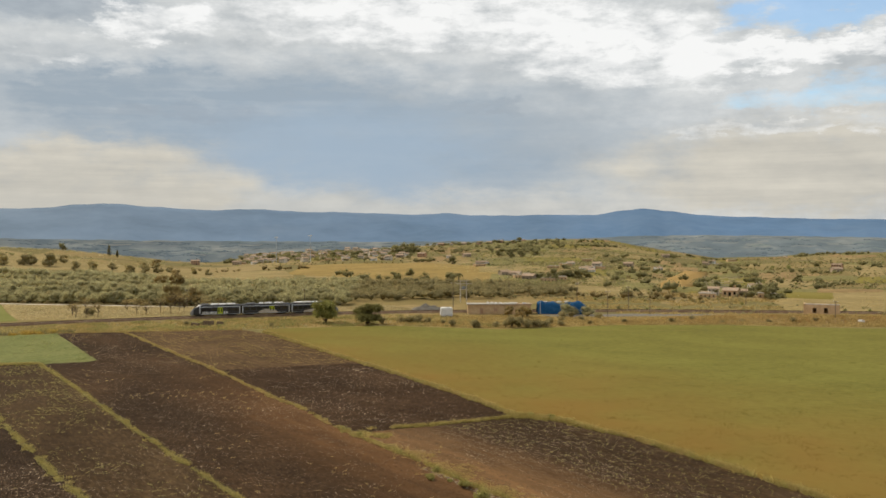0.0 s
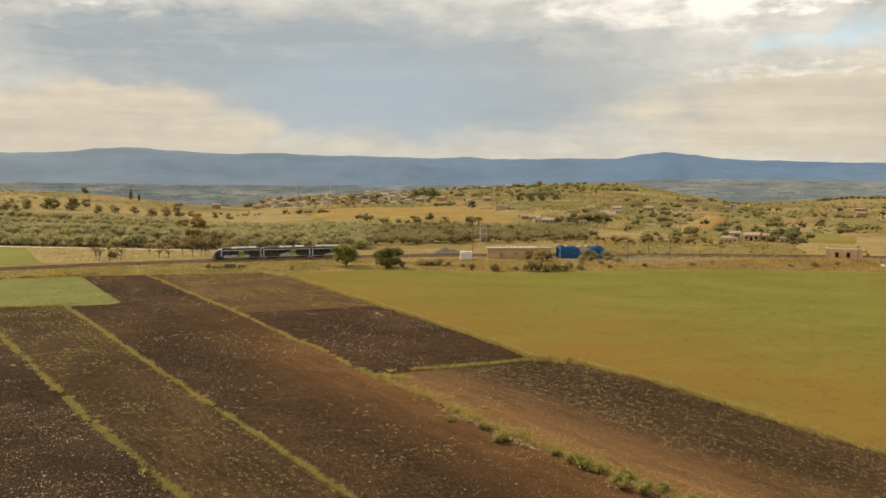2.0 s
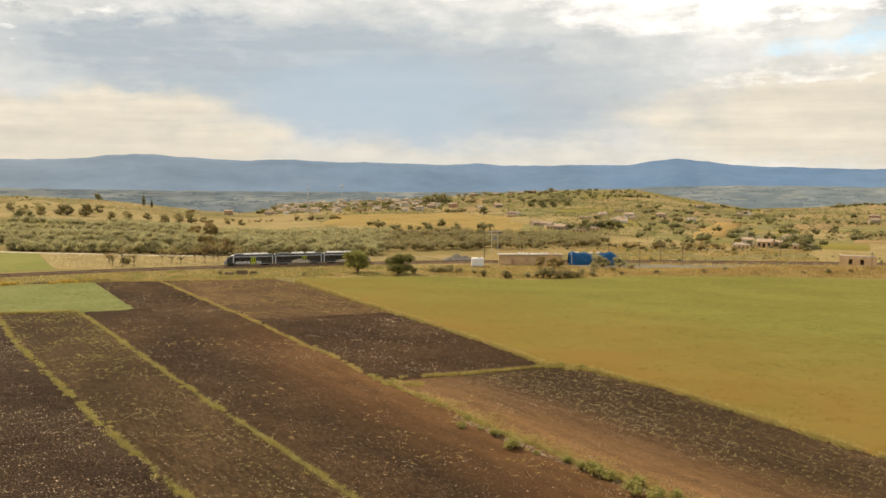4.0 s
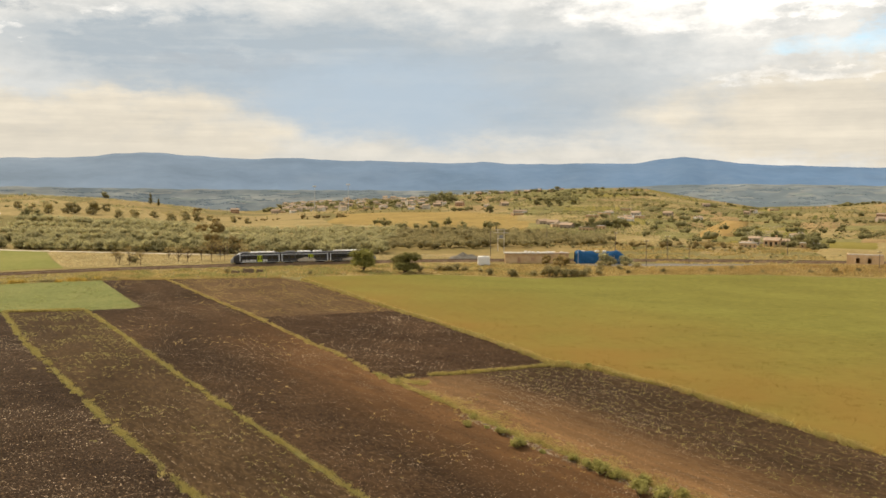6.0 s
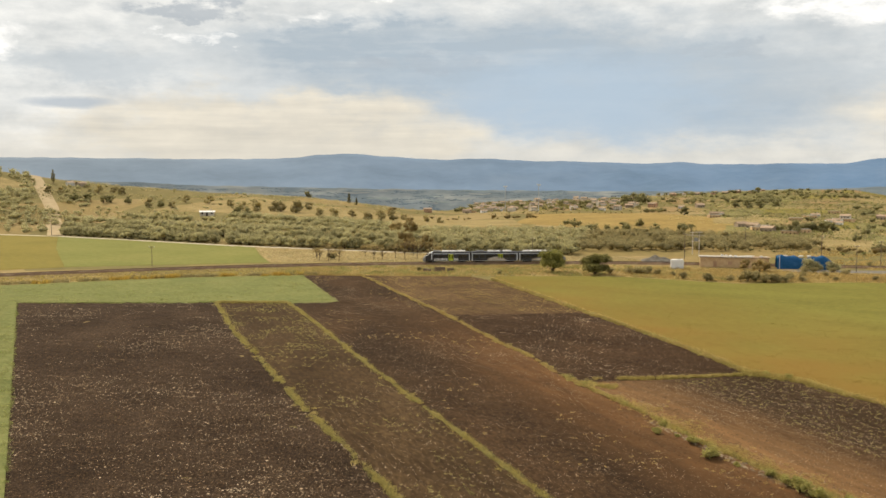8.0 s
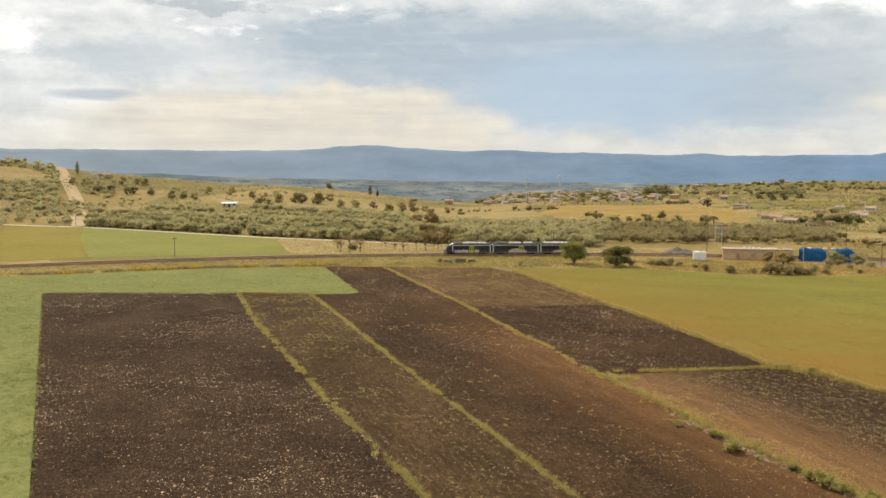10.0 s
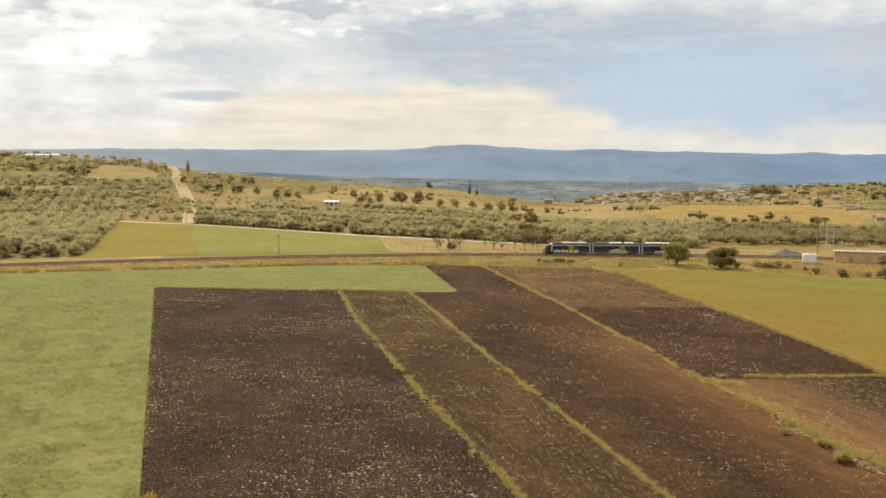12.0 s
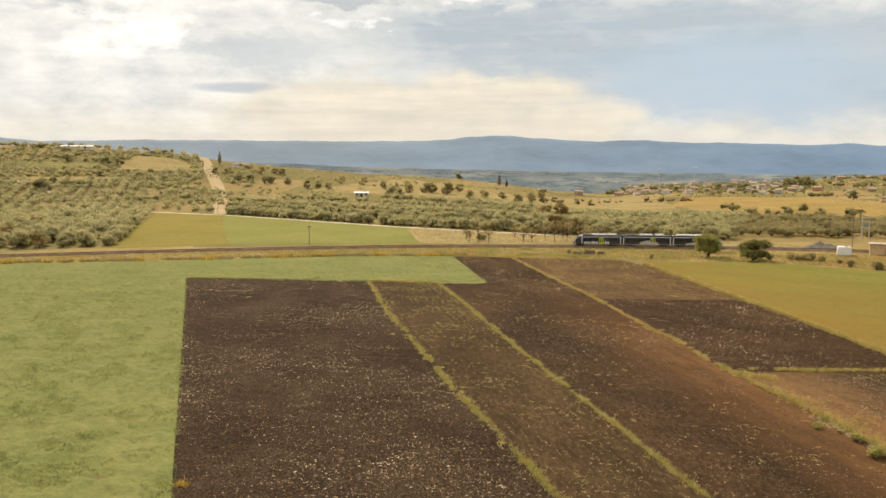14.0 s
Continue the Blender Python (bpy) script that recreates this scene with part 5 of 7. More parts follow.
# cypresses and a palm
def cypress(x, y, h):
    rng = np.random.default_rng(int(abs(x)))
    root = thing("cypress", "tall dark columnar cypress on the skyline", "tree", "cypresses", at=pose(x, y, land(x, y) - 0.1))
    part("trunk", Shape().tube([(0, 0, -0.5), (0, 0, h * 0.3), (0, 0, h * 0.9)], [0.25, 0.2, 0.05], 7), M_BARK, root)
    w = h * 0.17
    v, f = leaf_cloud(rng, [(0, 0, h * q, w * s_, w * s_, h * 0.14) for q, s_ in ((0.18, 0.9), (0.34, 1.05), (0.5, 1.0), (0.66, 0.8), (0.8, 0.55), (0.92, 0.25))], 520, 0.4)
    part("crown", np_mesh("crown", v, f, M_DARK_LEAF), M_DARK_LEAF, root)


cypress(-466, 618, 10.5)
cypress(-262, 722, 9.5)
cypress(-257, 726, 6.0)


def palm(x, y, h):
    rng = random.Random(9)
    root = thing("palm_tree", "palm with a drooping dark crown", "tree", at=pose(x, y, land(x, y) - 0.1))
    part("trunk", Shape().tube([(0, 0, -0.4), (0.1, 0, h * 0.5), (0, 0.1, h)], [0.35, 0.28, 0.24], 8), M_BARK, root)
    for k in range(18):
        a, up = k * 2.4, rng.uniform(0.1, 1.2)
        s, n_ = Shape(), 6
        for i in range(n_ + 1):
            u = i / n_
            r = 2.9 * u
            z = h + up * 1.6 * u - 2.6 * u * u
            wd = 0.42 * math.sin(math.pi * min(0.98, u * 0.9 + 0.08))
            cx, cy = r * math.cos(a), r * math.sin(a) + 0.1
            s.v += [(cx - wd * math.sin(a), cy + wd * math.cos(a), z - wd * 0.5), (cx, cy, z), (cx + wd * math.sin(a), cy - wd * math.cos(a), z - wd * 0.5)]
        s.f += [(i * 3 + k2, i * 3 + k2 + 1, i * 3 + k2 + 4, i * 3 + k2 + 3) for i in range(n_) for k2 in (0, 1)]
        part("frond", s, M_DARK_LEAF, root)


palm(8, 471, 7.5)

# scrub bushes
SCRUB = [bush("scrub_bush", lab, 80 + k, 2.2, 3.4, M_BUSH, 320, 0.24, "scrub along the verge") for k, lab in enumerate(["dense olive-green scrub bush on dry grass", "loose brown-green scrub bush", "low spreading green bush"])]
plant_out(SCRUB, [(3, 294, 1.1), (10, 290.5, 1.0), (11, 291.5, 0.8), (24, 292, 1.3), (27, 291, 1.3), (20, 291.5, 1.2), (31, 292, 1.1), (-10, 305, 1.1), (-5, 305, 1.0), (-14, 306, 1.0), (17, 293, 0.9),
                   (35, 300, 0.9), (42, 322, 1.2), (45, 322, 1.1), (51, 325, 1.1), (54, 318, 0.9), (48, 300, 0.7), (-127, 329, 1.2), (-83, 297, 0.8), (-78, 298, 0.7), (38, 296, 0.8), (60, 304, 0.7), (76, 306, 0.7), (92, 303, 0.6), (22, 291, 1.5), (29, 292.5, 1.4), (33, 293, 1.2), (-8, 306, 1.2), (-12, 305, 1.1), (40, 310, 0.9), (47, 312, 0.9), (100, 306, 0.8), (108, 304, 0.7), (84, 310, 0.8), (116, 305, 0.8), (124, 306, 0.7), (-55, 294, 0.6), (-20, 303, 1.0), (0, 302, 0.8)], rnd, (0.85, 1.2))
FIELDBUSH = [bush("margin_bush", "green bush growing in the stony field margin", 90 + k, 1.5, 2.2, M_MARGIN_LEAF, 420, 0.13, "bushes in the field margin") for k in range(2)]
plant_out(FIELDBUSH, [(-1.6, 117.5, 0.7), (5.0, 108.8, 0.8), (4.4, 107.9, 1.1), (13.2, 98.7, 1.4), (17.4, 95.4, 0.9), (-0.8, 121, 0.6), (2.6, 113.6, 0.9), (10.6, 103, 0.7), (18.3, 90.8, 1.2), (16.4, 92.6, 1.1), (25, 84, 1.3), (7.4, 106.2, 0.5), (12.0, 100.6, 0.9), (14.6, 97.2, 1.0), (20.6, 91.6, 0.8), (0.9, 116.2, 0.5), (22.4, 87.2, 1.1), (-6.2, 130.5, 0.5), (-13, 141.5, 0.6), (15, 155.2, 0.7), (18.2, 153.4, 0.8)], rnd, (0.95, 1.05))


def bare_tree(x, y, h, seed):
    rng = random.Random(seed)
    root = thing("young_tree", "thin leafless young tree in dry grass", "tree", "bare young trees", at=pose(x, y, land(x, y)))
    s = Shape().tube([(0, 0, -0.3), (0.1, 0.05, h * 0.4), (rng.uniform(-0.4, 0.4), 0, h)], [0.13, 0.09, 0.03], 6)
    for k in range(14):
        a, z = k * 2.4, h * rng.uniform(0.2, 0.65)
        r = h * rng.uniform(0.3, 0.52)
        s.tube([(0.05, 0, z), (r * 0.5 * math.cos(a), r * 0.5 * math.sin(a), z + r * 0.5), (r * math.cos(a), r * math.sin(a), z + r * rng.uniform(0.45, 0.95))], [0.08, 0.05, 0.02], 5)
    part("trunk", s, M_BARK, root)
    v, f = leaf_cloud(np.random.default_rng(seed), [(0, 0, h * 0.68, h * 0.46, h * 0.46, h * 0.3)], 300, 0.17)
    part("crown", np_mesh("crown", v, f, M_BROWN_LEAF), M_BROWN_LEAF, root, "sparse brown leaves")


for k, (x, y, h) in enumerate([(-124, 319, 7.5), (-128, 320, 5.5), (-121, 322, 5), (-110, 330, 6.5), (-107, 331, 6), (-99, 334, 9), (-95, 337, 8), (-98, 342, 8.5), (-104, 338, 6), (-91, 345, 7), (-88, 340, 5.5), (-132, 327, 4.5), (-118, 343, 5), (-84, 347, 5.5)]):
    bare_tree(x, y, h, 200 + k)


# far slopes: hedges, scrub and small trees
def sector(n_, az0, az1, r0, r1, rng, clump=60.0, size=(0.6, 1.3)):
    out = []
    while len(out) < n_:
        a, r = radians(rng.uniform(az0, az1)), rng.uniform(r0, r1)
        x, y = r * math.sin(a), r * math.cos(a)
        if fbm(x, y, clump, 3) + rng.uniform(-0.35, 0.35) > 0.0:
            out.append((x, y, rng.uniform(*size)))
    return out


def hedge(pts, gap, rng, size=(0.6, 1.0)):
    n_ = int(sum(math.hypot(b[0] - a[0], b[1] - a[1]) for a, b in zip(pts, pts[1:])) / gap)
    return [(x + rng.uniform(-1.5, 1.5), y + rng.uniform(-1.5, 1.5), rng.uniform(*size)) for x, y in along(pts, n_) if rng.random() > 0.12]


def belt(a0, r0, a1, r1, depth, gap, size, rng, gaps=0.12):
    """Uneven belt of plants between two places given by azimuth and distance."""
    (x0, y0), (x1, y1) = polar(a0, r0), polar(a1, r1)
    n_ = max(1, int(math.hypot(x1 - x0, y1 - y0) / gap))
    out = []
    for k in range(n_ + 1):
        u = k / n_
        if rng.random() > gaps:
            out.append((x0 + (x1 - x0) * u + rng.uniform(-0.6, 0.6) * gap, y0 + (y1 - y0) * u + rng.uniform(-0.5, 0.5) * depth, rng.uniform(0.7, 1.2) * size))
    return out


def clump(a, r, wide, deep, count, size, rng):
    """A clump of trees round a place."""
    return [(*polar(a + rng.gauss(0, wide * 0.5), r + rng.gauss(0, deep * 0.5)), rng.uniform(0.75, 1.15) * size) for _ in range(count)]


scrub = sector(500, -12, 5, 800, 1380, rnd, 60, (0.25, 0.6)) + sector(2300, 2.5, 14, 470, 1540, rnd, 40, (0.2, 0.6)) + sector(2400, 10, 28, 400, 1400, rnd, 40, (0.2, 0.6)) + sector(500, -12, 4, 1050, 1400, rnd, 45, (0.4, 0.9))
scrub += sector(800, 4, 28, 430, 1000, rnd, 25, (0.25, 0.6)) + sector(500, -12, 14, 830, 1450, rnd, 30, (0.4, 0.9))
scrub += sector(90, -24, -12, 640, 980, rnd, 50, (0.3, 0.6)) + sector(200, 8, 28, 350, 450, rnd, 30, (0.25, 0.6)) + sector(60, 2, 12, 400, 460, rnd, 30, (0.4, 0.8))
for pts in SLOPE_EDGES:
    scrub += hedge(pts, 5.0, rnd, (0.3, 0.75))
# broken hedges that follow the slope
hr_r = 455.0
while hr_r < 1480:
    ha = 3.0 if hr_r < 780 else -9.0
    while ha < 27:
        run = rnd.uniform(0.8, 4.2)
        if rnd.random() < 0.62:
            scrub += belt(ha, hr_r * rnd.uniform(0.985, 1.02), ha + run, hr_r * rnd.uniform(0.98, 1.02), 5, 3.6, rnd.uniform(0.35, 0.85), rnd, 0.2)
        ha += run + rnd.uniform(0.1, 0.9)
    hr_r *= 1.048
ORANGE = [(107, 468), (156, 612), (178, 677), (211, 659), (182, 580), (131, 439)]
TERRACES = [polar(a, r) for a, r in ((15.5, 440), (18.1, 450), (18.1, 640), (15.9, 640))]
OPEN_LAND = [ORANGE, TERRACES, GOLDEN[0] + GOLDEN[1][::-1]] + [[polar(a, r) for a, r in q] for q in (((6.9, 498), (12.2, 470), (12.4, 422), (7.4, 436)), ((19.8, 498), (26, 498), (26, 396), (20.4, 404)), ((-16.5, 690), (-9.8, 690), (-9.3, 600), (-17, 590)))]
scrub = [p for p in scrub if not any(inside(p[:2], q) for q in OPEN_LAND) or rnd.random() < 0.03]
rnd.shuffle(scrub)
cut_a, cut_b, cut_c = int(len(scrub) * 0.33), int(len(scrub) * 0.66), int(len(scrub) * 0.88)
far_plants("hillside_scrub", "olive-brown scrub and small trees over the far slopes", "scrub", scrub[:cut_a], M_BUSH, 5, 22, 0.36, (1.7, 3.7), 2)
far_plants("hillside_scrub", "grey-green thorn scrub over the far slopes", "scrub", scrub[cut_a:cut_b], M_SCRUB_GREY, 15, 22, 0.36, (1.7, 3.9), 2)
far_plants("hillside_scrub", "fresh green bushes over the far slopes", "scrub", scrub[cut_b:cut_c], M_SLOPE_LEAF, 25, 22, 0.36, (1.7, 3.7), 2)
far_plants("hillside_scrub", "dark evergreen bushes over the far slopes", "scrub", scrub[cut_c:], M_HAZED_DARK, 35, 22, 0.36, (1.7, 3.7), 2)
# clumps and belts of trees that stand out on the slopes
stand = []
for a, r, wide, deep, count, size in ((-12.9, 985, 0.5, 20, 8, 1.5), (-10.5, 1060, 0.5, 18, 7, 1.4), (-9.1, 1020, 0.55, 16, 8, 1.4), (-6.0, 1070, 0.7, 30, 12, 1.7), (-2.5, 1300, 0.7, 40, 16, 1.9), (-3.3, 1240, 0.5, 40, 8, 1.5),
                                      (-1.2, 815, 0.7, 16, 12, 1.1), (0.1, 1425, 0.4, 8, 5, 1.2), (0.9, 1425, 0.4, 8, 5, 1.1), (5.0, 1020, 0.55, 60, 34, 1.4), (5.1, 1180, 0.5, 60, 26, 1.4), (3.9, 1010, 0.4, 30, 8, 1.2), (5.76, 543, 0.3, 5, 5, 1.0), (7.8, 560, 0.35, 10, 6, 1.35),
                                      (7.6, 640, 0.3, 15, 4, 1.0), (12.26, 864, 0.05, 2, 1, 1.5), (12.72, 886, 0.05, 2, 1, 1.5), (13.8, 1075, 0.7, 20, 14, 1.2), (19.1, 478, 0.5, 14, 9, 1.15), (18.5, 436, 0.3, 8, 5, 0.9), (20.0, 430, 0.5, 8, 6, 0.8), (22.15, 505, 0.05, 2, 1, 1.5),
                                      (10.6, 780, 0.4, 20, 8, 1.1), (16.0, 1010, 0.4, 20, 6, 1.2), (24.0, 1250, 0.8, 20, 12, 1.4), (21.4, 1270, 0.5, 15, 8, 1.4)):
    stand += clump(a, r, wide, deep, count, size, rnd)
for a0, r0, a1, r1, depth, gap, size in ((7.2, 1195, 10.8, 1180, 22, 5.5, 1.3), (14.9, 1225, 17.5, 1125, 14, 7, 1.1), (20.9, 1275, 24.2, 1250, 14, 8, 1.2), (21.0, 705, 23.0, 690, 22, 4.5, 0.9), (22.1, 522, 24.2, 545, 18, 4.5, 0.8), (13.4, 470, 14.7, 473, 10, 5, 0.8), (12.0, 452, 13.0, 448, 8, 5, 0.8),
                                         (4.0, 476, 7.3, 462, 12, 4, 0.95), (-6.9, 600, -5.4, 612, 8, 4.5, 1.0), (-4.9, 528, -2.8, 540, 8, 4.5, 1.1), (-3.3, 602, -3.1, 602, 2, 4, 1.1), (14.0, 820, 16.5, 800, 10, 6, 0.8), (17.0, 880, 19.0, 870, 14, 5, 0.9)):
    stand += belt(a0, r0, a1, r1, depth, gap, size, rnd)
far_plants("slope_trees", "dark evergreen trees in clumps and hedgerows on the slopes", "trees", stand, M_HAZED_DARK, 45, 60, 0.42, (3.4, 5.2), 3)
brown = belt(-10.8, 712, -8.2, 722, 10, 3.6, 1.15, rnd) + belt(-15.3, 702, -10.8, 714, 12, 4.5, 0.6, rnd) + belt(-8.4, 803, -2.6, 803, 4, 3.2, 0.35, rnd) + belt(10, 560, 13, 545, 14, 5, 0.7, rnd) + belt(15.6, 700, 18, 690, 16, 6, 0.7, rnd)
far_plants("slope_trees", "russet-brown hedge trees behind the golden field", "trees", brown, M_BROWN_LEAF, 46, 50, 0.4, (3.0, 4.6), 3)
orchard = [(x, y, rnd.uniform(0.5, 0.7)) for x, y in grove_rows([polar(a, r) for a, r in ((19.0, 775), (20.9, 770), (21.0, 850), (19.1, 850))], 70, 13, 6, rnd, 0.6)]
far_plants("slope_orchard", "small orchard in straight rows on the far slope", "trees", orchard, M_SLOPE_LEAF, 47, 40, 0.4, (3.4, 4.6), 2)
dark_belt = hedge([(-40, 388), (-10, 404), (20, 420), (60, 424)], 5, rnd, (0.8, 1.1)) + hedge([(-36, 402), (0, 430), (40, 440)], 5, rnd, (0.8, 1.2)) + grove_rows([(-42, 386), (30, 404), (62, 416), (58, 460), (20, 490), (-46, 510)], 12, 8.5, 6.5, rnd, 1.6, 0.12)
far_plants("tree_belt", "mixed olive and dark scrub belt behind the train", "trees", dark_belt, M_BUSH, 6, 170, 0.32, (3.6, 6.2))
belt2 = hedge([(62, 402), (110, 396)], 6, rnd, (0.7, 0.9)) + hedge([(60, 412), (108, 408)], 6, rnd, (0.7, 0.9))
far_plants("orchard_row", "row of small brown-green orchard trees behind the yard", "trees", belt2, M_BROWN_LEAF, 7, 90, 0.3, (4.0, 5.0))
left_scrub = grove_rows([(-455, 500), (-412, 478), (-430, 540), (-500, 640), (-640, 560), (-640, 400), (-525, 400), (-490, 472)], 127, 10, 8.5, rnd, 1.8, 0.2) + sector(900, -53, -40.5, 640, 800, rnd, 35, (0.25, 0.75)) + sector(260, -42, -35, 590, 790, rnd, 35, (0.4, 0.9)) + grove_rows([(-371, 432), (-330, 436), (-400, 520), (-449, 578), (-452, 524)], 127, 9, 8, rnd, 2.0, 0.2)
left_scrub = [p for p in left_scrub if not any(inside(p[:2], q) for q in (CLEARING, STRIP_STRAW, STRIP_GREEN))]
left_scrub += clump(-40.6, 792, 0.6, 5, 8, 0.9, rnd) + belt(-42.8, 708, -39.2, 712, 8, 3.4, 0.8, rnd) + belt(-47.8, 700, -44, 704, 14, 3.6, 0.65, rnd)
left_scrub += sector(110, -36, -24, 620, 790, rnd, 40, (0.35, 0.7))
dark_left = clump(-47.1, 645, 0.5, 8, 7, 1.0, rnd) + clump(-45.0, 650, 0.5, 8, 6, 0.9, rnd) + clump(-46.0, 655, 0.5, 6, 4, 0.8, rnd) + clump(-43.8, 697, 0.1, 2, 2, 0.9, rnd) + clump(-45.5, 690, 0.15, 3, 3, 0.8, rnd) + clump(-43.0, 742, 0.3, 5, 3, 0.9, rnd) + belt(-49, 792, -45.5, 795, 6, 5, 0.7, rnd) + belt(-43, 788, -40, 792, 4, 6, 0.6, rnd)
far_plants("hillside_trees", "dark green trees among scrub on the near hill", "trees", dark_left, M_DARK_LEAF, 48, 120, 0.34, (4.2, 6.2), 4)
thicket = belt(-43.5, 655, -40.6, 668, 34, 1.5, 0.62, rnd) + belt(-39.8, 588, -37.6, 596, 6, 2.5, 0.55, rnd)
far_plants("hillside_scrub", "brown leafless thicket on the near hill", "scrub", thicket, M_BROWN_LEAF, 49, 60, 0.3, (3.0, 4.6), 3)
far_plants("hillside_scrub", "grey-green scrub and olives on the near hill", "scrub", left_scrub, M_OLIVE, 8, 80, 0.38, (3.2, 5.0))
village_trees = sector(330, -12.5, -2, 880, 1330, rnd, 40, (0.4, 0.9)) + sector(110, -3, 10, 1000, 1500, rnd, 40, (0.8, 1.5)) + sector(60, 10, 27, 420, 900, rnd, 60, (0.7, 1.2))
far_plants("village_trees", "dark garden trees among the village houses", "trees", village_trees, M_HAZED_DARK, 9, 60, 0.5, (4.0, 6.5))
far_plants("village_trees", "pale scrubby trees on the slope below the village", "trees", sector(130, -12.5, -3, 930, 1240, rnd, 35, (0.5, 1.0)), M_SCRUB_GREY, 19, 40, 0.5, (3.0, 5.0), 2)


# ---- buildings ----
def house(name, label, w, d, h, wall, roof, gable=1.6, windows=3, storeys=1, flat=False, group=""):
    """A house on its base centre, its front towards -y."""
    root = thing(name, label, "house", group)
    t = 0.3
    s = Shape().box(0, -d / 2 + t / 2, -1.5, w, t, h + 1.5).box(0, d / 2 - t / 2, -1.5, w, t, h + 1.5)
    s.box(-w / 2 + t / 2, 0, -1.5, t, d - 2 * t, h + 1.5).box(w / 2 - t / 2, 0, -1.5, t, d - 2 * t, h + 1.5)
    if not flat:
        for x in (-w / 2 + 0.02, w / 2 - t + 0.02):
            s.add([(x, -d / 2 + 0.02, h), (x, d / 2 - 0.02, h), (x, 0, h + gable), (x + t - 0.04, -d / 2 + 0.02, h), (x + t - 0.04, d / 2 - 0.02, h), (x + t - 0.04, 0, h + gable)],
                  [(0, 2, 1), (3, 4, 5), (0, 1, 4, 3), (1, 2, 5, 4), (2, 0, 3, 5)])
    part("wall", s, wall, root)
    if flat:
        r = Shape().box(0, 0, h - 0.05, w - 2 * t, d - 2 * t, 0.15)
        for x, y, a, b in ((0, -d / 2, w + 0.2, 0.35), (0, d / 2, w + 0.2, 0.35), (-w / 2, 0, 0.35, d - 0.36), (w / 2, 0, 0.35, d - 0.36)):
            r.box(x, y, h + 0.005, a, b, 0.28)
    else:
        e, th = 0.45, 0.16
        r = Shape()
        for sgn in (-1, 1):
            y0, z0 = sgn * (d / 2 + e), h - e * gable / (d / 2)
            vs = [(-w / 2 - e, y0, z0), (w / 2 + e, y0, z0), (w / 2 + e, 0, h + gable), (-w / 2 - e, 0, h + gable)]
            vs += [(x, y, z + th) for x, y, z in vs]
            r.add(vs, [(0, 1, 2, 3), (7, 6, 5, 4), (0, 4, 5, 1), (1, 5, 6, 2), (3, 2, 6, 7), (0, 3, 7, 4)])
    part("roof", r, M_FLATROOF if flat else roof, root)
    if not flat:
        part("chimney", Shape().box(w * 0.25, d * 0.12, h + gable * 0.5, 0.7, 0.7, 1.5).box(w * 0.25, d * 0.12, h + gable * 0.5 + 1.5, 0.9, 0.9, 0.15), wall, root)
    for st in range(storeys):
        for k in range(windows):
            x = (k + 0.5) / windows * w - w / 2
            if st == 0 and k == windows // 2:
                part("door", Shape().box(x, -d / 2, 0.0, 1.1, 0.14, 2.1), M_HOLE, root, "dark door")
            else:
                win = part("window", Shape().box(x, -d / 2, 1.0 + st * 3.0, 1.0, 0.12, 1.3), M_HOLE, root)
                part("sill", Shape().box(x, -d / 2 - 0.06, 0.9 + st * 3.0, 1.2, 0.3, 0.09), M_PALEWALL, win)
    return root


kinds = [house("farmhouse", "pink-rendered house with a clay tile roof", 11, 8, 4.0, M_PINKWALL, M_TILE, group="village houses"),
         house("farmhouse", "pale two-storey house with a clay tile roof", 10, 8.5, 6.4, M_PALEWALL, M_TILE, 1.5, 3, 2, group="village houses"),
         house("farmhouse", "low ochre house with a flat roof", 13, 8, 3.6, M_OCHREWALL, M_FLATROOF, windows=4, flat=True, group="village houses"),
         house("farmhouse", "brick-red house with a tiled roof", 12, 8, 5.6, M_BRICKWALL, M_TILE, 1.6, 4, 2, group="village houses"),
         house("farmhouse", "small white house with a tiled roof", 9, 7, 3.4, M_WHITE, M_TILE, 1.4, group="village houses")]
hr = random.Random(21)
spots = [(-170, 973, 0), (-158, 925, 0), (-127, 972, 4), (-21, 928, 3), (52, 1353, 3), (88, 1405, 3), (27, 679, 2), (46, 546, 2), (50, 534, 0), (-56, 886, 0), (-3, 1380, 3), (-104, 1145, 4), (-42, 947, 1), (-146, 1016, 0), (-150, 956, 0),
         (77, 641, 2), (59, 513, 2), (259, 906, 0), (283, 662, 0), (96, 598, 4), (109, 651, 1), (274, 912, 4), (159, 470, 4), (-73, 1096, 0), (-89, 1217, 1), (-109, 1058, 4), (-126, 1087, 0), (-145, 1135, 0),
         (-186, 1040, 4), (-157, 1044, 1), (-114, 1018, 2), (-89, 1014, 0), (-73, 991, 4), (-37, 1189, 0), (-57, 1259, 3), (13, 1400, 1), (32, 1400, 0), (70, 1390, 0), (107, 1402, 3), (-176, 1092, 0), (-189, 990, 2), (-99, 935, 4), (-76, 919, 0),
         (118, 753, 2), (23, 902, 0), (6, 890, 4), (90, 676, 2), (39, 581, 0), (158, 676, 4), (-456, 625, 4), (-450, 630, 0), (-491, 443, 0), (-199, 888, 0), (-220, 817, 3)]
for _ in range(105):  # the village on the plateau's edge
    va, vr = hr.uniform(-12.3, -2.2), 860 + 480 * hr.random() ** 0.8
    spots.append((*polar(va, vr), hr.choice((0, 1, 1, 2, 2, 4, 4, 4))))
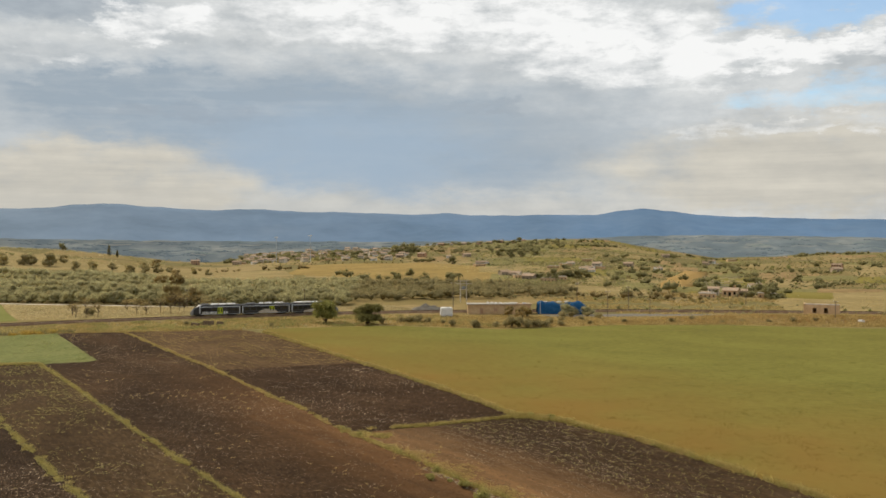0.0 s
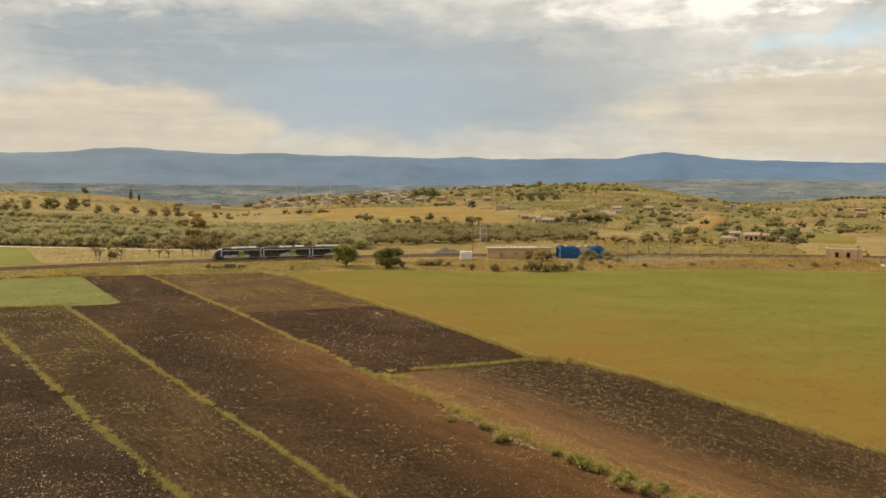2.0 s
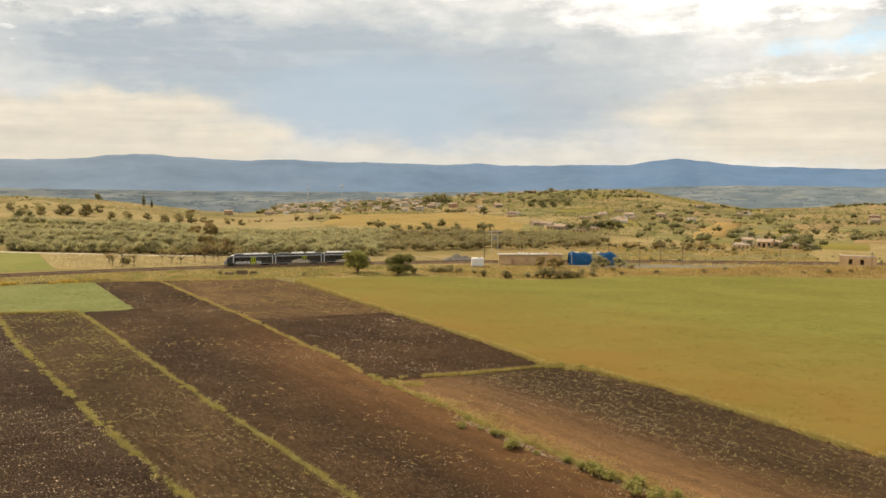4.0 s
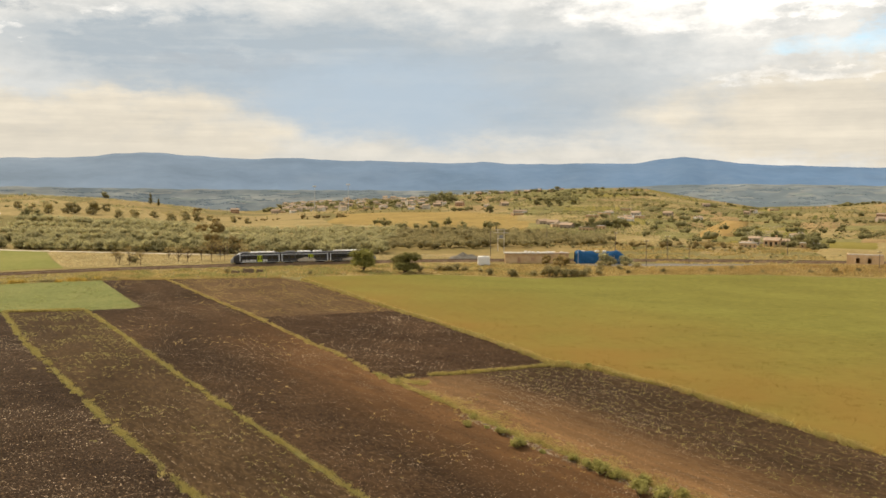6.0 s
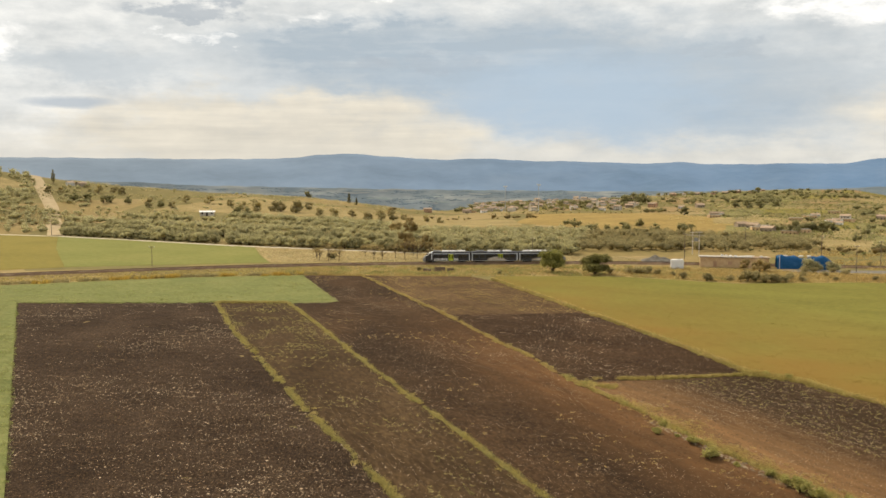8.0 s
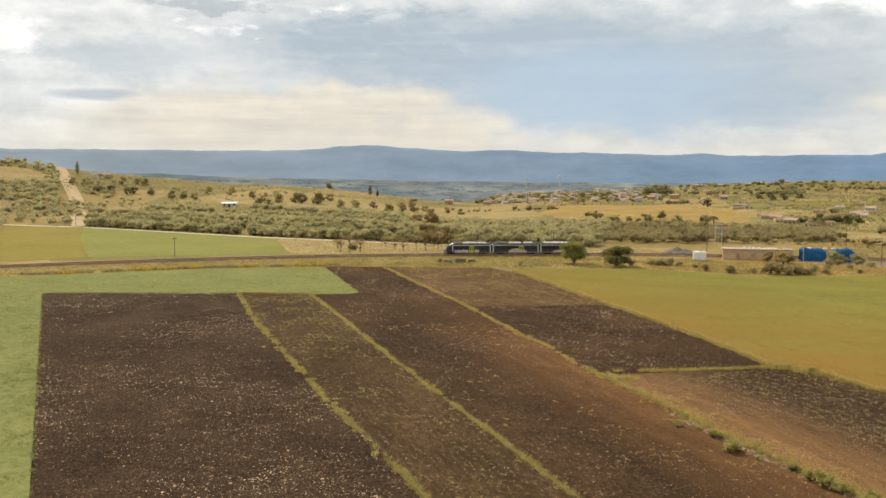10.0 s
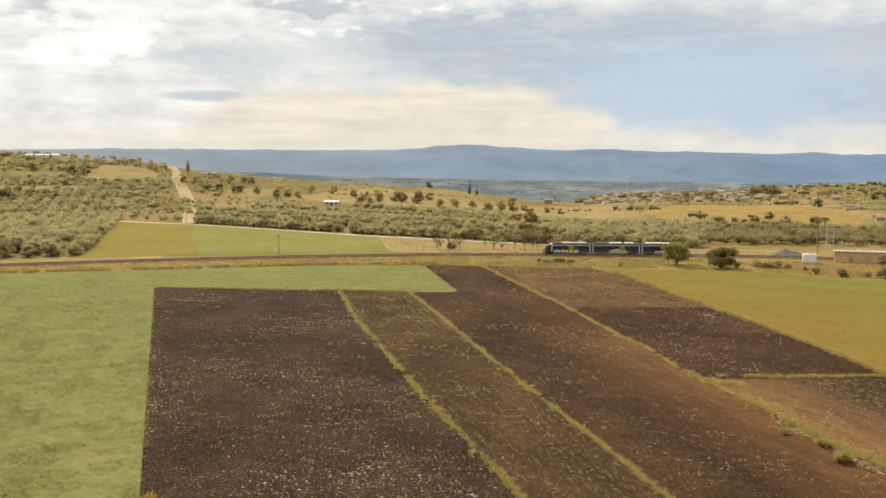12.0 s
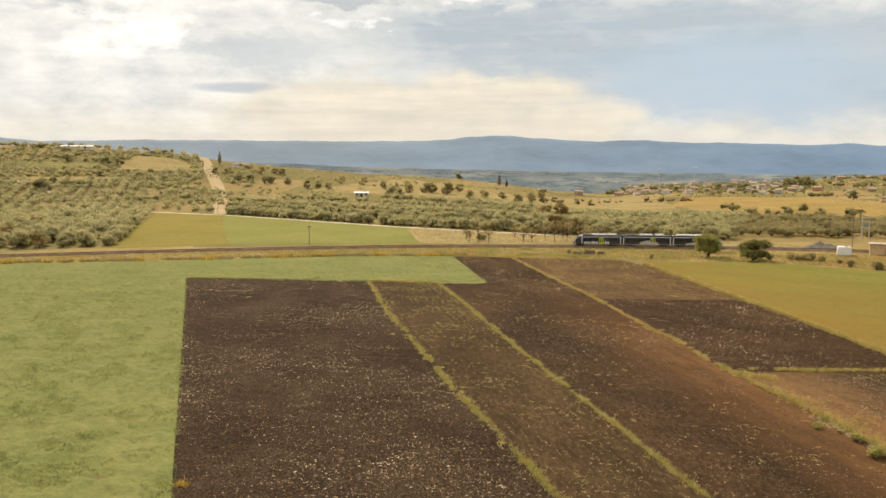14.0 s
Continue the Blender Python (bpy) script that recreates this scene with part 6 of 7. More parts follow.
for va, vr, k in ((5.0, 566, 2), (4.5, 572, 0), (6.7, 528, 4), (7.2, 532, 2), (8.7, 628, 4), (9.1, 640, 4), (9.6, 650, 2), (7.9, 702, 4), (11.4, 718, 0), (2.3, 708, 0), (2.6, 715, 4), (13.6, 1065, 0), (15.9, 1000, 0), (16.3, 1010, 4), (17.4, 1090, 2), (23.2, 770, 3), (20.4, 1290, 4), (3.6, 1470, 3), (5.0, 1480, 3), (2.3, 1440, 0)):
    spots.append((*polar(va, vr), k))
used = set()
for x, y, k in spots:
    src = kinds[k]
    f = 0.62 if math.hypot(x, y) < 900 else hr.uniform(0.45, 0.78)
    m = pose(x, y, land(x, y), 0, 0, hr.uniform(-35, 35) + math.degrees(math.atan2(-x, y))) @ Matrix.Diagonal((f, f, f, 1))
    if k in used:
        copy_thing(src, pose(0, 0, 0)).matrix_basis = m
    else:
        src.matrix_basis = m
        used.add(k)
white = house("farm_shed", "low shed with a pale sheet roof among olives", 9, 6, 2.4, M_PALEWALL, M_ROOFKIT, 0.7, 3)
white.matrix_basis = pose(-293, 540, land(-293, 540), 0, 0, 25)
big = house("farmhouse", "orange-washed farmhouse with a clay roof", 6.4, 5.4, 2.9, M_OCHREWALL, M_TILE, 1.0, 3, 1)
big.matrix_basis = pose(131, 418, land(131, 418), 0, 0, -30)
for x, y, k, f in ((118, 410, 2, 0.55), (126, 428, 1, 0.5), (139, 428, 0, 0.5), (163, 477, 4, 0.55), (144, 408, 2, 0.62), (120, 420, 4, 0.45)):
    made = copy_thing(kinds[k], pose(0, 0, 0))
    made.matrix_basis = pose(x, y, land(x, y), 0, 0, -18) @ Matrix.Diagonal((f, f, f, 1))
shed = house("greenhouse", "long pale greenhouse roof on the hill", 24, 6, 1.6, M_PALEWALL, M_WHITE, 0.8, 2)
shed.matrix_basis = pose(-560, 560, land(-560, 560), 0, 0, 44)

# ruined house near the meadow
def ruin():
    root = thing("ruined_house", "roofless pink stone ruin with two dark windows", "ruin", at=pose(133.5, 324, 0.9, 0, 0, -22))
    w, d, h, t = 11.8, 6.5, 3.7, 0.5
    s = Shape()
    x = -w / 2
    for a, b in ((-2.9, -1.7), (0.8, 2.0)):
        s.box((x + a) / 2, -d / 2, -0.4, a - x, t, h + 0.4)
        s.box((a + b) / 2, -d / 2, -0.4, b - a, t, 1.2).box((a + b) / 2, -d / 2, 2.6, b - a, t, h - 2.6)
        x = b
    s.box((x + w / 2) / 2, -d / 2, -0.4, w / 2 - x, t, h + 0.4)
    s.box(0, d / 2, -0.4, w, t, h + 0.3)
    s.box(-w / 2 + t / 2, 0, -0.4, t, d - t, h + 0.55).box(w / 2 - t / 2, 0, -0.4, t, d - t, h + 0.2)
    part("wall", s, M_OCHREWALL, root)
    r = random.Random(4)
    cap = Shape()
    for k in range(44):
        cap.box(-w / 2 + 0.3 + k * (w - 0.6) / 43, -d / 2 + r.uniform(-0.08, 0.08), h - 0.05, 0.3, 0.46, r.uniform(0.1, 0.42), 0.8)
    part("coping", cap, M_PALEWALL, root, "pale broken wall top")
    part("roof_slab", Shape().box(-0.5, 0, h - 0.5, w - 1.4, d - 0.6, 0.3), M_FLATROOF, root)


ruin()

# white tank by the line
tank = thing("water_tank", "white cube-shaped water tank on a low plinth", "tank", at=pose(1.2, 326, 0, 0, 0, 5))
part("plinth", Shape().box(0, 0, -0.2, 4.6, 3.6, 0.45), M_CONCRETE, tank)
part("body", bevelled("body", 4.2, 3.2, 3.0, 0.25, M_WHITE, (0, 0, 0.25), 3), M_WHITE, tank)
part("lid", Shape().tube([(0.6, 0, 3.2), (0.6, 0, 3.4)], [0.5, 0.5], 12), M_GREYKIT, tank)


def low_station():
    root = thing("low_building", "long low orange-brown shed with a flat slab roof", "building", at=pose(20.5, 336.5, 0, 0, 0, 1))
    w, d, h = 23.0, 4.2, 3.5
    part("wall", Shape().box(0, -d / 2 + 0.15, -0.3, w, 0.3, h + 0.3).box(0, d / 2 - 0.15, -0.3, w, 0.3, h + 0.3).box(-w / 2 + 0.15, 0, -0.3, 0.3, d - 0.6, h + 0.3).box(w / 2 - 0.15, 0, -0.3, 0.3, d - 0.6, h + 0.3), M_OCHREWALL, root)
    part("roof", Shape().box(-3, 0, h + 0.005, w - 5, d + 0.9, 0.28), M_FLATROOF, root, "pale slab roof")
    part("roof", Shape().box(9, 0, h + 0.005, 6.0, d + 0.5, 0.2), M_TILE, root, "patched clay roof")
    for x, wd, z, hh in ((-6.5, 1.1, 0, 2.1), (-1.5, 1.2, 1.0, 1.1), (4.0, 1.2, 1.0, 1.1), (8.5, 2.2, 0, 2.3)):
        part("door" if z == 0 else "window", Shape().box(x, -d / 2 - 0.01, z, wd, 0.16, hh), M_BRICKWALL if wd < 2 else M_HOLE, root)
    r = random.Random(8)
    junk = Shape()
    for k in range(16):
        junk.box(r.uniform(-5, 11), r.uniform(-1.4, 1.4), h + 0.28, r.uniform(0.6, 1.6), r.uniform(0.5, 1.0), r.uniform(0.15, 0.5), 0.7)
    part("roof_clutter", junk, M_WHITE, root, "pale rubble lying on the roof")


low_station()


def tarp_stack():
    """Straw stack under sheets: a humped ridge with folds."""
    root = thing("covered_stack", "long straw stack under a bright blue tarpaulin", "haystack", at=pose(43.5, 337, 0, 0, 0, 1))
    s, nx, ny = Shape(), 60, 18
    rr = random.Random(3)
    for i in range(nx + 1):
        u = i / nx
        top = 4.1 + 0.45 * math.sin(u * 9.5) + 0.25 * math.sin(u * 23) - 1.2 * max(0, u - 0.82) / 0.18
        for k in range(ny + 1):
            v = k / ny * 2 - 1
            z = top * (1 - abs(v) ** 3.2) + 0.12 * math.sin(u * 40 + v * 7) * (1 - abs(v)) + rr.uniform(-0.05, 0.05)
            s.v.append(((u - 0.5) * 18.0, v * 2.8, max(0.0, z) - 0.02))
    w = ny + 1
    s.f += [(i * w + k, (i + 1) * w + k, (i + 1) * w + k + 1, i * w + k + 1) for i in range(nx) for k in range(ny)]
    part("tarpaulin", s, M_BLUE, root, smooth=True)
    for x, sx in ((-6.5, 2.2), (-1.0, 1.8), (1.6, 1.4)):
        part("sandbag", bevelled("sandbag", sx, 1.2, 0.45, 0.18, M_WHITE, (x, -0.3, 4.1)), M_WHITE, root, "white weight on the sheet")
    part("pole", Shape().tube([(-8.2, -3.0, -0.3), (-8.2, -3.0, 4.6)], [0.12, 0.1], 8), M_STEEL, root)


tarp_stack()


def heap(x, y, w, d, h, seed, m, label):
    s, n_ = Shape(), 26
    for i in range(n_ + 1):
        for k in range(n_ + 1):
            u, v = i / n_ * 2 - 1, k / n_ * 2 - 1
            r = math.hypot(u, v)
            z = h * max(0.0, 1 - r) ** 0.8 * (1 + 0.35 * fbm(u * 3 + seed, v * 3, 1.0)) - 0.05
            s.v.append((u * w / 2, v * d / 2, z))
    s.f += [(i * (n_ + 1) + k, (i + 1) * (n_ + 1) + k, (i + 1) * (n_ + 1) + k + 1, i * (n_ + 1) + k + 1) for i in range(n_) for k in range(n_)]
    return thing("spoil_heap", label, "heap", shape=s, material=m, at=pose(x, y, 0))


heap(-6, 351, 14, 6, 2.4, 1, M_GRAVEL, "dark grey heap of ballast gravel beside the line")
heap(98, 322, 12, 6, 1.2, 7, M_DIRT, "low mound of tan earth")


# culvert blocks on the verge
for x, y, w, d, h, turn, lab in ((-76, 297.5, 3.4, 1.0, 1.6, 30, "leaning concrete culvert slab on the verge"), (-80, 296.5, 2.6, 1.2, 1.0, -20, "grey concrete block on the verge"), (-72.5, 298.5, 2.2, 1.0, 1.2, 10, "weathered concrete culvert headwall"),
                                 (138, 303, 1.6, 1.4, 1.3, 12, "small white concrete block at the meadow")):
    b = thing("concrete_block", lab, "concrete block", at=pose(x, y, -0.1, 0, 4, turn))
    part("block", bevelled("block", w, d, h, 0.06, M_EARTH if x < 0 else M_WHITE), M_EARTH, b)


# ---- poles ----
def pole(x, y, h, label, arms=1, steel=False):
    m = M_STEEL if steel else M_WOODPOLE
    root = thing("utility_pole", label, "pole", "line poles", at=pose(x, y, land(x, y), 0, 0, 20))
    part("post", Shape().tube([(0, 0, -0.5), (0, 0, h)], [0.15, 0.085], 8), m, root)
    for k in range(arms):
        part("crossarm", Shape().box(0, 0, h - 0.5 - k * 0.8, 1.9, 0.14, 0.14), m, root)
        for dx in (-0.8, 0.8):
            part("insulator", Shape().tube([(dx, 0, h - 0.36 - k * 0.8), (dx, 0, h - 0.1 - k * 0.8)], [0.07, 0.05], 6), M_WHITE, root)


for x, y, h in ((4, 362, 10), (59, 329, 9), (71, 352, 9), (75, 333, 6), (132, 309, 7), (55, 377, 9), (30, 418, 9), (-318, 419, 8), (-180, 291, 7), (56, 384, 8), (123, 373, 8), (-53, 352, 8), (-98, 352, 8)):
    pole(x, y, h, "slim weathered wooden line pole with crossarm")
hp = thing("transformer_pole", "twin concrete pole with crossbeams and transformer", "pole", at=pose(8.6, 386, land(8, 386), 0, 0, 8))
for dx in (-1.3, 1.3):
    part("post", Shape().tube([(dx, 0, -0.4), (dx, 0, 9.2)], [0.2, 0.14], 8), M_PALEWALL, hp)
for z, w in ((8.8, 5.2), (7.6, 6.6), (5.2, 3.4)):
    part("crossbeam", Shape().box(0, 0, z, w, 0.2, 0.22), M_PALEWALL, hp)
part("transformer", bevelled("transformer", 1.5, 0.9, 1.3, 0.08, M_GREYKIT, (0, -0.3, 5.42)), M_GREYKIT, hp)


def mast(x, y, h):
    root = thing("floodlight_mast", "tall slim floodlight mast of the sports ground", "mast", "floodlight masts", at=pose(x, y, land(x, y)))
    part("post", Shape().tube([(0, 0, -0.5), (0, 0, h * 0.5), (0, 0, h)], [0.4, 0.3, 0.2], 8), M_STEEL, root)
    part("lamp_rack", Shape().box(0, 0, h - 0.2, 3.6, 0.8, 0.3), M_STEEL, root)
    for dx in (-1.3, 0, 1.3):
        part("floodlight", bevelled("floodlight", 0.9, 0.6, 0.8, 0.08, M_WHITE, (dx, -0.4, h + 0.1)), M_WHITE, root)


mast(-162, 895, 24)
mast(-121, 839, 24)

# ---- terrace walls on the far slope ----
for k in range(8):
    tr = 448 + k * 25.0
    a, b = np.array(polar(15.6 + 0.05 * k, tr)), np.array(polar(17.9 + 0.1 * math.sin(k * 2.1), tr + 10))
    s = Shape()
    tw = random.Random(k)
    for i, (x, y) in enumerate(along([a, b], 26)):
        s.box(x - a[0], y - a[1], land(x, y) - land(*a) - 0.6, 1.3, 0.9, 1.5 + tw.uniform(-0.25, 0.2), 0.92)
    thing("terrace_wall", "pale dry-stone terrace wall on the slope", "wall", "terrace walls", at=pose(a[0], a[1], land(*a)), shape=s, material=M_TERRACE)


# ---- clods, crops and margins ----
def between(left, right, count, rng, pull=1.0, lanes=0):
    """Random places between two edges, denser towards their near ends when pull is over 1."""
    a, b = along(left, 200), along(right, 200)
    v = rng.random(count) ** (1 / pull) * 200
    i = np.minimum(v.astype(int), 199)
    fr = (v - i)[:, None]
    u = rng.random((count, 1))
    if lanes:  # in rows along the edges
        u = (np.floor(u * lanes) + 0.5 + rng.normal(size=u.shape) * 0.08) / lanes
    return (a[i] * (1 - fr) + a[i + 1] * fr) * (1 - u) + (b[i] * (1 - fr) + b[i + 1] * fr) * u


OCT = np.array([(1, 0, 0), (0, 0.6, 0), (-1, 0, 0), (0, -0.6, 0), (0, 0, 0.9)])
OCT_F = np.array([(0, 1, 4), (1, 2, 4), (2, 3, 4), (3, 0, 4)])


def on_soil(xy, lift, relief):
    """Height of worked soil at each place."""
    return np.array([lift + relief * (0.6 + fbm(x, y, 2.4, 3)) for x, y in xy])


def clods(name, label, xy, size, material, seed, z=0.1, relief=0.13):
    """Lumps of earth or stone, each with its own form."""
    rng = np.random.default_rng(seed)
    n_ = len(xy)
    z = on_soil(xy, z, relief)[:, None]
    s = size[0] + (size[1] - size[0]) * rng.random((n_, 1)) ** 2.5
    v = OCT[None] * rng.uniform(0.55, 1.3, (n_, 5, 1)) * s[:, None] * np.array([1, 1, 0.62])
    a = rng.random(n_) * math.tau
    c, d = np.cos(a)[:, None], np.sin(a)[:, None]
    x, y = v[:, :, 0] * c - v[:, :, 1] * d, v[:, :, 0] * d + v[:, :, 1] * c
    v = np.stack([x + xy[:, :1], y + xy[:, 1:], v[:, :, 2] + z], -1).reshape(-1, 3)
    f = (OCT_F[None] + np.arange(n_)[:, None, None] * 5).reshape(-1, 3)
    return tagged(new(name, np_mesh(name, v, f, material)), label, "clods", kind="stuff")


def blades(name, label, category, xy, height, width, per, spread, material, seed, z=0.03, lean=0.5, lift=None):
    """Tufts of pointed blades."""
    rng = np.random.default_rng(seed)
    p = np.repeat(xy, per, 0)
    n_ = len(p)
    p = p + rng.normal(size=(n_, 2)) * spread
    h = height[0] + (height[1] - height[0]) * rng.random((n_, 1))
    a = rng.random(n_) * math.tau
    side = np.stack([np.cos(a), np.sin(a)], 1) * width * rng.uniform(0.6, 1.4, (n_, 1))
    tip = rng.normal(size=(n_, 2)) * h * lean
    base = np.full((n_, 1), z - 0.05)
    if lift:
        base = base + np.array([[lift(x, y)] for x, y in p])
    v = np.stack([np.c_[p - side, base], np.c_[p + side, base], np.c_[p + tip, base + h]], 1).reshape(-1, 3)
    f = np.arange(n_ * 3).reshape(-1, 3)
    return tagged(new(name, np_mesh(name, v, f, material)), label, category, kind="stuff")


gen = np.random.default_rng(77)


def drifts(xy, rng):
    """Thins flakes so that they lie in soft drifts of two sizes."""
    keep = [fbm(x, y, 26, 2) * 0.7 + fbm(x + 90, y, 5, 2) * 0.5 + r > 0.12 for (x, y), r in zip(xy, rng.uniform(-0.45, 0.45, len(xy)))]
    return xy[np.array(keep)]


def patchy(xy, scale, level, rng):
    """Thins places so that they gather in drifts."""
    keep = [fbm(x, y, scale, 2) + r > level for (x, y), r in zip(xy, rng.uniform(-0.3, 0.3, len(xy)))]
    return xy[np.array(keep)]


near = lambda line_: cut(line_, line_[0][1], 60)
A_NEAR, S1N, S2N = near(A_LEFT), near(STRIP1), near(STRIP2)
clods("earth_clods", "dark earth clods of the ploughed field", between(A_NEAR, S1N, 42000, gen, 1.5), (0.06, 0.2), M_CLOD_DARK, 1, 0.05, 0.24)
clods("pale_clods", "pale dry clods and straw on dark plough", drifts(between(A_NEAR, S1N, 40000, gen, 1.05), gen), (0.04, 0.16), M_CLOD, 2, 0.06, 0.24)
clods("pale_clods", "pale clods between weeds on the ploughed strip", drifts(between(S1N, S2N, 11000, gen, 1.3), gen), (0.05, 0.15), M_CLOD, 3, 0.11, 0.14)
BROWN_L, BROWN_R = [(-115, 273), (-83, 219), (-93, 213.5)] + cut(STRIP2, 213, 60), cut(STRIP3, 277, 60)
clods("earth_clods", "brown earth clods of the long field", between(BROWN_L, BROWN_R, 34000, gen, 1.4), (0.05, 0.18), M_CLOD_DARK, 4, 0.06, 0.14)
clods("pale_clods", "pale clods and straw on the brown plough", drifts(between(BROWN_L, BROWN_R, 62000, gen, 1.2), gen), (0.03, 0.1), M_CLOD, 5, 0.065, 0.14)
E_L, E_R = cut(STRIP3, 205, 143), cut(STRIP4, 216, 156)
clods("earth_clods", "earth clods on the weedy strip", between(S1N, S2N, 9000, gen, 1.4), (0.05, 0.18), M_CLOD_DARK, 15, 0.1, 0.14)
clods("earth_clods", "earth clods on the dark plot", between(E_L, E_R, 8000, gen), (0.06, 0.22), M_CLOD_DARK, 16, 0.065, 0.15)
clods("earth_clods", "earth clods on the stony field", between(cut(STRIP3, 143, 75), cut(STRIP4, 155, 75), 8000, gen), (0.05, 0.18), M_CLOD_DARK, 17, 0.08, 0.12)
clods("pale_clods", "scattered pale clods on the dark plot", drifts(between(E_L, E_R, 9000, gen), gen), (0.06, 0.19), M_CLOD, 6, 0.07, 0.15)
F_L, F_R = [(0, 148), (6, 141), (14, 127), (24, 109), (34, 94), (45, 78)], cut(STRIP4, 155, 75)
clods("pale_clods", "pale stones and dry clods on the stony field", drifts(between(cut(STRIP3, 143, 75), F_R, 60000, gen), gen), (0.03, 0.1), M_CLOD, 7, 0.085, 0.12)
clods("earth_clods", "earth clods on bare tan soil", between(cut(STRIP3, 143, 75), F_L, 9000, gen), (0.04, 0.13), M_CLOD_DARK, 8, 0.08, 0.12)
clods("field_stones", "pale stones heaped along the field margin", np.concatenate([between([(x - 1.6, y - 0.8) for x, y in cut(STRIP3, 124, 82)], [(x + 0.6, y + 0.4) for x, y in cut(STRIP3, 124, 82)], 1500, gen)]), (0.08, 0.3), M_STONE, 9, 0.07, 0.12)

# weeds on the ploughed strips
def soil_at(relief):
    return lambda x, y: relief * (0.6 + fbm(x, y, 2.4, 3))


blades("weeds", "yellow-green weeds on the ploughed strip", "weeds", patchy(between(S1N, S2N, 2600, gen, 0.8), 9, 0.08, gen), (0.05, 0.16), 0.04, 9, 0.14, M_MARGIN_GREEN, 11, 0.16, 0.9, soil_at(0.14))
blades("weeds", "low pale green weeds thick at the far end of the strip", "weeds", patchy(between(cut(STRIP1, 210, 150), cut(STRIP2, 214, 150), 1300, gen), 9, 0.02, gen), (0.06, 0.2), 0.045, 9, 0.18, M_MARGIN_GREEN, 18, 0.16, 0.9, soil_at(0.14))
blades("weeds", "dry tufts in the stony field", "weeds", between(F_L, F_R, 1500, gen), (0.05, 0.15), 0.04, 6, 0.12, M_MARGIN_GREEN, 12, 0.13, 0.9, soil_at(0.12))
blades("stubble", "rows of dry stubble", "stubble", patchy(between(cut(STRIP3, 278, 207), [(-62, 284)] + cut(STRIP4, 270, 217), 2000, gen, 1.0), 9, 0.1, gen), (0.06, 0.16), 0.05, 6, 0.22, M_VERGE, 13, 0.13, 0.8, soil_at(0.1))
blades("stubble", "short dry stubble between the weeds", "stubble", patchy(between(cut(STRIP3, 278, 207), [(-62, 284)] + cut(STRIP4, 270, 217), 3000, gen, 1.0, 24), 12, 0.05, gen), (0.08, 0.2), 0.05, 5, 0.35, M_WEED_DRY, 19, 0.12, 0.8, soil_at(0.1))
blades("weeds", "sparse weeds on the brown plough", "weeds", patchy(between(BROWN_L, BROWN_R, 1600, gen), 14, 0.3, gen), (0.06, 0.18), 0.05, 9, 0.16, M_WEED_DRY, 14, 0.1, 0.9, soil_at(0.14))


# grass margins between the fields
def margin(line_, width, density, seed, tall=(0.25, 0.7), mix=None):
    rng = np.random.default_rng(seed)
    p = along(line_, 400)
    length = np.hypot(*np.diff(p, axis=0).T).sum()
    n_ = int(length * density / 3)
    i = rng.integers(0, 400, n_)
    d = np.diff(p, axis=0)[i]
    side = np.stack([-d[:, 1], d[:, 0]], 1) / np.hypot(*d.T)[:, None]
    wob = np.array([fbm(x, y, 5, 3) for x, y in p[i]])[:, None]
    bend = np.array([fbm(x, y, 11, 2) for x, y in p[i]])[:, None]
    xy = p[i] + d * rng.random((n_, 1)) + side * (rng.normal(size=(n_, 1)) * width * 0.32 * np.clip(0.95 + 0.9 * wob, 0.5, 1.6) + bend * 0.3)
    xy = xy[(wob[:, 0] * 1.4 + rng.uniform(-0.4, 0.6, n_)) > -0.3]
    return blades("grass_margin", "unmown yellow-green grass bank between fields", "grass", xy, tall, 0.03, 28, 0.15, mix or M_VERGE, seed, 0.08, 0.45)


margin(near(A_LEFT), 0.3, 12, 45, (0.15, 0.35), M_CROP_BLADE)
margin(near(STRIP1), 0.5, 26, 31, (0.15, 0.55), M_MARGIN_GREEN)
margin(near(STRIP1), 0.6, 12, 131, (0.2, 0.7))
margin(near(STRIP2), 0.48, 26, 32, (0.15, 0.5), M_MARGIN_GREEN)
margin(near(STRIP2), 0.6, 10, 132, (0.2, 0.7))
margin(cut(STRIP3, 277, 130), 0.7, 20, 33, (0.15, 0.5), M_WEED_DRY)
margin(cut(STRIP3, 277, 130), 0.5, 8, 133, (0.15, 0.5))
margin([(x + 1.0, y + 0.7) for x, y in cut(STRIP3, 135, 75)], 3.4, 70, 34, (0.12, 0.45), M_WEED_DRY)
margin(cut(STRIP3, 142, 75), 0.8, 22, 44)
margin(cut(STRIP4, 279, 75), 0.9, 30, 35, (0.25, 0.85))
margin(cut(STRIP4, 279, 75), 1.0, 10, 46, (0.4, 1.0), M_WEED_DRY)
margin([(-11.8, 146), (-1.5, 149.2), (12.9, 156)], 1.0, 40, 36)
margin([(-14, 143), (-8, 141)], 3.0, 60, 37)
margin([(12, 156.5), (21, 151.5)], 2.6, 60, 39, (0.4, 0.9))
margin([(-112, 210), (-94.2, 214)], 0.8, 40, 38, (0.4, 0.9))
margin([(-160, 197.3), (-112, 210)], 0.4, 22, 40, (0.3, 0.6), M_CROP_BLADE)
margin([(-115, 275), (-62, 284)], 1.0, 24, 41, (0.3, 0.8), M_WEED_DRY)

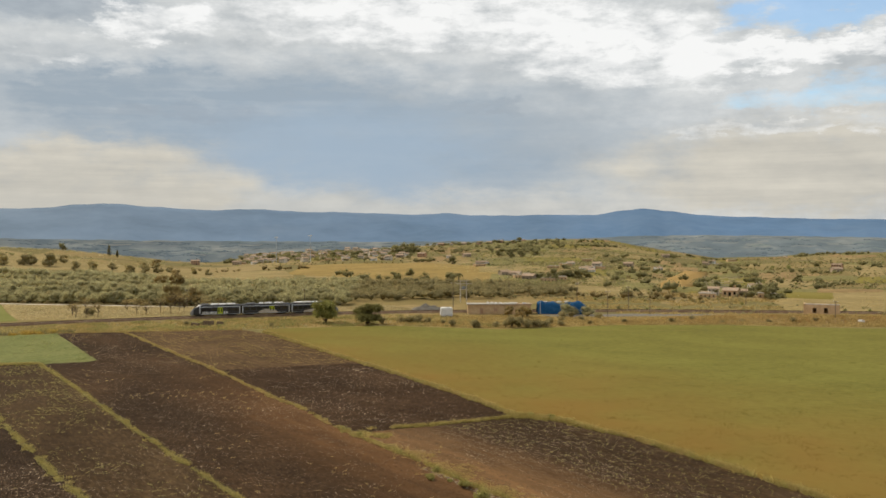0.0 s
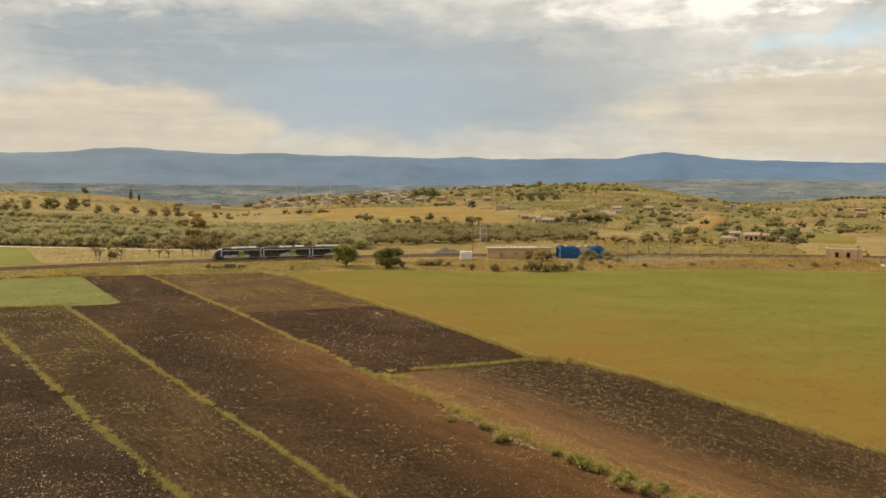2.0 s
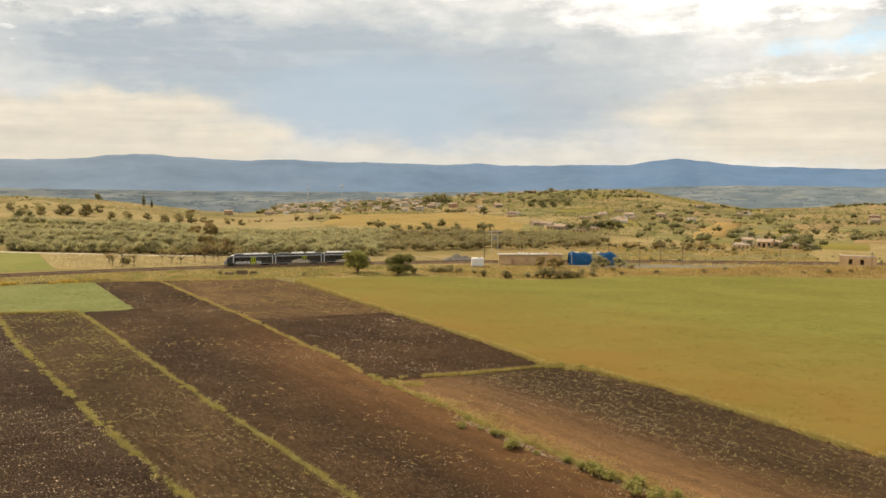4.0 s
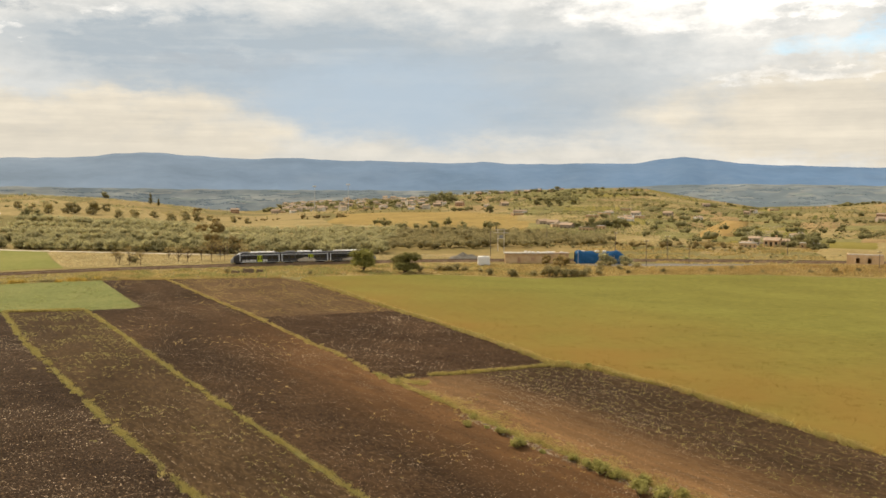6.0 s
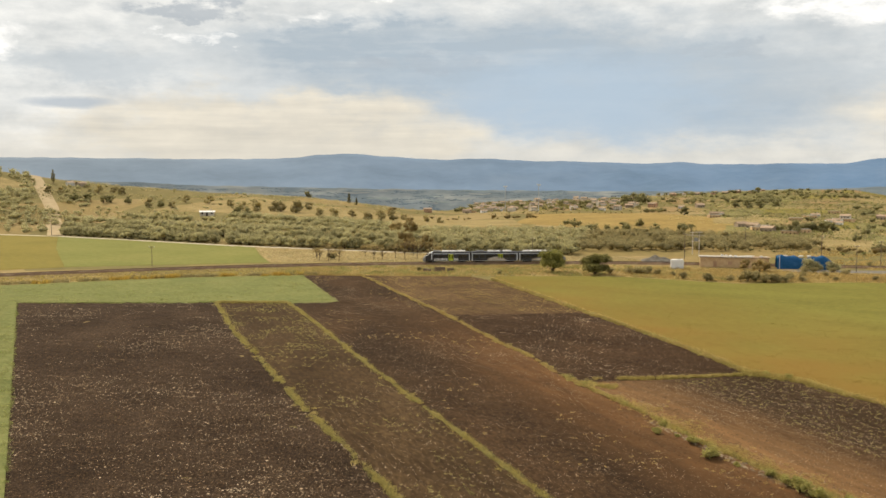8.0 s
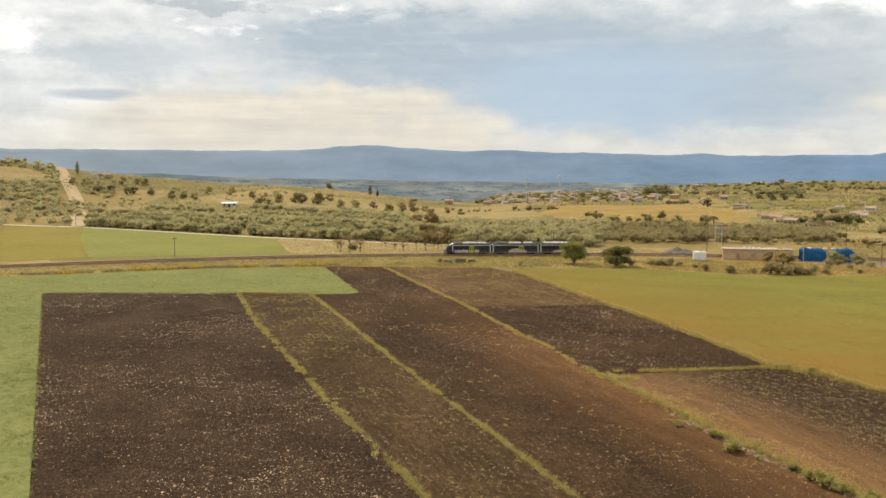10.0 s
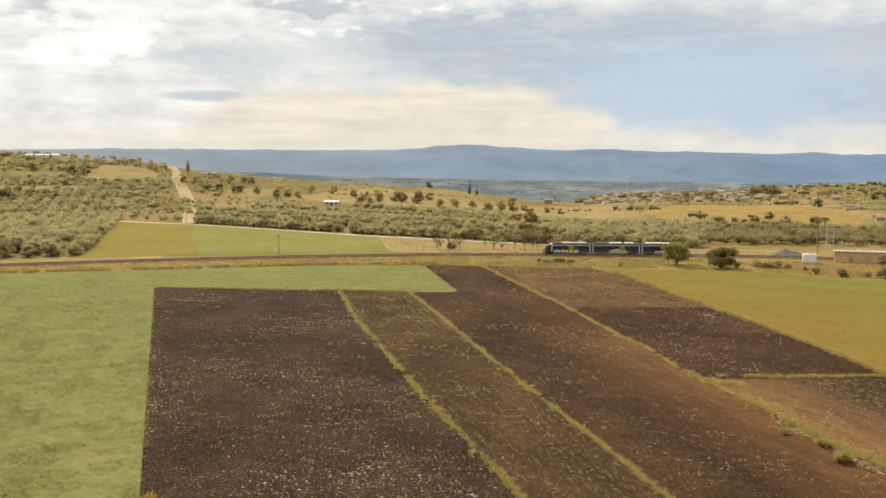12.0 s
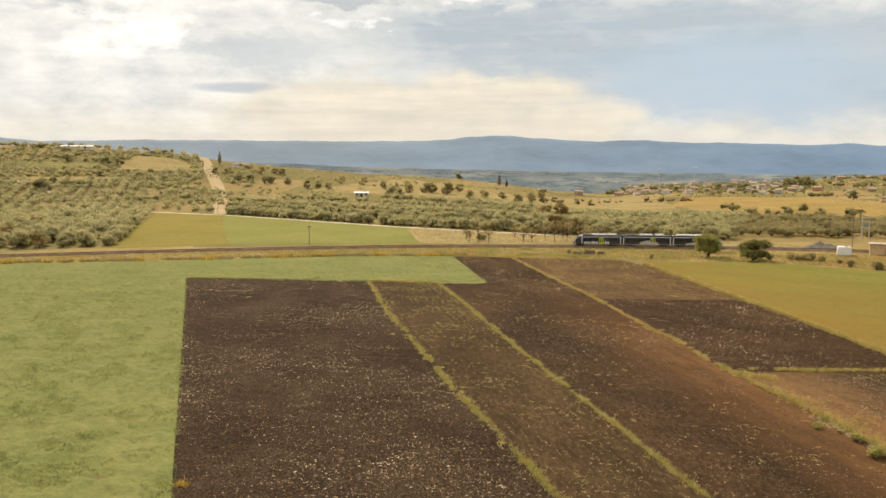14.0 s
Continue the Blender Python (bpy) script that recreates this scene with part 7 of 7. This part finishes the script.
# tall tufts standing out of the margins
for t_line, t_n, t_tall, t_mat, t_seed in ((cut(STRIP4, 279, 75), 330, (0.3, 1.0), M_VERGE, 81), (cut(STRIP4, 240, 75), 120, (0.3, 0.9), M_MARGIN_LEAF, 82), (near(STRIP1), 170, (0.2, 0.6), M_VERGE, 83), (near(STRIP2), 170, (0.2, 0.6), M_VERGE, 84), (cut(STRIP3, 277, 75), 190, (0.2, 0.6), M_VERGE, 85), (cut(STRIP3, 150, 75), 120, (0.2, 0.7), M_MARGIN_LEAF, 86)):
    t_xy = along(t_line, t_n)
    t_xy = t_xy + gen.normal(size=t_xy.shape) * 0.4
    blades("grass_tufts", "taller grass tufts along the field bank", "grass", patchy(t_xy, 6, 0.0, gen), t_tall, 0.045, 46, 0.24, t_mat, t_seed, 0.08, 0.4)
clods("pale_clods", "larger pale clods in drifts on dark plough", drifts(drifts(between(A_NEAR, S1N, 11000, gen, 1.0), gen), gen), (0.09, 0.24), M_CLOD, 20, 0.06, 0.24)
clods("pale_clods", "larger pale clods on the brown plough", drifts(drifts(between(BROWN_L, BROWN_R, 6000, gen, 1.0), gen), gen), (0.08, 0.18), M_CLOD, 21, 0.07, 0.14)

# the green crop and the meadow
G1 = patchy(between([(-262, 160), (-215, 110), (-170, 60)], cut(A_LEFT, 197.2, 60), 36000, gen, 1.5), 7, 0.12, gen)
blades("crop_plants", "green low crop plants, wind-laid", "crop", G1, (0.15, 0.42), 0.05, 6, 0.26, M_CROP_BLADE, 51, 0.04, 1.0, soil_at(0.5))
G2 = between([(-300, 150), (-232, 200), (-191, 227.5), (-149, 259), (-115.4, 274)], [(-200, 170), (-160.5, 198), (-112, 211), (-94.2, 215), (-82.3, 220)], 9000, gen)
G2 = patchy(G2, 7, 0.12, gen)
blades("crop_plants", "green low crop plants before the railway", "crop", G2, (0.12, 0.34), 0.06, 6, 0.3, M_CROP_BLADE, 52, 0.12, 0.9)
R1 = between(cut(STRIP4, 278, 75), [(135, 284), (150, 200), (150, 140), (140, 90)], 16000, gen, 2.2)
blades("meadow_grass", "ripening meadow grass, ochre to green", "grass", patchy(R1, 8, 0.05, gen), (0.08, 0.22), 0.06, 6, 0.4, M_MEADOW_BLADE, 53, 0.08, 1.0)

# verges by the railway
V1 = between([(-255, 205), (-222, 231), (-195, 254), (-150, 285), (-115, 303), (-83, 315), (-33, 330), (0, 334)], [(-240, 197), (-191, 229), (-149, 260.5), (-115, 276), (-62, 286), (-17.8, 297), (17.9, 288), (20, 290)], 9000, gen)
V1 = V1[V1[:, 0] > -128]
VL = between([(-300, 164), (-250, 211), (-222, 234.5), (-195, 256.5), (-150, 287), (-115, 305)], [(-285, 155), (-240, 198.5), (-191, 230), (-149, 261.5), (-115, 277), (-113, 278)], 5200, gen)
blades("dry_grass", "short olive-straw grass between crop and railway", "grass", VL, (0.15, 0.45), 0.1, 7, 0.4, M_VERGE, 74, 0.0, 0.6)
blades("dry_grass", "brown dead grass between crop and railway", "grass", patchy(VL, 8, 0.1, gen), (0.2, 0.5), 0.1, 6, 0.4, M_BROWN_LEAF, 75, 0.0, 0.6)
blades("dry_grass", "tall dry grass on the railway verge", "grass", V1, (0.25, 0.8), 0.09, 6, 0.3, M_WEED_DRY, 61, 0.0, 0.5)
blades("verge_clumps", "dull green tussocks in the railway verge", "grass", patchy(V1, 7, 0.18, gen)[:1400], (0.3, 0.8), 0.12, 12, 0.5, M_SLOPE_LEAF, 69, 0.0, 0.5)
V2 = between([(-10, 330), (20, 328), (60, 322), (110, 320), (170, 310)], [(-15, 298), (17.9, 288), (54.8, 298), (90, 298.5), (170, 287)], 9000, gen)
blades("dry_grass", "tall dry grass between meadow and yard", "grass", V2, (0.25, 0.9), 0.1, 6, 0.35, M_WEED_DRY, 62, 0.0, 0.5, bank_z)
FL = along([(-262, 182), (-240, 199.5), (-191, 231.5), (-149, 263), (-112, 279)], 240)
FL = patchy(FL + gen.normal(size=FL.shape) * 0.9, 9, 0.1, gen)
blades("flowering_weeds", "orange-yellow flowering weeds along the railway", "weeds", FL, (0.5, 1.4), 0.16, 60, 0.6, M_WEED_ORANGE, 63, 0.0, 0.3)
VB = along([(-262, 182.5), (-240, 200), (-191, 232), (-149, 263.5), (-112, 279.5)], 340)
VB = patchy(VB + gen.normal(size=VB.shape) * 0.9, 7, 0.0, gen)
blades("verge_weeds", "olive-brown low weeds along the railway bank", "weeds", VB, (0.4, 1.1), 0.16, 36, 0.6, M_BUSH, 67, 0.0, 0.4)
V3 = between([(-178, 370), (-110, 360), (-60, 358), (-20, 364)], [(-143, 312), (-90, 329), (-45, 344), (-10, 350)], 5000, gen)
blades("dry_grass", "pale dry grass between lane and railway", "grass", V3, (0.25, 0.9), 0.1, 6, 0.35, M_PALE_GRASS, 64, 0.0, 0.5)
V4 = between([(58, 312), (75, 319), (110, 321), (150, 316), (200, 308)], [(56, 303), (75, 303), (110, 304), (150, 300), (200, 293)], 3600, gen)
blades("russet_grass", "reddish-brown dry grass below the ruin", "grass", patchy(V4, 10, 0.0, gen), (0.2, 0.7), 0.1, 6, 0.4, M_RUSSET_GRASS, 66, 0.0, 0.5, bank_z)
blades("flowering_weeds", "single orange flowering clump at the crop's edge", "weeds", np.array([(-59.3, 71.2)]), (0.4, 0.9), 0.06, 120, 0.3, M_WEED_ORANGE, 65, 0.0, 0.4)

SL = np.array([(r_ * math.sin(radians(a_)), r_ * math.cos(radians(a_))) for r_, a_ in zip(gen.uniform(342, 450, 5200), gen.uniform(6, 28, 5200))])
blades("dry_grass", "dry straw tussocks on the lower slope", "grass", patchy(SL, 16, 0.0, gen), (0.3, 1.0), 0.16, 7, 0.6, M_WEED_DRY, 68, 0.0, 0.5, land)
for tint, lab, seed in ((M_PALE_GRASS, "pale straw tussocks over the far fields", 71), (M_BUSH, "brown low tussocks over the far fields", 72), (M_MARGIN_GREEN, "green low tussocks over the far fields", 73)):
    FS = np.array([polar(a_, r_) for a_, r_ in zip(gen.uniform(-36, 28, 9000), 400 + 650 * gen.random(9000) ** 1.3)])
    FS = np.array([q for q in FS if land(*q) > 0.05])
    blades("slope_tussocks", lab, "grass", patchy(FS, 45, 0.0, gen), (0.3, 0.8), 0.3, 6, 1.3, tint, seed, 0.3, 0.6, land)
for tint, lab, seed, az_lo, count in ((M_SCRUB_GREY, "grey-green low growth over the far slopes", 76, 2, 12000), (M_SLOPE_LEAF, "fresh green low growth over the far slopes", 77, 2, 9000), (M_SCRUB_GREY, "grey-green low growth on the near hill", 78, -50, 4500)):
    FS = np.array([polar(a_, r_) for a_, r_ in zip(gen.uniform(az_lo, 28 if az_lo > 0 else -37, count), (430 if az_lo > 0 else 600) + (850 if az_lo > 0 else 190) * gen.random(count) ** 1.2)])
    FS = np.array([q for q in FS if land(*q) > 0.05 and not any(inside(tuple(q), z) for z in OPEN_LAND + [CLEARING, STRIP_STRAW])])
    blades("slope_growth", lab, "grass", patchy(FS, 70, 0.05, gen), (0.3, 0.9), 0.4, 6, 1.4, tint, seed, 0.5, 0.6, land)
